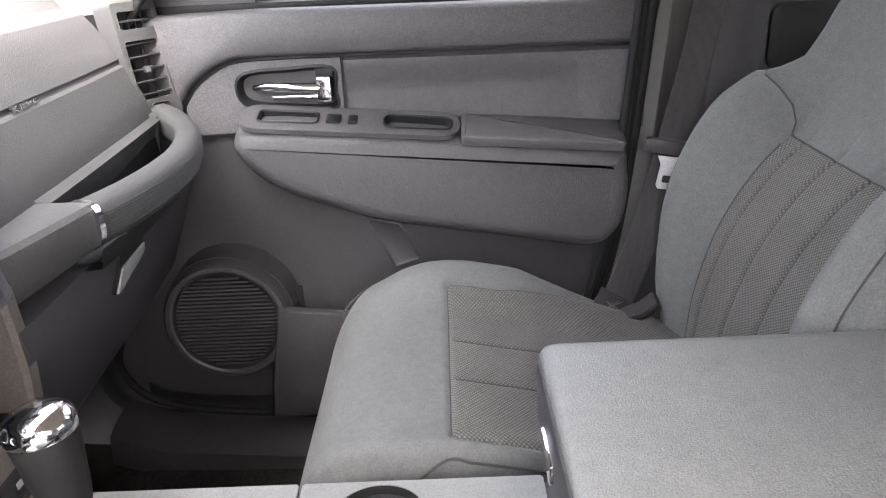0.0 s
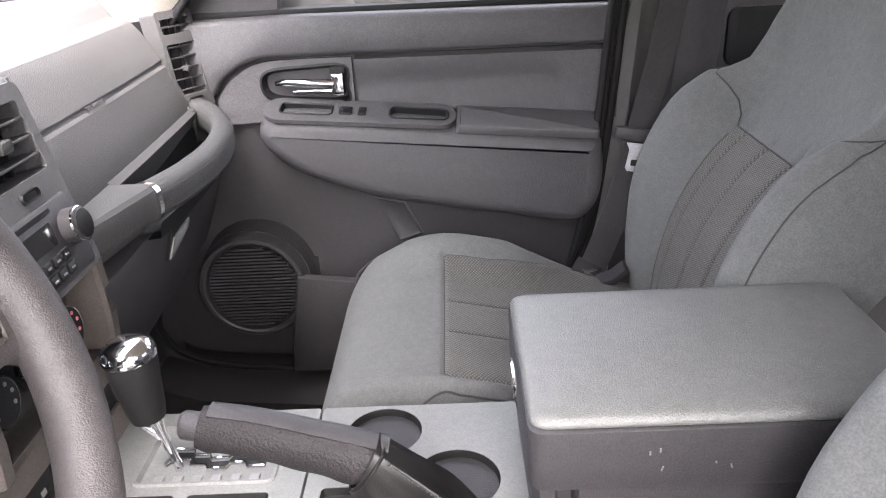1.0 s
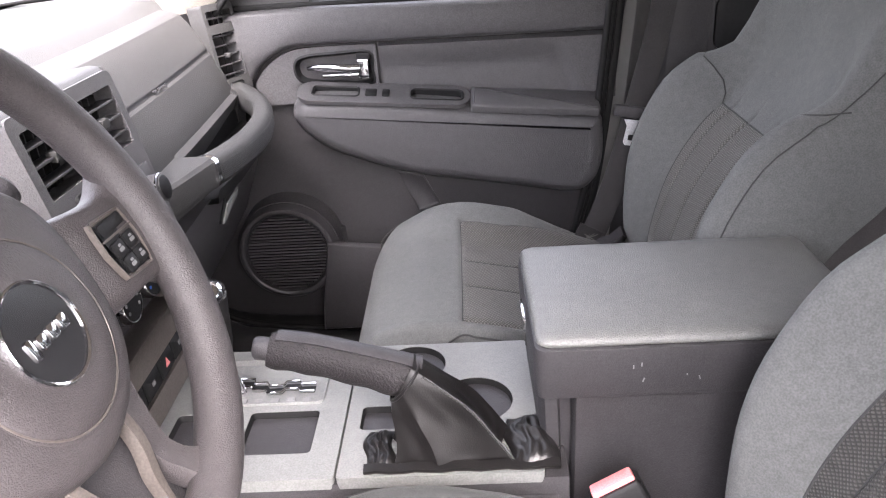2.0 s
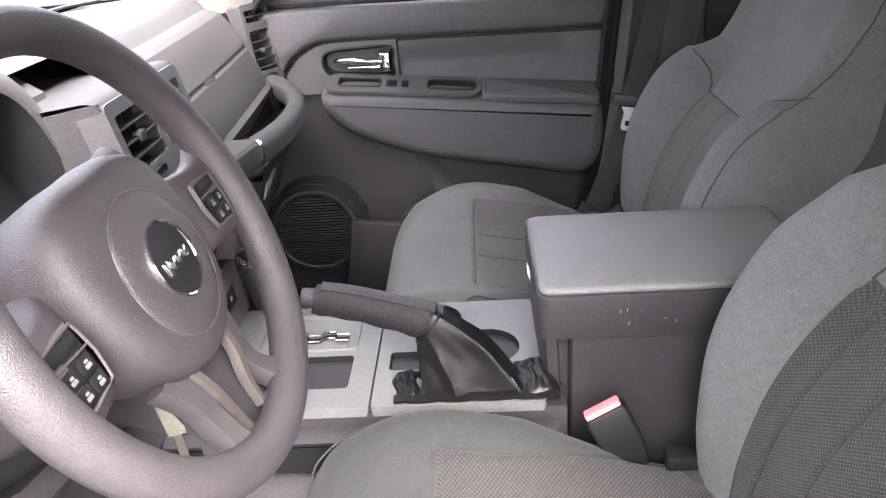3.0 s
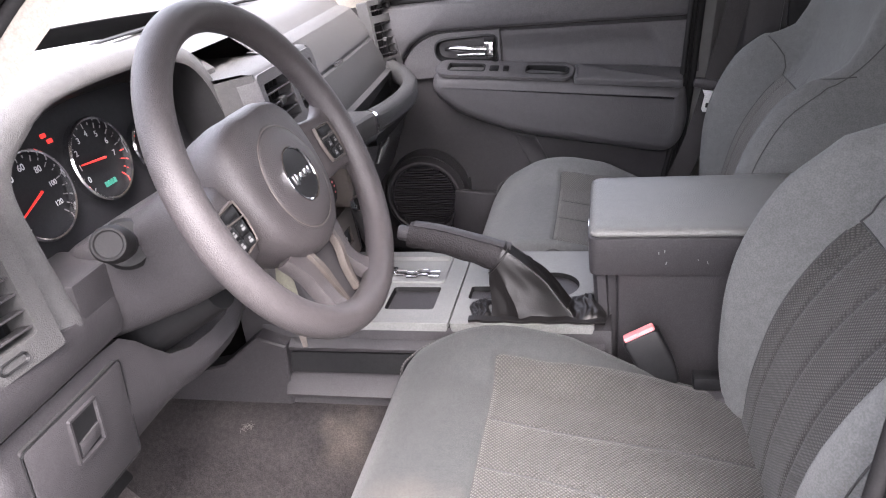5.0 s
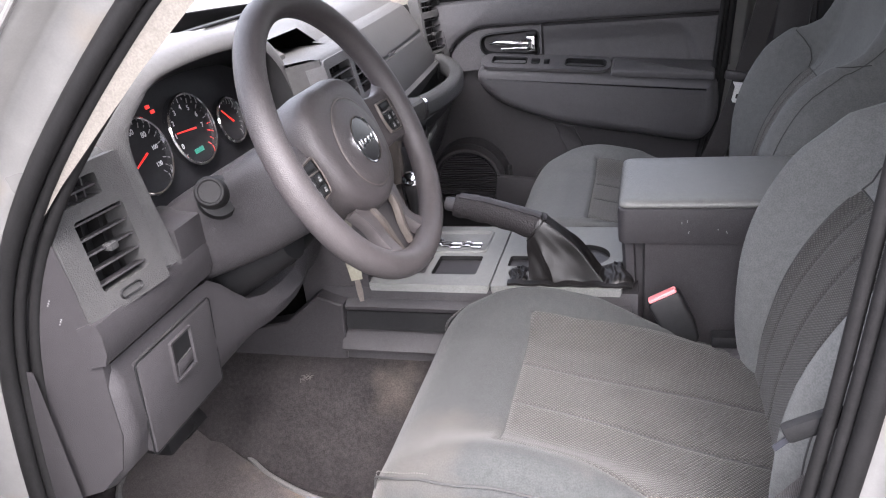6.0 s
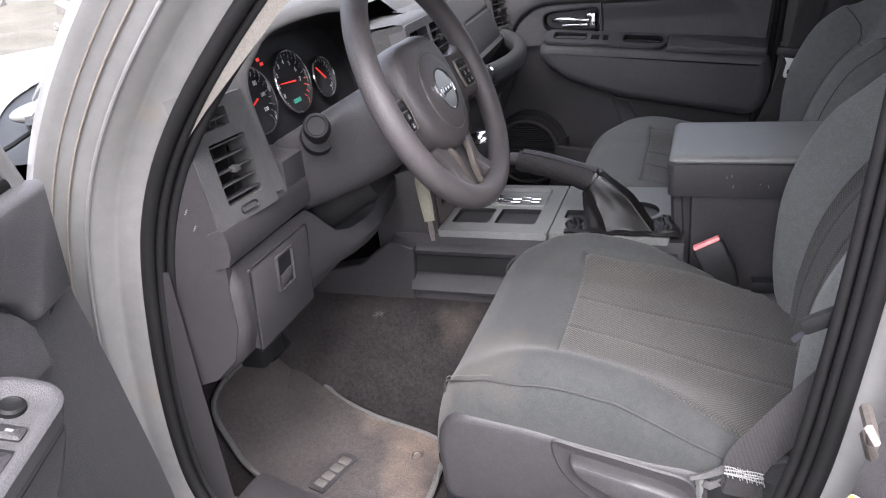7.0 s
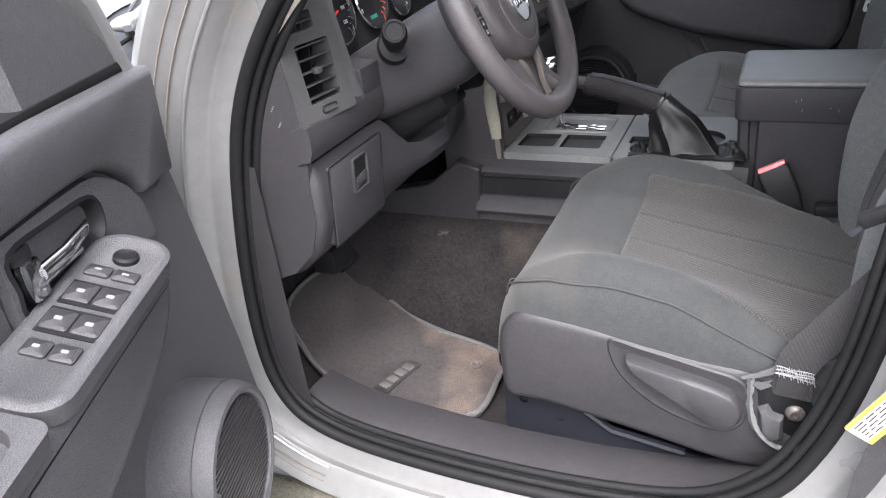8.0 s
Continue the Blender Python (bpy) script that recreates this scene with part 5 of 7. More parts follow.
for i in range(4):
    bm = bmesh.new()
    box(bm, (-0.419 - 0.010 * i, -0.624, 1.2145 + 0.0046 * i), (0.005, 0.046, 0.006), 0, Matrix.Rotation(radians(25), 3, "Y"))
    part("demister_slot", bm, M_BLACK, e)
# end faces and vent pods
for sgn in (-1, 1):
    yo = -0.675 if sgn < 0 else 0.695
    sx = 0.0 if sgn < 0 else 0.028
    bm = bmesh.new()
    rows = [[(x + sx, y, z) for x, z in ((-0.384, 1.03), (-0.3905, 1.10), (-0.4075, 1.20), (-0.445, 1.225), (-0.53, 1.235), (-0.60, 1.15), (-0.9, 1.02), (-0.9, 0.84), (-0.53, 0.812), (-0.484, 0.8085), (-0.449, 0.8225), (-0.4095, 0.861), (-0.393, 0.912), (-0.391, 0.975))] for y in (yo, yo + sgn * -0.012)]
    loft(bm, rows)
    part("end_panel", bm, M_DARK, e, "dark plastic dash end")
    o = (-0.389, -0.611, 1.118) if sgn < 0 else (-0.362, 0.665, 1.118)
    F = frame_of(o, (0.13, 1, 0) if sgn < 0 else (0.55, 1, 0), (-0.16, 0, 1))
    hw = 0.0345 if sgn < 0 else 0.030
    uc = 0.0015 if sgn < 0 else 0.0
    ul, ur = (-0.042, 0.017) if sgn < 0 else (-hw, hw)
    holes = [rounded(uc - hw, uc + hw, -0.041, 0.040, 0.004), rounded(ul, ur, 0.056, 0.080, 0.003)]
    bm = bmesh.new()
    holed(bm, rounded(-0.0625, 0.057, -0.066, 0.092, 0.003) if sgn < 0 else rounded(-0.038, 0.038, -0.070, 0.092, 0.006), holes, F, 0.006, -0.03)
    pod = part("vent_bezel", bm, M_GREY, e, "grey air vent surround")
    bm = bmesh.new()
    pillow(bm, rounded(-0.046, 0.040, -0.044, 0.084, 0.004), [(0, -0.06), (0, -0.045)], F)
    part("duct", bm, M_BLACK, pod)
    spin = (F(1, 0, 0) - F(0, 0, 0)).to_track_quat("Y", "Z").to_matrix()
    for i in range(5):
        bm = bmesh.new()
        box(bm, F(uc, -0.034 + 0.0172 * i, -0.006), (0.018, 2 * hw, 0.0024), 0.0008, spin @ Matrix.Rotation(radians(-14), 3, "Y"))
        part("vane", bm, M_DARK, pod)
    for u in (-0.36, 0.36):
        bm = bmesh.new()
        box(bm, F(uc + u * hw, 0.0, -0.028), (0.020, 0.002, 0.080), 0, spin)
        part("fin", bm, M_RUBBER, pod)
    bm = bmesh.new()
    box(bm, F((ul + ur) / 2, 0.068, -0.004), (0.014, ur - ul, 0.0024), 0.0006, spin)
    part("vane", bm, M_DARK, pod)
    for k in (0.2, 0.4, 0.6, 0.8):
        bm = bmesh.new()
        box(bm, F(ul + (ur - ul) * k, 0.068, -0.012), (0.014, 0.002, 0.024), 0, spin)
        part("fin", bm, M_DARK, pod)
    bm = bmesh.new()
    box(bm, F(uc, 0.000, 0.002), (0.012, 0.013, 0.008), 0.002)
    part("tab", bm, M_GREY, pod)
    bm = bmesh.new()
    loft(bm, [[F(a, b, d) for a, b in rounded(-x, x, -0.053 - q, -0.053 + q, q)] for x, q, d in ((0.017, 0.006, 0.006), (0.016, 0.005, 0.0085), (0.012, 0.0025, 0.004))], True, (False, True))
    part("vent_wheel", bm, M_BLACK, pod)
# instrument pod
Fc = frame_of((-0.44, -0.31, 1.155), (0, 1, 0), (-0.22, 0, 1))
hood_out = [tuple(p) for p in spl([(-0.240, -0.108), (-0.243, -0.02), (-0.247, 0.040), (-0.230, 0.070), (-0.19, 0.094), (-0.11, 0.117), (0.05, 0.124), (0.165, 0.112), (0.222, 0.080), (0.250, 0.0), (0.260, -0.13)], 60)]
hood_in = [tuple(p) for p in spl([(-0.203, -0.118), (-0.205, -0.02), (-0.196, 0.042), (-0.152, 0.073), (-0.09, 0.094), (0.05, 0.096), (0.15, 0.084), (0.195, 0.057), (0.215, 0.0), (0.225, -0.13)], 60)]
far_o = [tuple(p) for p in spl([(-0.241, -0.108), (-0.246, -0.02), (-0.262, 0.045), (-0.272, 0.078), (-0.215, 0.120), (-0.10, 0.142), (0.05, 0.142), (0.17, 0.126), (0.225, 0.090), (0.254, 0.0), (0.264, -0.13)], 60)]
mid_a = [(0.8 * a[0] + 0.2 * b[0], 0.8 * a[1] + 0.2 * b[1]) for a, b in zip(hood_out, hood_in)]
mid_b = [(0.2 * a[0] + 0.8 * b[0], 0.2 * a[1] + 0.8 * b[1]) for a, b in zip(hood_out, hood_in)]
mid_c = [(0.5 * a[0] + 0.5 * b[0], 0.5 * a[1] + 0.5 * b[1]) for a, b in zip(hood_out, hood_in)]
far_i = [(u * 0.97, v - 0.006) for u, v in hood_in]
bm = bmesh.new()
loft(bm, [[Fc(u, v, d) for u, v in lp] for lp, d in ((far_o, -0.12), (far_o, -0.03), (hood_out, 0.026), (mid_a, 0.036), (mid_c, 0.040), (mid_b, 0.0425), (hood_in, 0.0405))], False)
part("cluster_hood", bm, M_GREY_LIT, e, "grey instrument hood", 50)
bm = bmesh.new()
loft(bm, [[Fc(u, v, d) for u, v in lp] for lp, d in ((hood_in, 0.040), (far_i, 0.025), ([(u * 0.96, v - 0.01) for u, v in hood_in], -0.03))], False)
part("hood_lining", bm, M_BLACK, e, "dark lining inside the hood", 50)
bm = bmesh.new()
box(bm, (-0.425, -0.474, 1.071), (0.10, 0.084, 0.046), 0.005)
part("cluster_step", bm, M_DARK, e, "stepped ledge beside the column")
hood_face = hood_in + [(0.15, -0.135), (-0.15, -0.135)]
bm = bmesh.new()
pillow(bm, hood_face[::-1], [(0, -0.04), (0, -0.023)], Fc)
cluster = part("cluster_face", bm, M_DIAL, e, "black instrument face")
for cx, cy, r, needle in ((-0.117, 0.008, 0.050, 200), (0.001, 0.010, 0.0501, 174), (0.101, -0.006, 0.034, 132)):
    bm = bmesh.new()
    C = lambda u, v, d, cx=cx, cy=cy: Fc(cx + u, cy + v, d - 0.017)
    loft(bm, [[C(u, v, d) for u, v in disc(0, 0, rr, 48)] for rr, d in ((r + 0.003, -0.006), (r + 0.003, 0.003), (r + 0.001, 0.005), (r - 0.001, 0.004), (r - 0.002, -0.004))], True, (False, False))
    g = part("gauge_ring", bm, M_CHROME, cluster, "chrome gauge rim")
    bm = bmesh.new()
    a = radians(needle)
    p0, p1 = (0.0, 0.0), (math.cos(a) * r * 0.78, math.sin(a) * r * 0.78)
    tube(bm, [C(-p1[0] * 0.15, -p1[1] * 0.15, 0.003), C(*p1, 0.003)], [0.0016, 0.0009], 6)
    part("needle", bm, M_NEEDLE, g, "red needle")
    for i in range(21):
        b = radians(225 - 270 * i / 20)
        l = 0.80 if i % 2 == 0 else 0.87
        bm = bmesh.new()
        tube(bm, [C(math.cos(b) * r * l, math.sin(b) * r * l, -0.003), C(math.cos(b) * r * 0.93, math.sin(b) * r * 0.93, -0.003)], 0.0007, 4)
        part("tick", bm, M_NEEDLE if (r > 0.05005 and i > 16) else M_PALE, g)
for k in range(4):
    bm = bmesh.new()
    pillow(bm, rounded(-0.006 + 0.0058 * k, -0.0025 + 0.0058 * k, -0.025, -0.0185, 0.0005), [(0, -0.0235), (0, -0.0212)], Fc)
    part("lcd_segment", bm, M_GREENLCD, cluster, "small green display segment")
for cx, cy, words, first, last in ((-0.117, 0.008, "0 20 40 60 80 100 120", 206, -34), (0.001, 0.010, "0 1 2 3 4 5 6 7", 210, -4)):
    words = words.split()
    for k, word in enumerate(words):
        b = radians(first + (last - first) * k / (len(words) - 1))
        txt = bpy.data.curves.new("numeral", "FONT")
        txt.body, txt.size, txt.extrude, txt.align_x, txt.align_y = word, 0.0105 if len(word) < 3 else 0.0085, 0.0003, "CENTER", "CENTER"
        ob = new("numeral", txt)
        me = bpy.data.meshes.new_from_object(ob)
        bpy.data.objects.remove(ob)
        for vert in me.vertices:
            vert.co = Fc(cx + 0.0335 * math.cos(b) + vert.co.x, cy + 0.0335 * math.sin(b) + vert.co.y, vert.co.z - 0.0215)
        me.materials.append(M_NUMERAL)
        num = new("numeral", me)
        num.parent = cluster
        num.matrix_parent_inverse = cluster.matrix_world.inverted()
for u, v in ((-0.062, 0.062), (-0.056, 0.054)):
    bm = bmesh.new()
    pillow(bm, rounded(u - 0.004, u + 0.004, v - 0.0025, v + 0.0025, 0.001), [(0, -0.0235), (0, -0.0215)], Fc)
    part("warning_light", bm, M_NEEDLE, cluster, "small lit red warning light")
# lower left: band, knee panel
bm = bmesh.new()
rows = [[(x, y, z) for x, z in ((-0.402, 1.052), (-0.384, 1.059), (-0.376, 1.057), (-0.3725, 1.045), (-0.3735, 1.022), (-0.380, 1.008), (-0.402, 1.003))] for y in (-0.678, -0.674, -0.64, -0.56, -0.462)]
loft(bm, rows)
part("trim_band", bm, M_DARK, e, "rounded dark trim band")
bm = bmesh.new()
rows = []
for y in (-0.6735, -0.668, -0.661, -0.655, -0.60, -0.50, -0.46, -0.44, -0.42, -0.40, -0.37, -0.33, -0.29, -0.25, -0.21, -0.17, -0.13):
    cut = 0.072 * smooth01((y + 0.47) / 0.09) * (1 - 0.35 * smooth01((y + 0.27) / 0.1))
    out = 0.035 * smooth01(1 - abs(y + 0.31) / 0.17)
    rows.append([(x - 0.006 * (y < -0.67) - 0.004 * (y < -0.665), y, z) for x, z in ((-0.48, 0.985 - cut), (-0.41 + out, 0.996 - cut), (-0.390 + out, 0.999 - cut), (-0.381 + out, 0.975 - cut), (-0.383 + 0.7 * out, 0.91 - cut * 0.4), (-0.400, 0.860), (-0.440, 0.822), (-0.476, 0.808), (-0.60, 0.800))])
loft(bm, rows, False)
knee = part("knee_panel", bm, M_DARK, e, "dark plastic panel under the column")
Fk = frame_of((-0.3835, -0.550, 0.920), (0, 1, 0), (0.09, 0, 1))
bm = bmesh.new()
pillow(bm, rounded(-0.090, 0.066, -0.064, 0.064, 0.005), [(0, -0.01), (0, 0.0008), (0.0015, 0.0020)], Fk)
fl = part("fuse_cover", bm, M_DARK, knee, "hinged fuse box cover")
bm = bmesh.new()
tube(bm, [Fk(u, v, 0.0002) for u, v in rounded(-0.0915, 0.0675, -0.0655, 0.0655, 0.006)], 0.0013, 6, True)
part("cover_gap", bm, M_BLACK, fl, "dark gap round the cover")
Fk_flat = Fk
Fk = lambda u, v, d: Fk_flat(u, v, d - 0.0022)
bm = bmesh.new()
loop = rounded(-0.032, 0.014, -0.002, 0.056, 0.003)
loft(bm, [[Fk(u, v, d) for u, v in inset(loop, i)] for i, d in ((0, 0.004), (0, 0.0085), (0.003, 0.0085), (0.005, 0.0056))], True, (False, False))
part("latch_frame", bm, M_DARK, fl, "raised latch frame")
bm = bmesh.new()
pillow(bm, rounded(-0.027, 0.009, 0.003, 0.051, 0.002), [(0, 0.003), (0, 0.0056)], Fk)
part("latch_well", bm, M_BLACK, fl, "dark finger well")
bm = bmesh.new()
pillow(bm, [(-0.025, 0.005), (0.007, 0.010), (0.007, 0.026), (-0.025, 0.022)], [(0, 0.004), (0, 0.008), (0.002, 0.009)], Fk)
part("latch", bm, M_DARK, fl)
# centre stack
SF = frame_of((-0.315, 0.018, 1.10), (0, 1, 0), (-0.21, 0, 1))
sides = 0.112
vents = [rounded(-0.098, -0.008, 0.024, 0.092, 0.004), rounded(0.008, 0.098, 0.024, 0.092, 0.004)]
bm = bmesh.new()
holed(bm, rounded(-sides, sides, -0.085, 0.108, 0.010), vents, SF, 0.0, -0.035)
stack = part("center_panel", bm, M_DOOR, e, "grey centre stack with vents and radio")
bm = bmesh.new()
rows = [[SF(u, v, d) for u in np.linspace(-sides, sides, 9)] for v, d in ((0.104, -0.002), (0.112, -0.008), (0.116, -0.02), (0.119, -0.06), (0.124, -0.12), (0.138, -0.20))]
loft(bm, rows, False)
part("hump", bm, M_GREY, stack)
for sg in (-1, 1):
    bm = bmesh.new()
    pillow(bm, [(-0.085, 0.0), (0.112, -0.005), (0.116, -0.13), (-0.085, -0.16)], [(0, -0.002), (0, 0.002)], lambda a, b, c, sg=sg: SF(sg * (sides - 0.0025) + c, a, b))
    part("flank", bm, M_GREY, stack)
for hole in vents:
    c = (hole[0][0] + hole[12][0]) / 2
    bm = bmesh.new()
    pillow(bm, inset(hole, -0.004), [(0, -0.06), (0, -0.04)], SF)
    part("duct", bm, M_BLACK, stack)
    for v in (0.040, 0.058, 0.076):
        bm = bmesh.new()
        box(bm, SF(c, v, -0.011), (0.020, 0.090, 0.0028), 0.001, Matrix.Rotation(radians(-8), 3, "Y"))
        part("vane", bm, M_DARK, stack)
    for q in range(5):
        bm = bmesh.new()
        box(bm, SF(c - 0.030 + 0.015 * q, 0.058, -0.030), (0.018, 0.002, 0.064))
        part("fin", bm, M_RUBBER, stack)
    bm = bmesh.new()
    box(bm, SF(c, 0.058, -0.004), (0.012, 0.018, 0.012), 0.003)
    part("tab", bm, M_GREY, stack)
for u in (-0.05, 0.05):
    bm = bmesh.new()
    loft(bm, [[SF(a, b, d) for a, b in rounded(u - w, u + w, 0.010 - h, 0.010 + h, h)] for w, h, d in ((0.016, 0.006, 0.0), (0.015, 0.005, 0.0025), (0.012, 0.003, 0.0))], True, (False, True))
    part("vent_wheel", bm, M_BLACK, stack)
bm = bmesh.new()
pillow(bm, rounded(-0.098, 0.098, -0.078, -0.002, 0.004), [(0, -0.01), (0, 0.003), (0.002, 0.004)], SF)
radio = part("radio", bm, M_DARK, stack, "dark car radio with knobs and keys")
bm = bmesh.new()
pillow(bm, rounded(-0.06, 0.06, -0.012, -0.007, 0.002), [(0, 0.003), (0, 0.0048)], SF)
part("disc_slot", bm, M_GLOSS, radio)
bm = bmesh.new()
pillow(bm, rounded(-0.05, 0.05, -0.040, -0.018, 0.002), [(0, 0.003), (0, 0.0048)], SF)
part("display", bm, M_GLOSS, radio, "dark glossy display")
for u in (-0.078, 0.078):
    bm = bmesh.new()
    turned(bm, SF(u, -0.034, 0.003), SF(0, 0, 1) - SF(0, 0, 0), [(0.018, 0), (0.0178, 0.010), (0.017, 0.016), (0.014, 0.0175)], 28)
    k = part("knob", bm, M_DARK, radio, "dark knob with a bright ring")
    bm = bmesh.new()
    turned(bm, SF(u, -0.034, 0.0165), SF(0, 0, 1) - SF(0, 0, 0), [(0.0178, 0), (0.0178, 0.002), (0.016, 0.003)], 28)
    part("knob_ring", bm, M_CHROME, k)
    bm = bmesh.new()
    turned(bm, SF(u, -0.034, 0.0175), SF(0, 0, 1) - SF(0, 0, 0), [(0.0155, 0), (0.0145, 0.004), (0.010, 0.0055), (0, 0.006)], 28)
    part("knob_face", bm, M_BLACK, k)
for r in range(2):
    for c in range(7):
        bm = bmesh.new()
        u = -0.051 + 0.017 * c
        pillow(bm, rounded(u - 0.0068, u + 0.0068, -0.058 - 0.014 * r, -0.047 - 0.014 * r, 0.0015), [(0, 0.003), (0, 0.006), (0.001, 0.0068)], SF)
        key = part("key", bm, M_BLACK, radio)
        bm = bmesh.new()
        pillow(bm, rounded(u - 0.003, u + 0.003, -0.0535 - 0.014 * r, -0.0515 - 0.014 * r, 0.0005), [(0, 0.0066), (0, 0.0072)], SF)
        part("mark", bm, M_PALE, key)
# climate panel below, set back between the satin strips
CF = frame_of((-0.352, 0.018, 0.940), (0, 1, 0), (-0.10, 0, 1))
bm = bmesh.new()
pillow(bm, rounded(-0.10, 0.10, -0.075, 0.075, 0.004), [(0, -0.02), (0, 0.0)], CF)
clim = part("climate_panel", bm, M_DARK, stack, "dark recessed climate panel")
for u in (-0.064, 0.0, 0.064):
    ax = CF(0, 0, 1) - CF(0, 0, 0)
    bm = bmesh.new()
    turned(bm, CF(u, 0.018, 0.0), ax, [(0.029, 0), (0.029, 0.006), (0.026, 0.010), (0.025, 0.028), (0.022, 0.031), (0, 0.031)], 32)
    k = part("knob", bm, M_BLACK, clim, "black climate knob")
    bm = bmesh.new()
    loft(bm, [[CF(u + a, 0.018 + b, d) for a, b in disc(0, 0, r, 32)] for r, d in ((0.0255, 0.022), (0.0262, 0.026), (0.0240, 0.0315), (0.0225, 0.0312))], True, (False, False))
    part("knob_ring", bm, M_CHROME, k)
    for q in range(7):
        a = radians(210 - 240 * q / 6)
        bm = bmesh.new()
        pillow(bm, [(u + x, 0.018 + y) for x, y in disc(0.016 * math.cos(a), 0.016 * math.sin(a), 0.0022, 8)], [(0, 0.030), (0, 0.0318)], CF)
        part("mark", bm, (M_BLUE if q < 3 else M_RED) if u > 0.05 and q not in (3,) else M_PALE, k)
# satin lower frame with the switch row
LF = frame_of((-0.3105, 0.018, 0.868), (0, 1, 0), (-0.10, 0, 1))
bm = bmesh.new()
holed(bm, rounded(-0.118, 0.118, -0.050, 0.046, 0.005), [rounded(-0.094, 0.094, -0.020, 0.012, 0.003)], LF, 0.0, -0.03)
low = part("switch_frame", bm, M_SATIN, stack, "satin metal-look lower frame")
bm = bmesh.new()
pillow(bm, rounded(-0.118, 0.118, -0.050, 0.0, 0.004), [(0, -0.006), (0, 0.0), (0.003, 0.002)], lambda u, v, d: LF(u, 0.044 + d, v))
part("ledge", bm, M_SATIN, low, "satin ledge under the climate knobs")
bm = bmesh.new()
pillow(bm, rounded(-0.095, 0.095, -0.021, 0.013, 0.003), [(0, -0.016), (0, -0.006)], LF)
row = part("switch_row", bm, M_BLACK, low, "black row of switches")
for q in range(4):
    u = -0.068 + 0.0453 * q
    bm = bmesh.new()
    pillow(bm, rounded(u - 0.021, u + 0.021, -0.018, 0.010, 0.002), [(0, -0.008), (0, -0.003), (0.002, -0.0015)], LF)
    sw = part("switch", bm, M_BLACK, row)
    bm = bmesh.new()
    if q == 2:
        pillow(bm, [(u - 0.006, -0.009), (u + 0.006, -0.009), (u, 0.002)], [(0, -0.003), (0, -0.0008)], LF)
    else:
        pillow(bm, rounded(u - 0.004, u + 0.004, -0.007, -0.001, 0.001), [(0, -0.003), (0, -0.0008)], LF)
    part("mark", bm, M_RED if q == 2 else M_PALE, sw)
for sg in (-1, 1):
    y = 0.018 + sg * 0.112
    bm = bmesh.new()
    rows = [[(x, y + sg * a, z) for a, x in ((0.010, -0.36), (0.010, x0 - 0.004), (0.007, x0), (-0.006, x0), (-0.010, x0 - 0.004), (-0.012, -0.36))] for z, x0 in ((1.024, -0.303), (0.985, -0.301), (0.95, -0.300), (0.913, -0.303))]
    loft(bm, rows)
    part("side_strip", bm, M_SATIN, stack, "satin metal-look upright beside the climate knobs")
    bm = bmesh.new()
    pillow(bm, [(-0.44, 0.67 if sg < 0 else 0.818), (-0.33, 0.67 if sg < 0 else 0.818), (-0.306, 0.818), (-0.312, 0.915), (-0.308, 1.02), (-0.44, 1.02)], [(0, -0.006), (0, 0.0), (0.002, 0.002)], lambda u, v, d, y=y, sg=sg: Vector((u, y + sg * ((0.024 if sg < 0 else 0.014) + d), v)))
    part("side_cheek", bm, M_DARK, stack, "dark side of the centre stack")
# ---- steering wheel ----
WC, WT = Vector((-0.183, -0.381, 1.168)), radians(24.3)
WN = Vector((math.cos(WT), 0, math.sin(WT)))
Fw = frame_of(WC, (0, 1, 0), (-math.sin(WT), 0, math.cos(WT)))
e = thing("steering_wheel", "dark leather-grained steering wheel with four spokes", "steering wheel", tuple(WC))
bm = bmesh.new()
tube(bm, [Fw(0.176 * math.cos(a), 0.176 * math.sin(a), 0) for a in np.linspace(0, 2 * math.pi, 96, endpoint=False)], 0.0175, 20, True, flat=1.0, up=WN)
rim = part("rim", bm, M_WHEEL, e, "worn leather-grained rim", 80)
Fh = lambda u, v, d: Fw(u - 0.003, v - 0.006, d - 0.013)
bm = bmesh.new()
half = [(0.0, 0.080), (0.042, 0.079), (0.076, 0.064), (0.090, 0.030), (0.088, -0.018), (0.074, -0.055), (0.042, -0.082), (0.0, -0.092)]
hub = [tuple(p) for p in spl(half + [(-u, v) for u, v in half[-2:0:-1]], 72, True)]
pillow(bm, hub[::-1], [(0.014, -0.060), (0.004, -0.045), (0.0, -0.020), (0.0, -0.002), (0.003, 0.008), (0.008, 0.0135), (0.018, 0.0175), (0.030, 0.0190)], Fh, soft=True)
part("hub", bm, M_WHEEL, e, "padded airbag hub", 60)
hubc = (0.003, -0.008)
# round horn pad set in a groove
bm = bmesh.new()
loft(bm, [[Fh(u, v, d) for u, v in disc(*hubc, r, 64)] for r, d in ((0.0625, 0.016), (0.0615, 0.0188), (0.0600, 0.0192), (0.0590, 0.0180), (0.0580, 0.0195), (0.0560, 0.0208), (0.045, 0.0235), (0.034, 0.0245))], True, (False, True))
pad = part("hub_disc", bm, M_WHEEL, e, "round raised horn pad", 60)
bm = bmesh.new()
tube(bm, [Fh(u, v, 0.0189) for u, v in disc(*hubc, 0.0590, 72)], 0.0008, 6, True)
part("pad_seam", bm, M_SATIN, pad, "worn bronze-tinted seam line")
bm = bmesh.new()
loft(bm, [[Fh(u, v, d) for u, v in disc(*hubc, r, 48)] for r, d in ((0.0315, 0.024), (0.0315, 0.0262), (0.0305, 0.0270), (0.0292, 0.0262), (0.0290, 0.0245))], True, (False, False))
part("emblem_ring", bm, M_CHROME, pad, "thin chrome ring")
bm = bmesh.new()
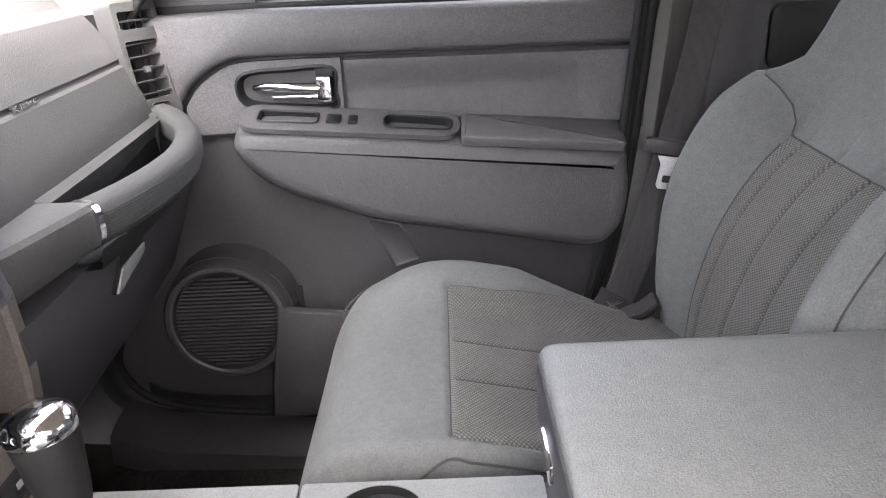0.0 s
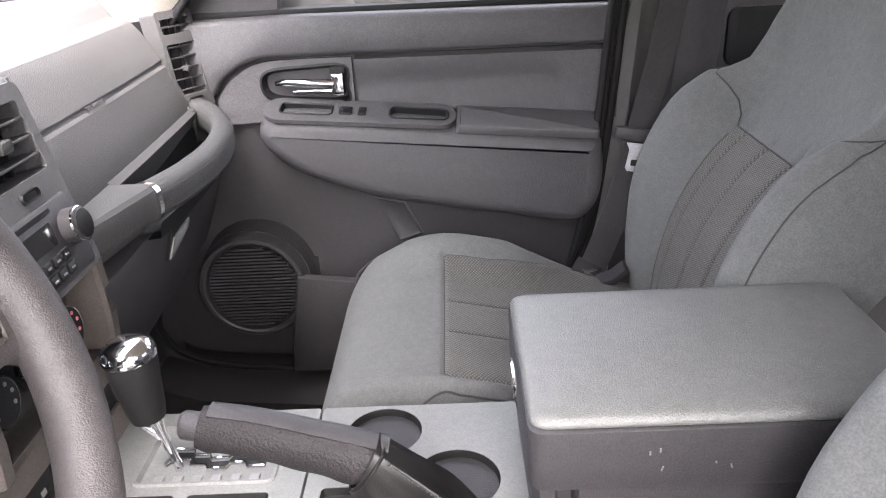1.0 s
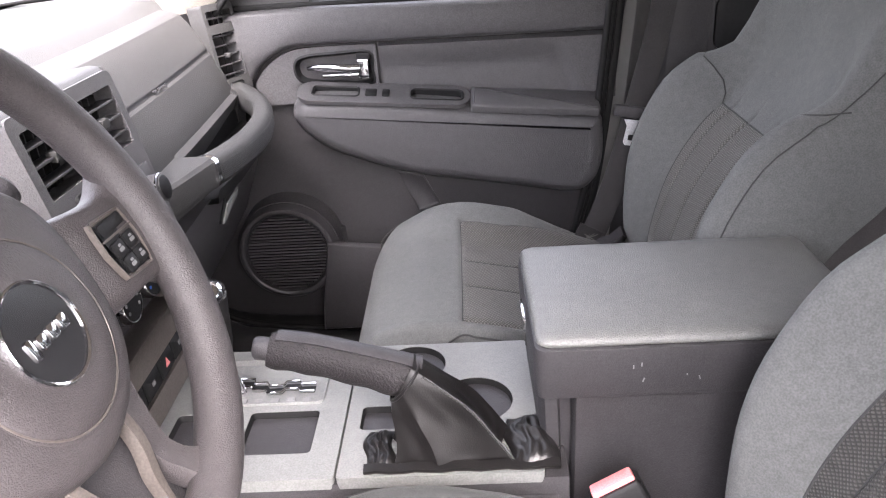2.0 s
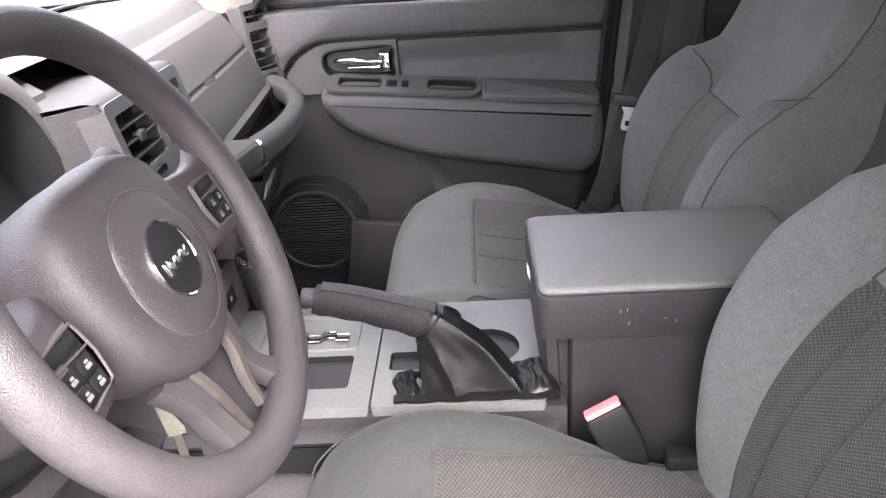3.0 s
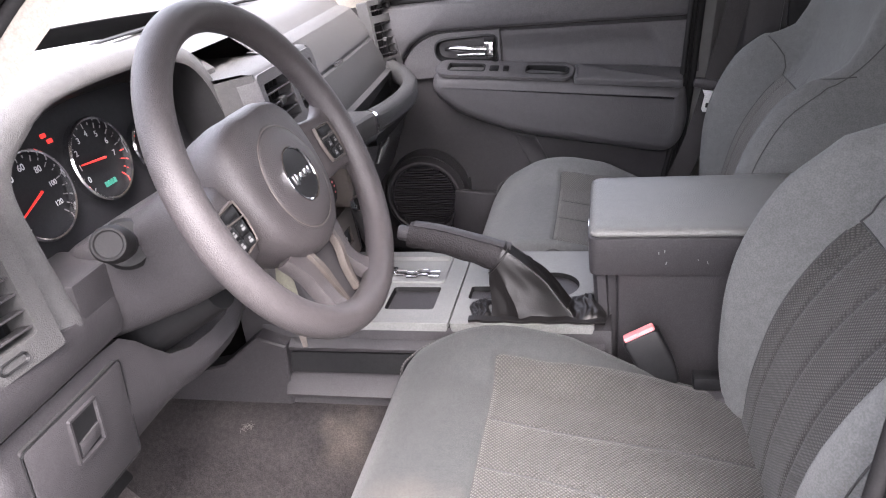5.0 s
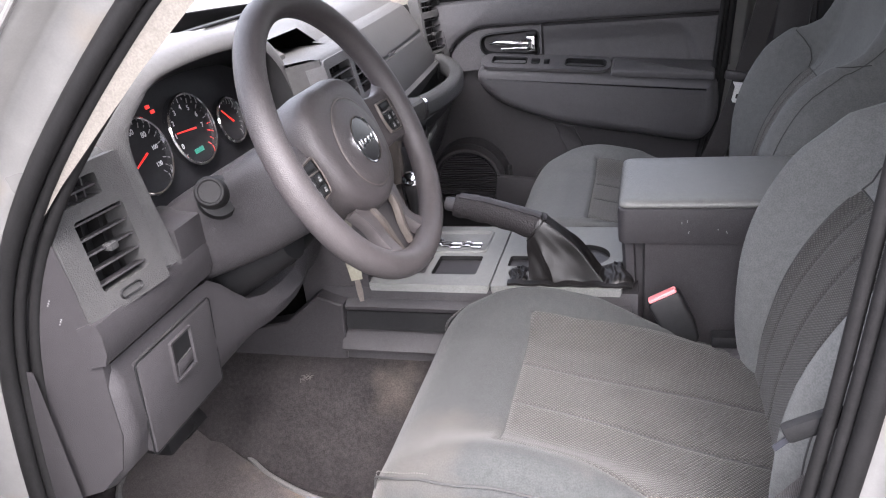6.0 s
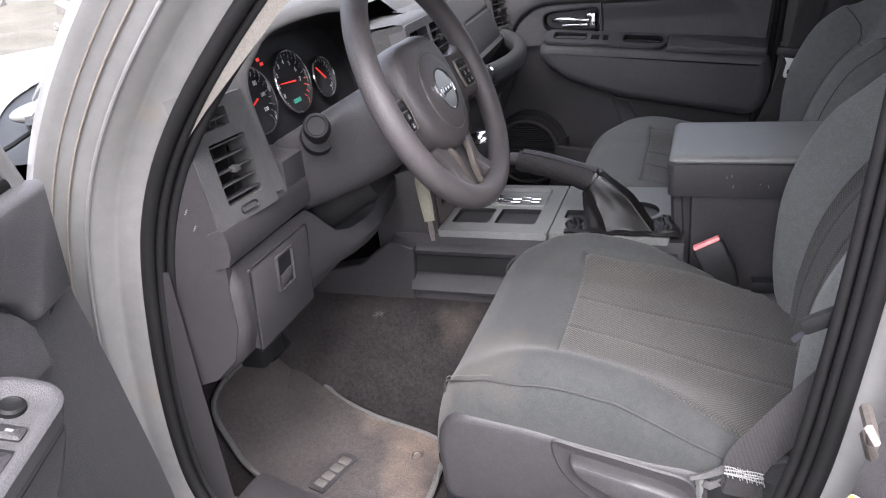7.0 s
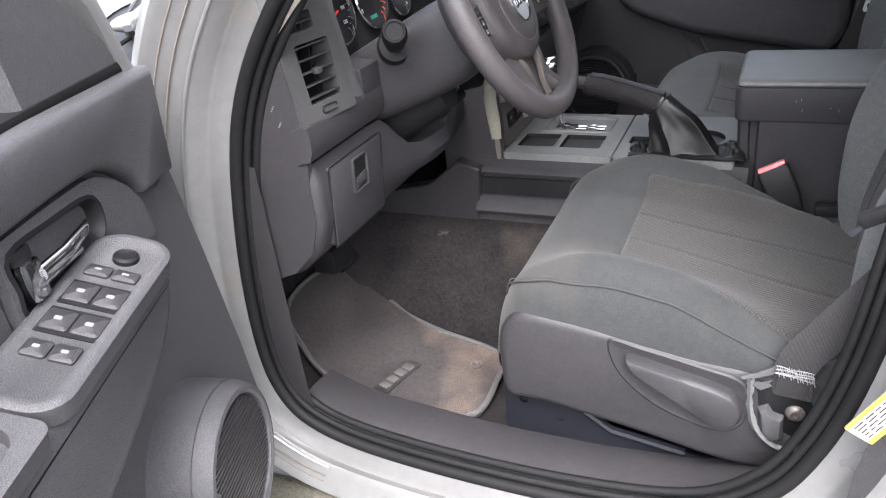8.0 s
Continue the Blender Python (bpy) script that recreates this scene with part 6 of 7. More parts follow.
pillow(bm, disc(*hubc, 0.0292, 40), [(0, 0.023), (0, 0.0252)], Fh)
part("emblem", bm, M_GLOSS, pad, "dark round emblem")
for a, b, w, h in ((-0.0160, -0.002, 0.0055, 0.013), (-0.0062, -0.002, 0.0080, 0.0085), (0.0048, -0.002, 0.0080, 0.0085), (0.0158, -0.002, 0.0080, 0.0085)):
    bm = bmesh.new()
    pillow(bm, rounded(hubc[0] + a - w / 2, hubc[0] + a + w / 2, hubc[1] + b - h / 2, hubc[1] + b + h / 2, 0.0022), [(0, 0.0245), (0, 0.0264), (0.0008, 0.0270)], Fh)
    part("emblem_bar", bm, M_CHROME, pad)
for s in (-1, 1):
    # side spoke flowing from the hub's flank into the rim
    bm = bmesh.new()
    rows = []
    for u, top, bot, d0, d1 in ((0.070, 0.040, -0.050, -0.050, -0.016), (0.088, 0.037, -0.048, -0.040, -0.010), (0.108, 0.033, -0.046, -0.026, 0.004), (0.135, 0.028, -0.045, -0.012, 0.0115), (0.155, 0.030, -0.048, -0.008, 0.012), (0.170, 0.045, -0.064, -0.002, 0.014)):
        m, h = (top + bot) / 2, (top - bot) / 2
        rows.append([Fh(s * u, m + h * c, d0 + (d1 - d0) * q) for c, q in ((0.96, 0.0), (1, 0.35), (0.97, 0.7), (0.88, 0.92), (0.6, 1.0), (0, 1.04), (-0.6, 1.0), (-0.88, 0.92), (-0.97, 0.7), (-1, 0.35), (-0.96, 0.0))])
    dense = [[tuple(p) for p in spl([r[k] for r in rows], 20)] for k in range(11)]
    loft(bm, [[dense[k][j] for k in range(11)] for j in range(20)])
    spoke = part("spoke", bm, M_WHEEL, e, "leather-grained spoke", 60)
    c = s * 0.134
    plate = [(c - s * 0.022, 0.016), (c + s * 0.020, 0.013), (c + s * 0.023, -0.012), (c + s * 0.016, -0.034), (c - s * 0.021, -0.029), (c - s * 0.025, -0.008)]
    plate = [tuple(p) for p in spl([q for a, b in zip(plate, plate[1:] + plate[:1]) for q in ((0.88 * a[0] + 0.12 * b[0], 0.88 * a[1] + 0.12 * b[1]), (0.12 * a[0] + 0.88 * b[0], 0.12 * a[1] + 0.88 * b[1]))], 48, True)]
    bm = bmesh.new()
    loft(bm, [[Fh(u, v, d) for u, v in inset(plate, i)] for i, d in ((-0.0008, 0.0095), (0.0, 0.0130), (0.0010, 0.0136), (0.0024, 0.0128), (0.0028, 0.0100))], True, (False, False))
    part("button_frame", bm, M_SATIN, spoke, "worn bronze-tinted button surround")
    bm = bmesh.new()
    pillow(bm, inset(plate, 0.0022), [(0, 0.008), (0, 0.0118), (0.002, 0.0124)], Fh)
    part("button_plate", bm, M_BLACK, spoke)
    bm = bmesh.new()
    strap(bm, [Fh(c - 0.021, 0.0005, 0.0130), Fh(c + 0.021, -0.0015, 0.0130)], Fh(0, 1, 0) - Fh(0, 0, 0), 0.0016, 0.0012)
    part("button_divider", bm, M_SATIN, spoke)
    bm = bmesh.new()
    pillow(bm, rounded(c - 0.0165, c + 0.0165, 0.0022, 0.0115, 0.003), [(0, 0.012), (0, 0.0132), (0.0015, 0.0140)], Fh)
    part("button", bm, M_BLACK, spoke)
    for bu, bv in ((-0.0165, -0.0155), (0.0012, -0.0155), (-0.0150, -0.0285), (0.0010, -0.0285)):
        bm = bmesh.new()
        pillow(bm, rounded(c + bu, c + bu + 0.0150, bv, bv + 0.0118, 0.0025), [(0, 0.0115), (0, 0.0136), (0.0015, 0.0144)], Fh)
        btn = part("button", bm, M_BLACK, spoke)
        bm = bmesh.new()
        pillow(bm, rounded(c + bu + 0.0045, c + bu + 0.0105, bv + 0.0035, bv + 0.0062, 0.0006), [(0, 0.014), (0, 0.0148)], Fh)
        pillow(bm, rounded(c + bu + 0.0060, c + bu + 0.0095, bv + 0.0070, bv + 0.0088, 0.0005), [(0, 0.014), (0, 0.0148)], Fh)
        part("mark", bm, M_PALE, btn)
    # lower spoke: leather-grained outer leg and satin ridge
    bm = bmesh.new()
    leg = spl([Fh(s * 0.050, -0.070, -0.012), Fh(s * 0.046, -0.095, -0.008), Fh(s * 0.043, -0.125, -0.006), Fh(s * 0.050, -0.150, 0.004), Fh(s * 0.062, -0.163, 0.012)], 20)
    strap(bm, leg, (0, 1, 0), [at1([(0, 0.040), (6, 0.022), (12, 0.020), (16, 0.030), (19, 0.050)], i) for i in range(20)], 0.017)
    part("lower_spoke", bm, M_WHEEL, e, "lower spoke", 60)
    bm = bmesh.new()
    run = spl([Fh(s * 0.034, -0.082, -0.002), Fh(s * 0.029, -0.105, 0.001), Fh(s * 0.022, -0.130, -0.002), Fh(s * 0.017, -0.158, -0.002)], 14)
    strap(bm, run, (0, 1, 0), [0.009] * 9 + [0.008, 0.007, 0.006, 0.005, 0.004], 0.009)
    part("spoke_strip", bm, M_SATIN, e, "satin grey ridge", 30)
bm = bmesh.new()
low = [(-0.052, -0.066), (0.052, -0.066), (0.046, -0.10), (0.044, -0.13), (0.056, -0.162), (0.0, -0.172), (-0.056, -0.162), (-0.044, -0.13), (-0.046, -0.10)]
pillow(bm, low[::-1], [(0, -0.026), (0, -0.012), (0.003, -0.008)], Fh)
part("lower_plate", bm, M_DARK, e, "dark plate between the lower spokes")

# ---- steering column ----
e = thing("steering_column", "dark plastic steering column shroud with stalks", "steering column", (-0.35, -0.38, 1.08))
bm = bmesh.new()
rows = []
for x, zt, zb, w in ((-0.215, 1.165, 1.08, 0.045), (-0.25, 1.175, 1.045, 0.066), (-0.30, 1.165, 1.02, 0.076), (-0.37, 1.13, 0.993, 0.080), (-0.44, 1.095, 0.968, 0.082)):
    m, h = (zt + zb) / 2, (zt - zb) / 2
    rows.append([(x, -0.38 + w * math.copysign(abs(math.cos(a)) ** 0.45, math.cos(a)), m + h * math.copysign(abs(math.sin(a)) ** 0.6, math.sin(a))) for a in np.linspace(0, 2 * math.pi, 36, endpoint=False)])
loft(bm, rows)
part("shroud", bm, M_DARK, e, "two-part dark shroud", 50)
bm = bmesh.new()
tube(bm, [(-0.30, -0.375, 1.02), (-0.36, -0.375, 1.0), (-0.44, -0.37, 0.955)], [0.03, 0.045, 0.05], 14)
part("lower_shaft", bm, M_BLACK, e)
bm = bmesh.new()
tube(bm, [(-0.345, -0.40, 0.985), (-0.325, -0.36, 0.982), (-0.31, -0.30, 0.992)], [0.010, 0.014, 0.010], 10)
part("tilt_lever", bm, M_BLACK, e, "black tilt lever")
S0 = Vector((-0.345, -0.453, 1.112))
S1 = Vector((-0.285, -0.56, 1.162))
ax = (S1 - S0).normalized()
bm = bmesh.new()
turned(bm, S0 - ax * 0.01, ax, [(0.028, 0), (0.028, 0.012), (0.024, 0.018), (0.012, 0.02)], 24)
part("stalk_collar", bm, M_BLACK, e)
bm = bmesh.new()
turned(bm, S0, ax, [(0.011, 0), (0.011, 0.035), (0.016, 0.037), (0.016, 0.050), (0.0135, 0.052), (0.0135, 0.056), (0.0175, 0.058), (0.0175, 0.066), (0.014, 0.068), (0.014, 0.072)], 28)
stalk = part("stalk", bm, M_BLACK, e, "black ringed turn signal stalk")
bm = bmesh.new()
turned(bm, S0, ax, [(0.0145, 0.071), (0.0185, 0.073), (0.0190, 0.085), (0.0180, 0.106), (0.0155, 0.112), (0.0135, 0.1125), (0.012, 0.111), (0, 0.1115)], 28)
part("stalk_knob", bm, M_RUBBER, stalk, "black end knob")
bm = bmesh.new()
turned(bm, (-0.31, -0.31, 1.13), (0.2, 1, 0.45), [(0.010, 0), (0.010, 0.06), (0.013, 0.065), (0.013, 0.085), (0.016, 0.09), (0.016, 0.125), (0.010, 0.13), (0, 0.131)], 24)
part("wiper_stalk", bm, M_DARK, e, "wiper stalk")
bm = bmesh.new()
turned(bm, (-0.30, -0.305, 1.02), (0.5, 1, -0.1), [(0.02, 0), (0.02, 0.03), (0.014, 0.034), (0, 0.034)], 20)
part("ignition", bm, M_BLACK, e)

e = thing("car_key", "car key with a pale hanging tag in the ignition", "key", (-0.265, -0.262, 1.02))
bm = bmesh.new()
box(bm, (-0.266, -0.262, 1.03), (0.018, 0.012, 0.05), 0.004)
part("fob", bm, M_BLACK, e)
bm = bmesh.new()
strap(bm, [(-0.268, -0.262, 1.01), (-0.272, -0.262, 0.97), (-0.268, -0.261, 0.93), (-0.266, -0.259, 0.895)], (1, 0.3, 0), [0.020, 0.022, 0.022, 0.018], 0.0022)
part("tag", bm, M_TAG, e, "long pale tag")
bm = bmesh.new()
strap(bm, [(-0.266, -0.259, 0.897), (-0.265, -0.258, 0.875), (-0.264, -0.258, 0.856)], (1, 0.3, 0), [0.008, 0.010, 0.007], 0.002)
part("blade", bm, M_SATIN, e, "small key on the ring")

# ---- seat belts ----
e = thing("passenger_seat_belt", "dark grey seat belt hanging with a metal tongue", "seat belt", (0.40, 0.66, 1.2))
bm = bmesh.new()
pth = spl([(0.48, 0.69, 1.52), (0.445, 0.675, 1.25), (0.424, 0.662, 1.12), (0.378, 0.632, 0.95), (0.348, 0.605, 0.86), (0.308, 0.575, 0.775), (0.294, 0.568, 0.752)], 40)
strap(bm, pth, (1, 0.15, -0.2), 0.048, 0.0022)
ob = part("webbing", bm, M_BELT, e, "dark woven webbing")
uv_from(ob, lambda c: (c.x, c.z))
bm = bmesh.new()
strap(bm, [(0.300, 0.573, 0.776), (0.292, 0.569, 0.762), (0.286, 0.566, 0.748)], (1, 0.15, -0.2), 0.050, 0.004)
part("fold", bm, M_BELT, e)
bm = bmesh.new()
for i in range(7):
    a = Vector((0.272 + 0.0065 * i, 0.570, 0.775 - 0.002 * i))
    b = Vector((0.262 + 0.0065 * (7 - i), 0.562, 0.752))
    tube(bm, [a, b], 0.0009, 5)
tagged(part("stitching", bm, M_STITCH, e, "pale zigzag stitching"), kind="stuff")
bm = bmesh.new()
box(bm, (0.384, 0.627, 0.980), (0.085, 0.018, 0.022), 0.007, Matrix.Rotation(radians(10), 3, "Y"))
part("belt_stop", bm, M_DARK, e, "dark plastic tongue bar")
tf = frame_of((0.378, 0.612, 0.970), (1, 0, -0.15), (-0.12, -0.1, -1))
bm = bmesh.new()
holed(bm, [(-0.018, 0.0), (0.018, 0.0), (0.0115, 0.012), (0.0125, 0.024), (0.0135, 0.042), (0.010, 0.047), (-0.010, 0.047), (-0.0135, 0.042), (-0.0125, 0.024), (-0.0115, 0.012)], [rounded(-0.0065, 0.0065, 0.027, 0.038, 0.002)], tf, 0.0015, -0.0015)
part("tongue", bm, M_TONGUE, e, "polished steel tongue")
bm = bmesh.new()
strap(bm, [(0.286, 0.566, 0.75), (0.30, 0.56, 0.742), (0.335, 0.555, 0.755), (0.355, 0.55, 0.775)], (0, 1, 0.2), 0.03, 0.012)
part("anchor", bm, M_DARK, e, "dark plastic lower anchor")

e = thing("driver_seat_belt", "dark seat belt running down to the seat side", "seat belt", (0.40, -0.66, 1.2))
bm = bmesh.new()
pth = spl([(0.45, -0.695, 1.5), (0.425, -0.69, 1.2), (0.385, -0.675, 1.0), (0.33, -0.645, 0.89), (0.287, -0.628, 0.81), (0.254, -0.617, 0.745), (0.252, -0.614, 0.69)], 36)
strap(bm, pth, (1, -0.15, -0.35), 0.048, 0.0022)
ob = part("webbing", bm, M_BELT, e, "dark woven webbing")
uv_from(ob, lambda c: (c.x, c.z))
bm = bmesh.new()
random.seed(31)
for i in range(16):
    x, z = 0.231 + 0.0028 * i, 0.742 - 0.0006 * i
    tube(bm, [(x, -0.6215, z + random.uniform(0, 0.004)), (x + 0.004, -0.6225, z - 0.014 + random.uniform(-0.003, 0.003))], 0.0007, 5)
for k in range(4):
    tube(bm, [(0.230 + 0.009 * j, -0.6225, 0.741 - 0.004 * k - 0.001 * j + random.uniform(-0.0015, 0.0015)) for j in range(6)], 0.0007, 5)
tagged(part("stitching", bm, M_PALE, e, "frayed pale stitching"), kind="stuff")
bm = bmesh.new()
box(bm, (0.315, -0.664, 0.985), (0.018, 0.012, 0.055), 0.005, Matrix.Rotation(radians(60), 3, "Y"))
part("belt_stop", bm, M_BLACK, e)
bm = bmesh.new()
strap(bm, [(0.30, -0.664, 0.972), (0.285, -0.664, 0.955)], (0, 0.3, 1), 0.006, 0.003)
part("tongue", bm, M_STEEL, e)

# buckle of the driver's belt
e = thing("belt_buckle", "black seat belt buckle with a red button", "buckle", (0.235, -0.156, 0.76))
bx = Vector((0.198, -0.150, 0.822))
dn = (Vector((0.243, -0.162, 0.735)) - bx).normalized()
wide = (Vector((0.86, 0.10, 0.46)) - dn * dn.dot(Vector((0.86, 0.10, 0.46)))).normalized()
rot = Matrix((wide, (-dn).cross(wide), -dn)).transposed()
bm = bmesh.new()
loft(bm, [[bx + dn * d + wide * (a * k) + (-dn).cross(wide) * (b * k) for a, b in rounded(-w, w, -h, h, 0.006)] for d, w, h, k in ((0.002, 0.026, 0.013, 0.92), (0.006, 0.027, 0.014, 1), (0.055, 0.026, 0.014, 1), (0.082, 0.021, 0.012, 1), (0.090, 0.018, 0.010, 0.9))])
part("body", bm, M_BLACK, e, "black plastic body")
bm = bmesh.new()
box(bm, bx + dn * 0.001, (0.046, 0.017, 0.010), 0.003, rot)
part("button", bm, M_RED, e, "pale red release button")
bm = bmesh.new()
box(bm, bx + dn * 0.115, (0.026, 0.010, 0.07), 0.003, rot)
part("stalk", bm, M_BLACK, e)
e = thing("recliner_cover", "dark plastic hinge cover between seat and console", "cover", (0.30, -0.165, 0.72))
bm = bmesh.new()
box(bm, (0.31, -0.172, 0.715), (0.10, 0.045, 0.06), 0.012, Matrix.Rotation(radians(-18), 3, "Y"))
part("cover", bm, M_DARK, e)
bm = bmesh.new()
box(bm, (0.295, -0.165, 0.755), (0.045, 0.025, 0.02), 0.004)
part("clip", bm, M_BLACK, e)

# belt anchor in the seat's side
e = thing("belt_anchor", "bolted seat belt anchor in a broken plastic cover", "anchor", (0.255, -0.60, 0.66))
af = lambda u, v, d: Vector((u, -0.597 - d, v))
mouth = [tuple(p) for p in spl([(0.203, 0.704), (0.232, 0.708), (0.270, 0.716), (0.276, 0.690), (0.284, 0.655), (0.282, 0.628), (0.258, 0.609), (0.234, 0.611), (0.217, 0.626), (0.206, 0.660)], 48, True)]
bm = bmesh.new()
pillow(bm, mouth, [(0, -0.004), (0, 0.012), (0.003, 0.014)], af)
part("recess", bm, M_BLACK, e, "black opening")
bm = bmesh.new()
edge = [tuple(p) for p in spl([(0.201, 0.712), (0.202, 0.690), (0.203, 0.665), (0.212, 0.632), (0.232, 0.609), (0.257, 0.604), (0.286, 0.622)], 34)]
random.seed(17)
rows = []
for i, (u, v) in enumerate(edge):
    k = random.uniform(0.75, 1.3)
    rows.append([af(u - 0.0035 * k, v - 0.001, 0.020), af(u + 0.0010, v + 0.001, 0.0255 + 0.001 * k), af(u + 0.0045 * k, v + 0.002, 0.019), af(u + 0.001, v, 0.010)])
loft(bm, rows)
part("rim", bm, M_GREY2, e, "chipped pale edge", 20)
bm = bmesh.new()
turned(bm, af(0.259, 0.662, 0.010), (0, -1, 0.1), [(0.0125, 0), (0.0125, 0.004), (0.0115, 0.007), (0.008, 0.010), (0.0045, 0.0105), (0.0038, 0.007), (0, 0.007)], 24)
part("bolt", bm, M_SATIN, e, "steel bolt head")
bm = bmesh.new()
pillow(bm, [(0.213, 0.664), (0.226, 0.672), (0.233, 0.660), (0.247, 0.656), (0.248, 0.620), (0.232, 0.612), (0.218, 0.628)], [(0, 0.004), (0.001, 0.020), (0.005, 0.026), (0.009, 0.027)], af)
part("bracket", bm, M_DOOR, e, "bent grey bracket")
bm = bmesh.new()
strap(bm, [af(0.190, 0.716, 0.026), af(0.208, 0.722, 0.024), af(0.226, 0.728, 0.018), af(0.240, 0.734, 0.008)], (0, 0.3, 1), [0.005, 0.008, 0.010, 0.008], 0.004)
strap(bm, [af(0.206, 0.706, 0.020), af(0.214, 0.700, 0.017), af(0.226, 0.704, 0.012), af(0.235, 0.712, 0.008)], (0, 0.3, 1), [0.008, 0.012, 0.010, 0.006], 0.003)
part("shard", bm, M_DOOR, e, "cracked plastic strip")
bm = bmesh.new()
pillow(bm, [(0.272, 0.734), (0.303, 0.746), (0.299, 0.706), (0.274, 0.702)], [(0, -0.004), (0, 0.004), (0.002, 0.006)], af)
part("side_flap", bm, M_DOOR, e, "pale torn flap of the cover")
bm = bmesh.new()
strap(bm, [af(0.254, 0.726, 0.020), af(0.252, 0.705, 0.022), af(0.250, 0.688, 0.014)], (1, 0, -0.1), 0.040, 0.004)
part("sewn_end", bm, M_BELT, e, "sewn end of the webbing")

# ---- floor mat and pedals ----
def floor_z(x, y):
    return float(np.interp(x, [p[0] for p in FLOOR], [p[1] for p in FLOOR])) + 0.006 * math.sin(9 * y + 5 * x)


FLOOR = [(-1.02, 0.92), (-0.86, 0.72), (-0.70, 0.55), (-0.60, 0.49), (-0.50, 0.47), (0.0, 0.46), (1.5, 0.50)]
e = thing("floor_mat", "worn dark carpet floor mat with stitched edging, dusty", "floor mat", (-0.45, -0.42, 0.47))
mo = [tuple(p) for p in spl([(-0.70, -0.27), (-0.655, -0.222), (-0.60, -0.228), (-0.50, -0.285), (-0.40, -0.325), (-0.28, -0.355), (-0.236, -0.385), (-0.232, -0.43), (-0.245, -0.545), (-0.40, -0.550), (-0.52, -0.535),
                               (-0.62, -0.49), (-0.70, -0.42)], 90, True)]
bm = bmesh.new()
cen = np.mean(np.array(mo), axis=0)
rings = []
for q in (1.0, 0.97, 0.85, 0.7, 0.5, 0.3, 0.1):
    rings.append([(cen[0] + (u - cen[0]) * q, cen[1] + (v - cen[1]) * q) for u, v in mo])
loft(bm, [[(u, v, floor_z(u, v) + 0.008) for u, v in rings[0]]] + [[(u, v, floor_z(u, v) + 0.022 + 0.002 * math.sin(25 * u) * math.sin(22 * v)) for u, v in r] for r in rings])
part("carpet", bm, M_MAT, e, "faded dusty pile", 60)
bm = bmesh.new()
tube(bm, [(u, v, floor_z(u, v) + 0.021) for u, v in mo], 0.0055, 8, True)
part("binding", bm, M_MATEDGE, e, "stitched edge binding")
lg = frame_of((-0.420, -0.484, floor_z(-0.420, -0.484) + 0.0225), (0.27, 0.96, 0), (-0.96, 0.27, 0))
bm = bmesh.new()
pillow(bm, rounded(-0.05, 0.05, -0.018, 0.018, 0.003), [(0, -0.004), (0, 0.003)], lg)
part("badge", bm, M_DARK, e, "sewn dark badge")
for a, w in ((-0.034, 0.016), (-0.014, 0.018), (0.009, 0.018), (0.031, 0.018)):
    bm = bmesh.new()
    pillow(bm, rounded(a - w / 2, a + w / 2, -0.011, 0.011, 0.004), [(0, 0.002), (0, 0.005), (0.002, 0.006)], lg)
    part("badge_bar", bm, M_BADGE, e, "faded embroidered bar")
bm = bmesh.new()
turned(bm, (-0.284, -0.414, floor_z(-0.284, -0.414) + 0.020), (0, 0, 1), [(0.012, 0), (0.012, 0.004), (0.008, 0.005), (0.006, 0.001), (0, 0.001)], 20)
part("eyelet", bm, M_SATIN, e, "metal eyelet")
for nm, y, z, w in (("brake_pedal", -0.345, 0.665, 0.06),):
    e = thing(nm, "black rubber pedal on a steel arm", "pedal", (-0.59, y, z))
    bm = bmesh.new()
    box(bm, (-0.59, y, z), (0.02, w, 0.06), 0.006, Matrix.Rotation(radians(-35), 3, "Y"))
    part("pad", bm, M_RUBBER, e)
    bm = bmesh.new()
    tube(bm, [(-0.60, y, z), (-0.64, y, z + 0.10), (-0.66, y, z + 0.22)], 0.009, 8)
    part("arm", bm, M_STEEL, e)
e = thing("hood_release", "black plastic release handle under the dash", "handle", (-0.52, -0.46, 0.75))
bm = bmesh.new()
box(bm, (-0.545, -0.44, 0.72), (0.05, 0.07, 0.05), 0.008)
part("bracket", bm, M_BLACK, e)
bm = bmesh.new()
box(bm, (-0.56, -0.41, 0.70), (0.02, 0.025, 0.06), 0.004)
part("grip", bm, M_SATIN, e)

# ---- pillars, windscreen, outside ----
e = thing("pillar_1", "beige cloth-covered windscreen pillar trim", "pillar", (-0.45, -0.65, 1.2), kind="structure")
for sgn in (-1, 1):
    bm = bmesh.new()
    rows = []
    for x, z in ((-0.50, 1.14), (-0.44, 1.19), (-0.377, 1.25), (-0.26, 1.35), (-0.12, 1.46), (0.0, 1.55)):
        x -= 0.010
        rows.append([(x + 0.035, sgn * 0.684, z - 0.035), (x + 0.025, sgn * 0.674, z - 0.022), (x - 0.005, sgn * 0.664, z + 0.000), (x - 0.035, sgn * 0.668, z + 0.02), (x - 0.06, sgn * 0.70, z + 0.04)])
    loft(bm, rows)
    part("pillar_trim", bm, M_BEIGE, e)
bm = bmesh.new()
rows = [[(x, y * w, z - 0.03 * (y / 0.66) ** 2) for y in np.linspace(-0.66, 0.66, 15)] for x, z, w in ((-1.06, 1.20, 1.0), (-0.80, 1.36, 0.98), (-0.55, 1.49, 0.95), (-0.30, 1.59, 0.92))]
rows = [[(x + 0.42 * (y / 0.66) ** 2, y, z) for x, y, z in r] for r in rows]
loft(bm, rows, False)
ob = tagged(part("window_1", bm, M_GLASS), "clear curved windscreen", "windscreen", kind="structure")
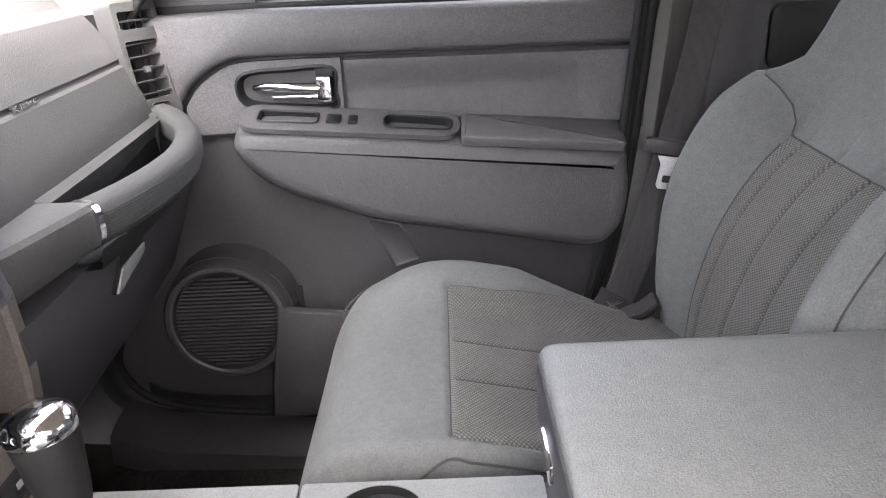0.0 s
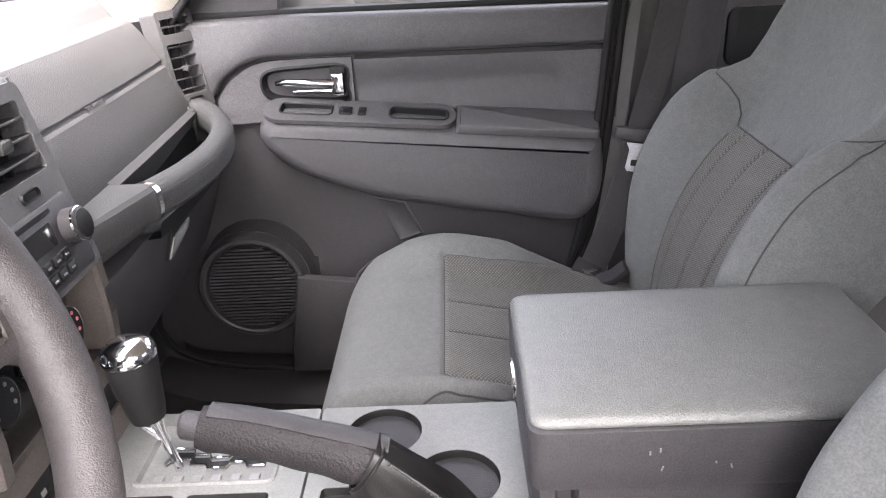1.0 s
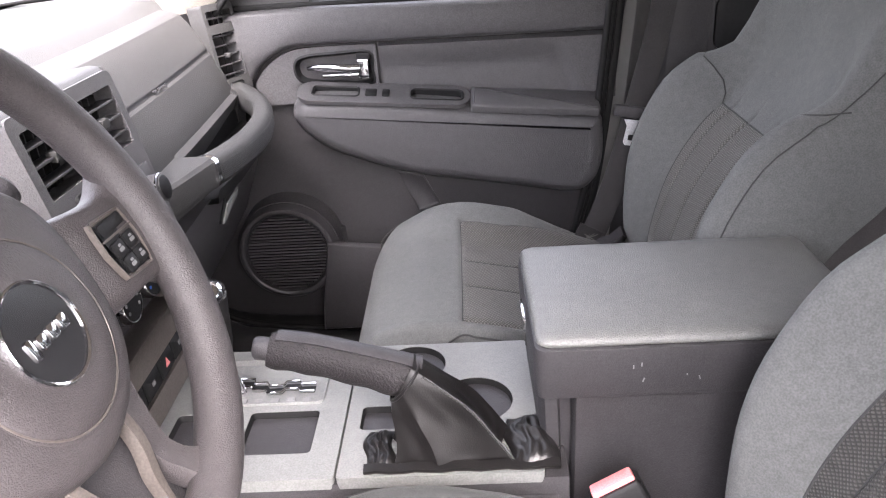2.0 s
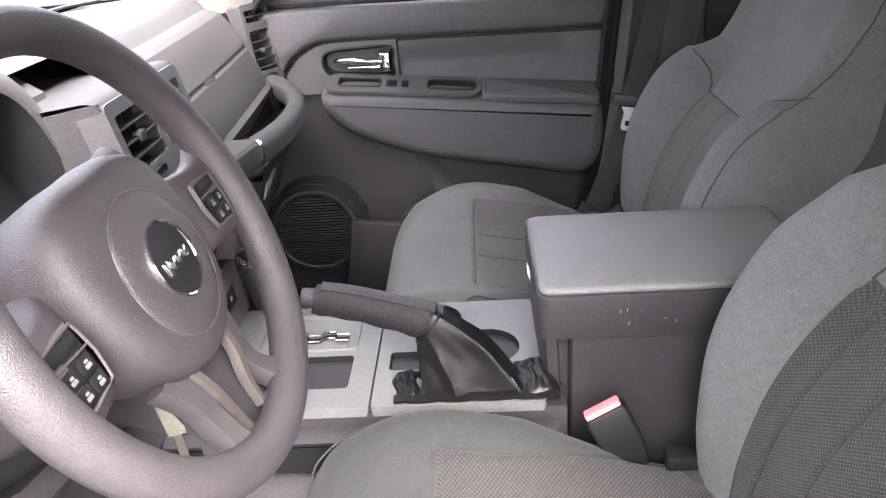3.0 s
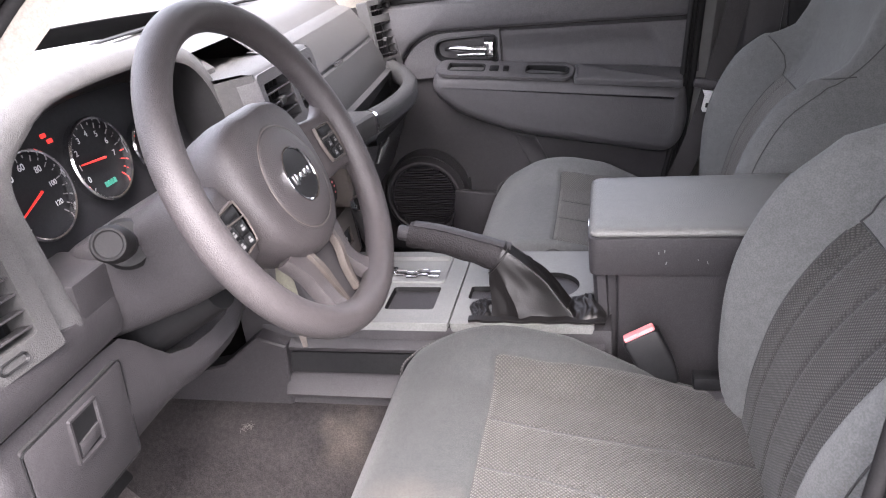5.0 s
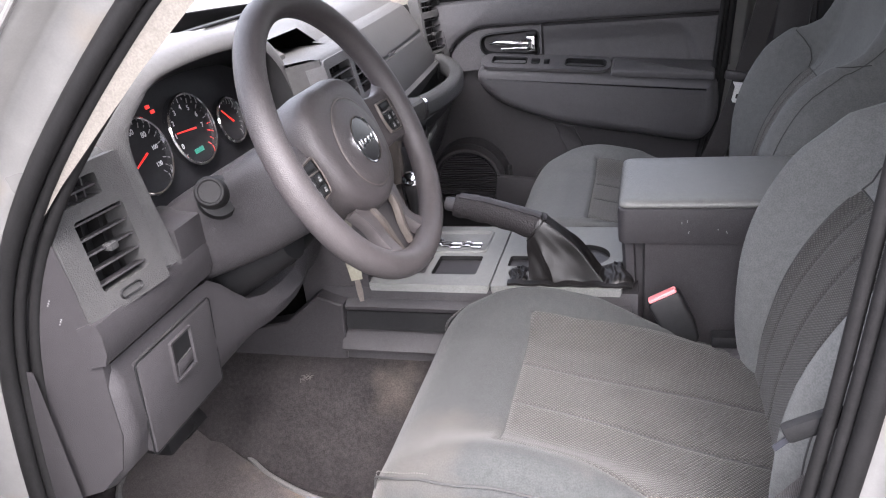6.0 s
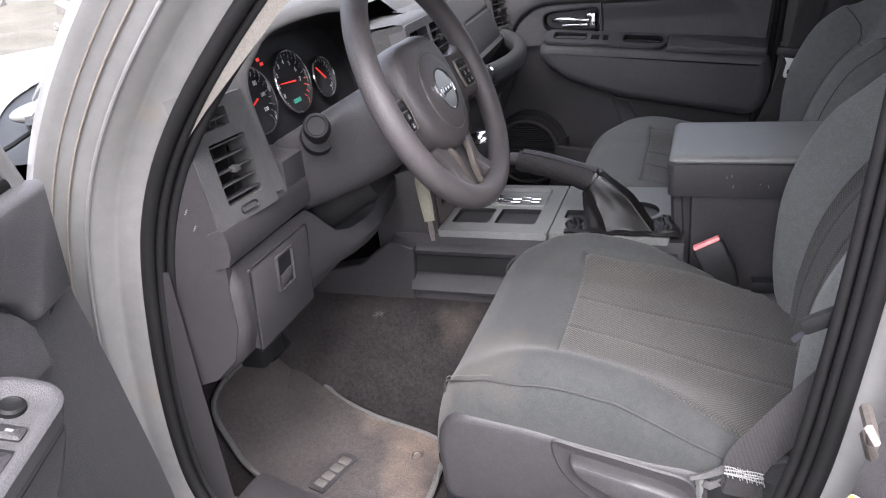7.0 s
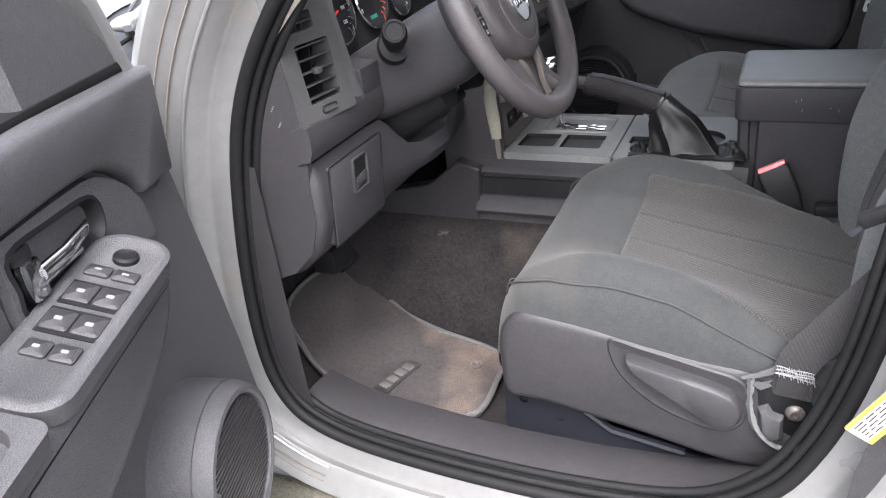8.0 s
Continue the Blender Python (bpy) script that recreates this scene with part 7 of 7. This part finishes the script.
ob.visible_shadow = False
e = thing("car_front", "silver car hood and fenders outside the windscreen", "car body", (-1.5, 0, 0.6), kind="structure")
def screen_x(y, base):
    """The windscreen's foot, curving back towards the pillars."""
    return base + 0.42 * (y / 0.66) ** 2


bm = bmesh.new()
rows = []
for q in (0, 0.01, 0.1, 0.25, 0.45, 0.65, 0.82, 0.93, 1.0):
    row = []
    for y in np.linspace(-0.70, 0.70, 33):
        x = screen_x(y, -1.15) * (1 - q) - 2.05 * q
        row.append((x, y, float(np.interp(q, (0, 0.01, 0.1, 0.45, 0.82, 0.93, 1.0), (1.155, 1.168, 1.170, 1.155, 1.12, 1.09, 0.98))) - 0.03 * abs(y / 0.7) ** 4))
    rows.append(row)
loft(bm, rows, False)
part("hood", bm, M_SILVER, e, "silver hood, very bright", 50)
for sgn in (-1, 1):
    bm = bmesh.new()
    rows = []
    for x, z in ((-0.60, 1.10), (-0.72, 1.135), (-0.80, 1.135), (-1.12, 1.13), (-1.5, 1.11), (-1.9, 1.06), (-2.05, 0.98)):
        rows.append([(x, sgn * y, v) for y, v in ((0.704, z), (0.745, z - 0.01), (0.79, z - 0.06), (0.82, z - 0.15), (0.83, 0.75), (0.81, 0.45))])
    loft(bm, rows, False)
    part("fender", bm, M_SILVER, e, "silver fender")
bm = bmesh.new()
rows = [[(screen_x(y, x), y, z - 0.02 * abs(y / 0.7) ** 4) for y in np.linspace(-0.66, 0.66, 25)] for x, z in ((-1.00, 1.19), (-1.07, 1.158), (-1.16, 1.150))]
loft(bm, rows, False)
part("cowl", bm, M_BLACK, e, "black plastic cowl")
# hinge bump in a black notch at the hood's rear corner, and the shut line
bm = bmesh.new()
notch = [tuple(p) for p in spl([(-0.74, -0.585), (-0.79, -0.545), (-0.86, -0.47), (-0.90, -0.40), (-0.85, -0.385), (-0.79, -0.45), (-0.75, -0.53)], 36, True)]
pillow(bm, notch, [(0, -0.004), (0, 0.004)], lambda u, v, d: Vector((u, v, 1.168 + d)))
part("hinge_notch", bm, M_BLACK, e, "black gap round the hood hinge")
bm = bmesh.new()
bmesh.ops.create_uvsphere(bm, u_segments=20, v_segments=12, radius=1.0, matrix=Matrix.Translation((-0.785, -0.495, 1.172)) @ Matrix.Rotation(radians(-38), 4, "Z") @ Matrix.Diagonal((0.026, 0.062, 0.018, 1)))
part("hinge_cover", bm, M_SILVER, e, "rounded silver bump", 60)
bm = bmesh.new()
tube(bm, [(-0.745, -0.58, 1.162), (-0.735, -0.63, 1.156), (-0.74, -0.685, 1.146), (-0.80, -0.702, 1.142), (-1.2, -0.703, 1.140), (-1.9, -0.703, 1.075)], 0.004, 6)
part("shut_line", bm, M_BLACK, e, "dark gap beside the hood")
bm = bmesh.new()
tube(bm, [(-0.90, -0.38, 1.185), (-1.02, -0.2, 1.19), (-1.06, 0.1, 1.20)], 0.008, 8)
part("wiper", bm, M_BLACK, e, "black wiper arm")

# striker and label on the door pillar
e = thing("door_striker", "silver door striker loop on the pillar", "striker", (0.345, -0.74, 0.915))
bm = bmesh.new()
tube(bm, [(0.345, -0.735, 0.93), (0.345, -0.765, 0.93), (0.347, -0.772, 0.92), (0.349, -0.765, 0.90), (0.349, -0.735, 0.90)], 0.006, 8)
part("loop", bm, M_SATIN, e)
e = thing("tyre_label", "yellow and white safety label on the door pillar", "label", (0.33, -0.75, 0.76))
lf = frame_of((0.334, -0.7545, 0.797), (0.48, -0.02, 0.87), (-0.87, 0, 0.48))
bm = bmesh.new()
pillow(bm, rounded(-0.043, 0.043, -0.0165, 0.0165, 0.003), [(0, -0.001), (0, 0.0006)], lf)
sheet = part("sheet", bm, M_PAPER, e, "white printed paper")
for v in (-0.0140, 0.0140):
    bm = bmesh.new()
    pillow(bm, rounded(-0.042, 0.042, v - 0.0024, v + 0.0024, 0.001), [(0, 0), (0, 0.0012)], lf)
    part("border", bm, M_LABEL, sheet, "yellow printed border")
random.seed(13)
for k in range(5):
    u = -0.036
    while u < 0.034:
        w = random.uniform(0.004, 0.014)
        bm = bmesh.new()
        pillow(bm, rounded(u, min(u + w, 0.037), -0.0085 + 0.0042 * k - 0.0005, -0.0085 + 0.0042 * k + 0.0005, 0.0002), [(0, 0), (0, 0.0010)], lf)
        part("print_bar", bm, M_DARK, sheet)
        u += w + 0.004

# dry verge with stones beyond the lot
random.seed(11)
M_VERGE = mat("dry_verge", (0.030, 0.026, 0.018), (0.085, 0.078, 0.062), 0.95, grain=1.0, grain_scale=30, mottle=2.0)
bm = bmesh.new()
rows = []
for i in range(60):
    x = -9 - 0.35 * i
    rows.append([(x, y, 0.02 + 0.5 * smooth01(i / 25) + 0.18 * noise.noise((x * 0.8, y * 0.8, 1)) * smooth01(i / 6)) for y in np.linspace(-30, 45, 120)])
loft(bm, rows, False)
tagged(part("verge", bm, M_VERGE), "dry grass and leaf litter beside the lot", "ground", kind="structure")
bm = bmesh.new()
for _ in range(260):
    x, y = random.uniform(-22, -9.5), random.uniform(-6, 30)
    r = random.uniform(0.06, 0.28)
    g = bmesh.ops.create_icosphere(bm, subdivisions=1, radius=r, matrix=Matrix.Translation((x, y, 0.15 + 0.4 * smooth01((-9 - x) / 9))))
    for v in g["verts"]:
        v.co += Vector((random.uniform(-1, 1), random.uniform(-1, 1), random.uniform(-1, 1))) * r * 0.25
M_STONE = mat("pale_stone", (0.07, 0.066, 0.06), (0.14, 0.135, 0.125), 0.9, grain=0.8, grain_scale=40, mottle=3)
tagged(part("rocks", bm, M_STONE, None, "", 20), "pale stones scattered on the dry verge", "stones", kind="stuff")

LINT = (-0.425, -0.198, 0.652)
# dirty rocker panel under the open door
bm = bmesh.new()
rows = [[(x, y, z) for y, z in ((-0.742, 0.452), (-0.770, 0.456), (-0.795, 0.450), (-0.812, 0.435), (-0.815, 0.38), (-0.80, 0.30), (-0.77, 0.24))] for x in np.linspace(-0.75, 0.6, 12)]
loft(bm, rows, False)
part("rocker", bm, M_MUD, body_driver, "mud-caked dark rocker panel")

# scuffs on the dash end, lint on the carpet
for i, (x, z) in enumerate(((-0.423, 1.082), (-0.416, 1.060))):
    bm = bmesh.new()
    for k in range(3):
        box(bm, (x + 0.002 * k, -0.6815, z + 0.003 * k), (0.0016, 0.0006, 0.0012 + 0.0006 * (k % 2)))
    part("scuff", bm, M_PALE, dash, "tiny pale scuff")
e = thing("lint_tuft", "small tuft of pale lint on the carpet", "lint", LINT)
random.seed(8)
bm = bmesh.new()
for k in range(14):
    a = random.uniform(0, 6.28)
    c = Vector(LINT) + Vector((random.uniform(-0.007, 0.007), random.uniform(-0.007, 0.007), 0.002))
    tube(bm, [c, c + Vector((math.cos(a) * 0.006, math.sin(a) * 0.006, 0.005)), c + Vector((math.cos(a + 1) * 0.011, math.sin(a + 1) * 0.011, 0.002))], 0.0004, 4)
tagged(part("fibre", bm, M_BADGE, e), kind="stuff")
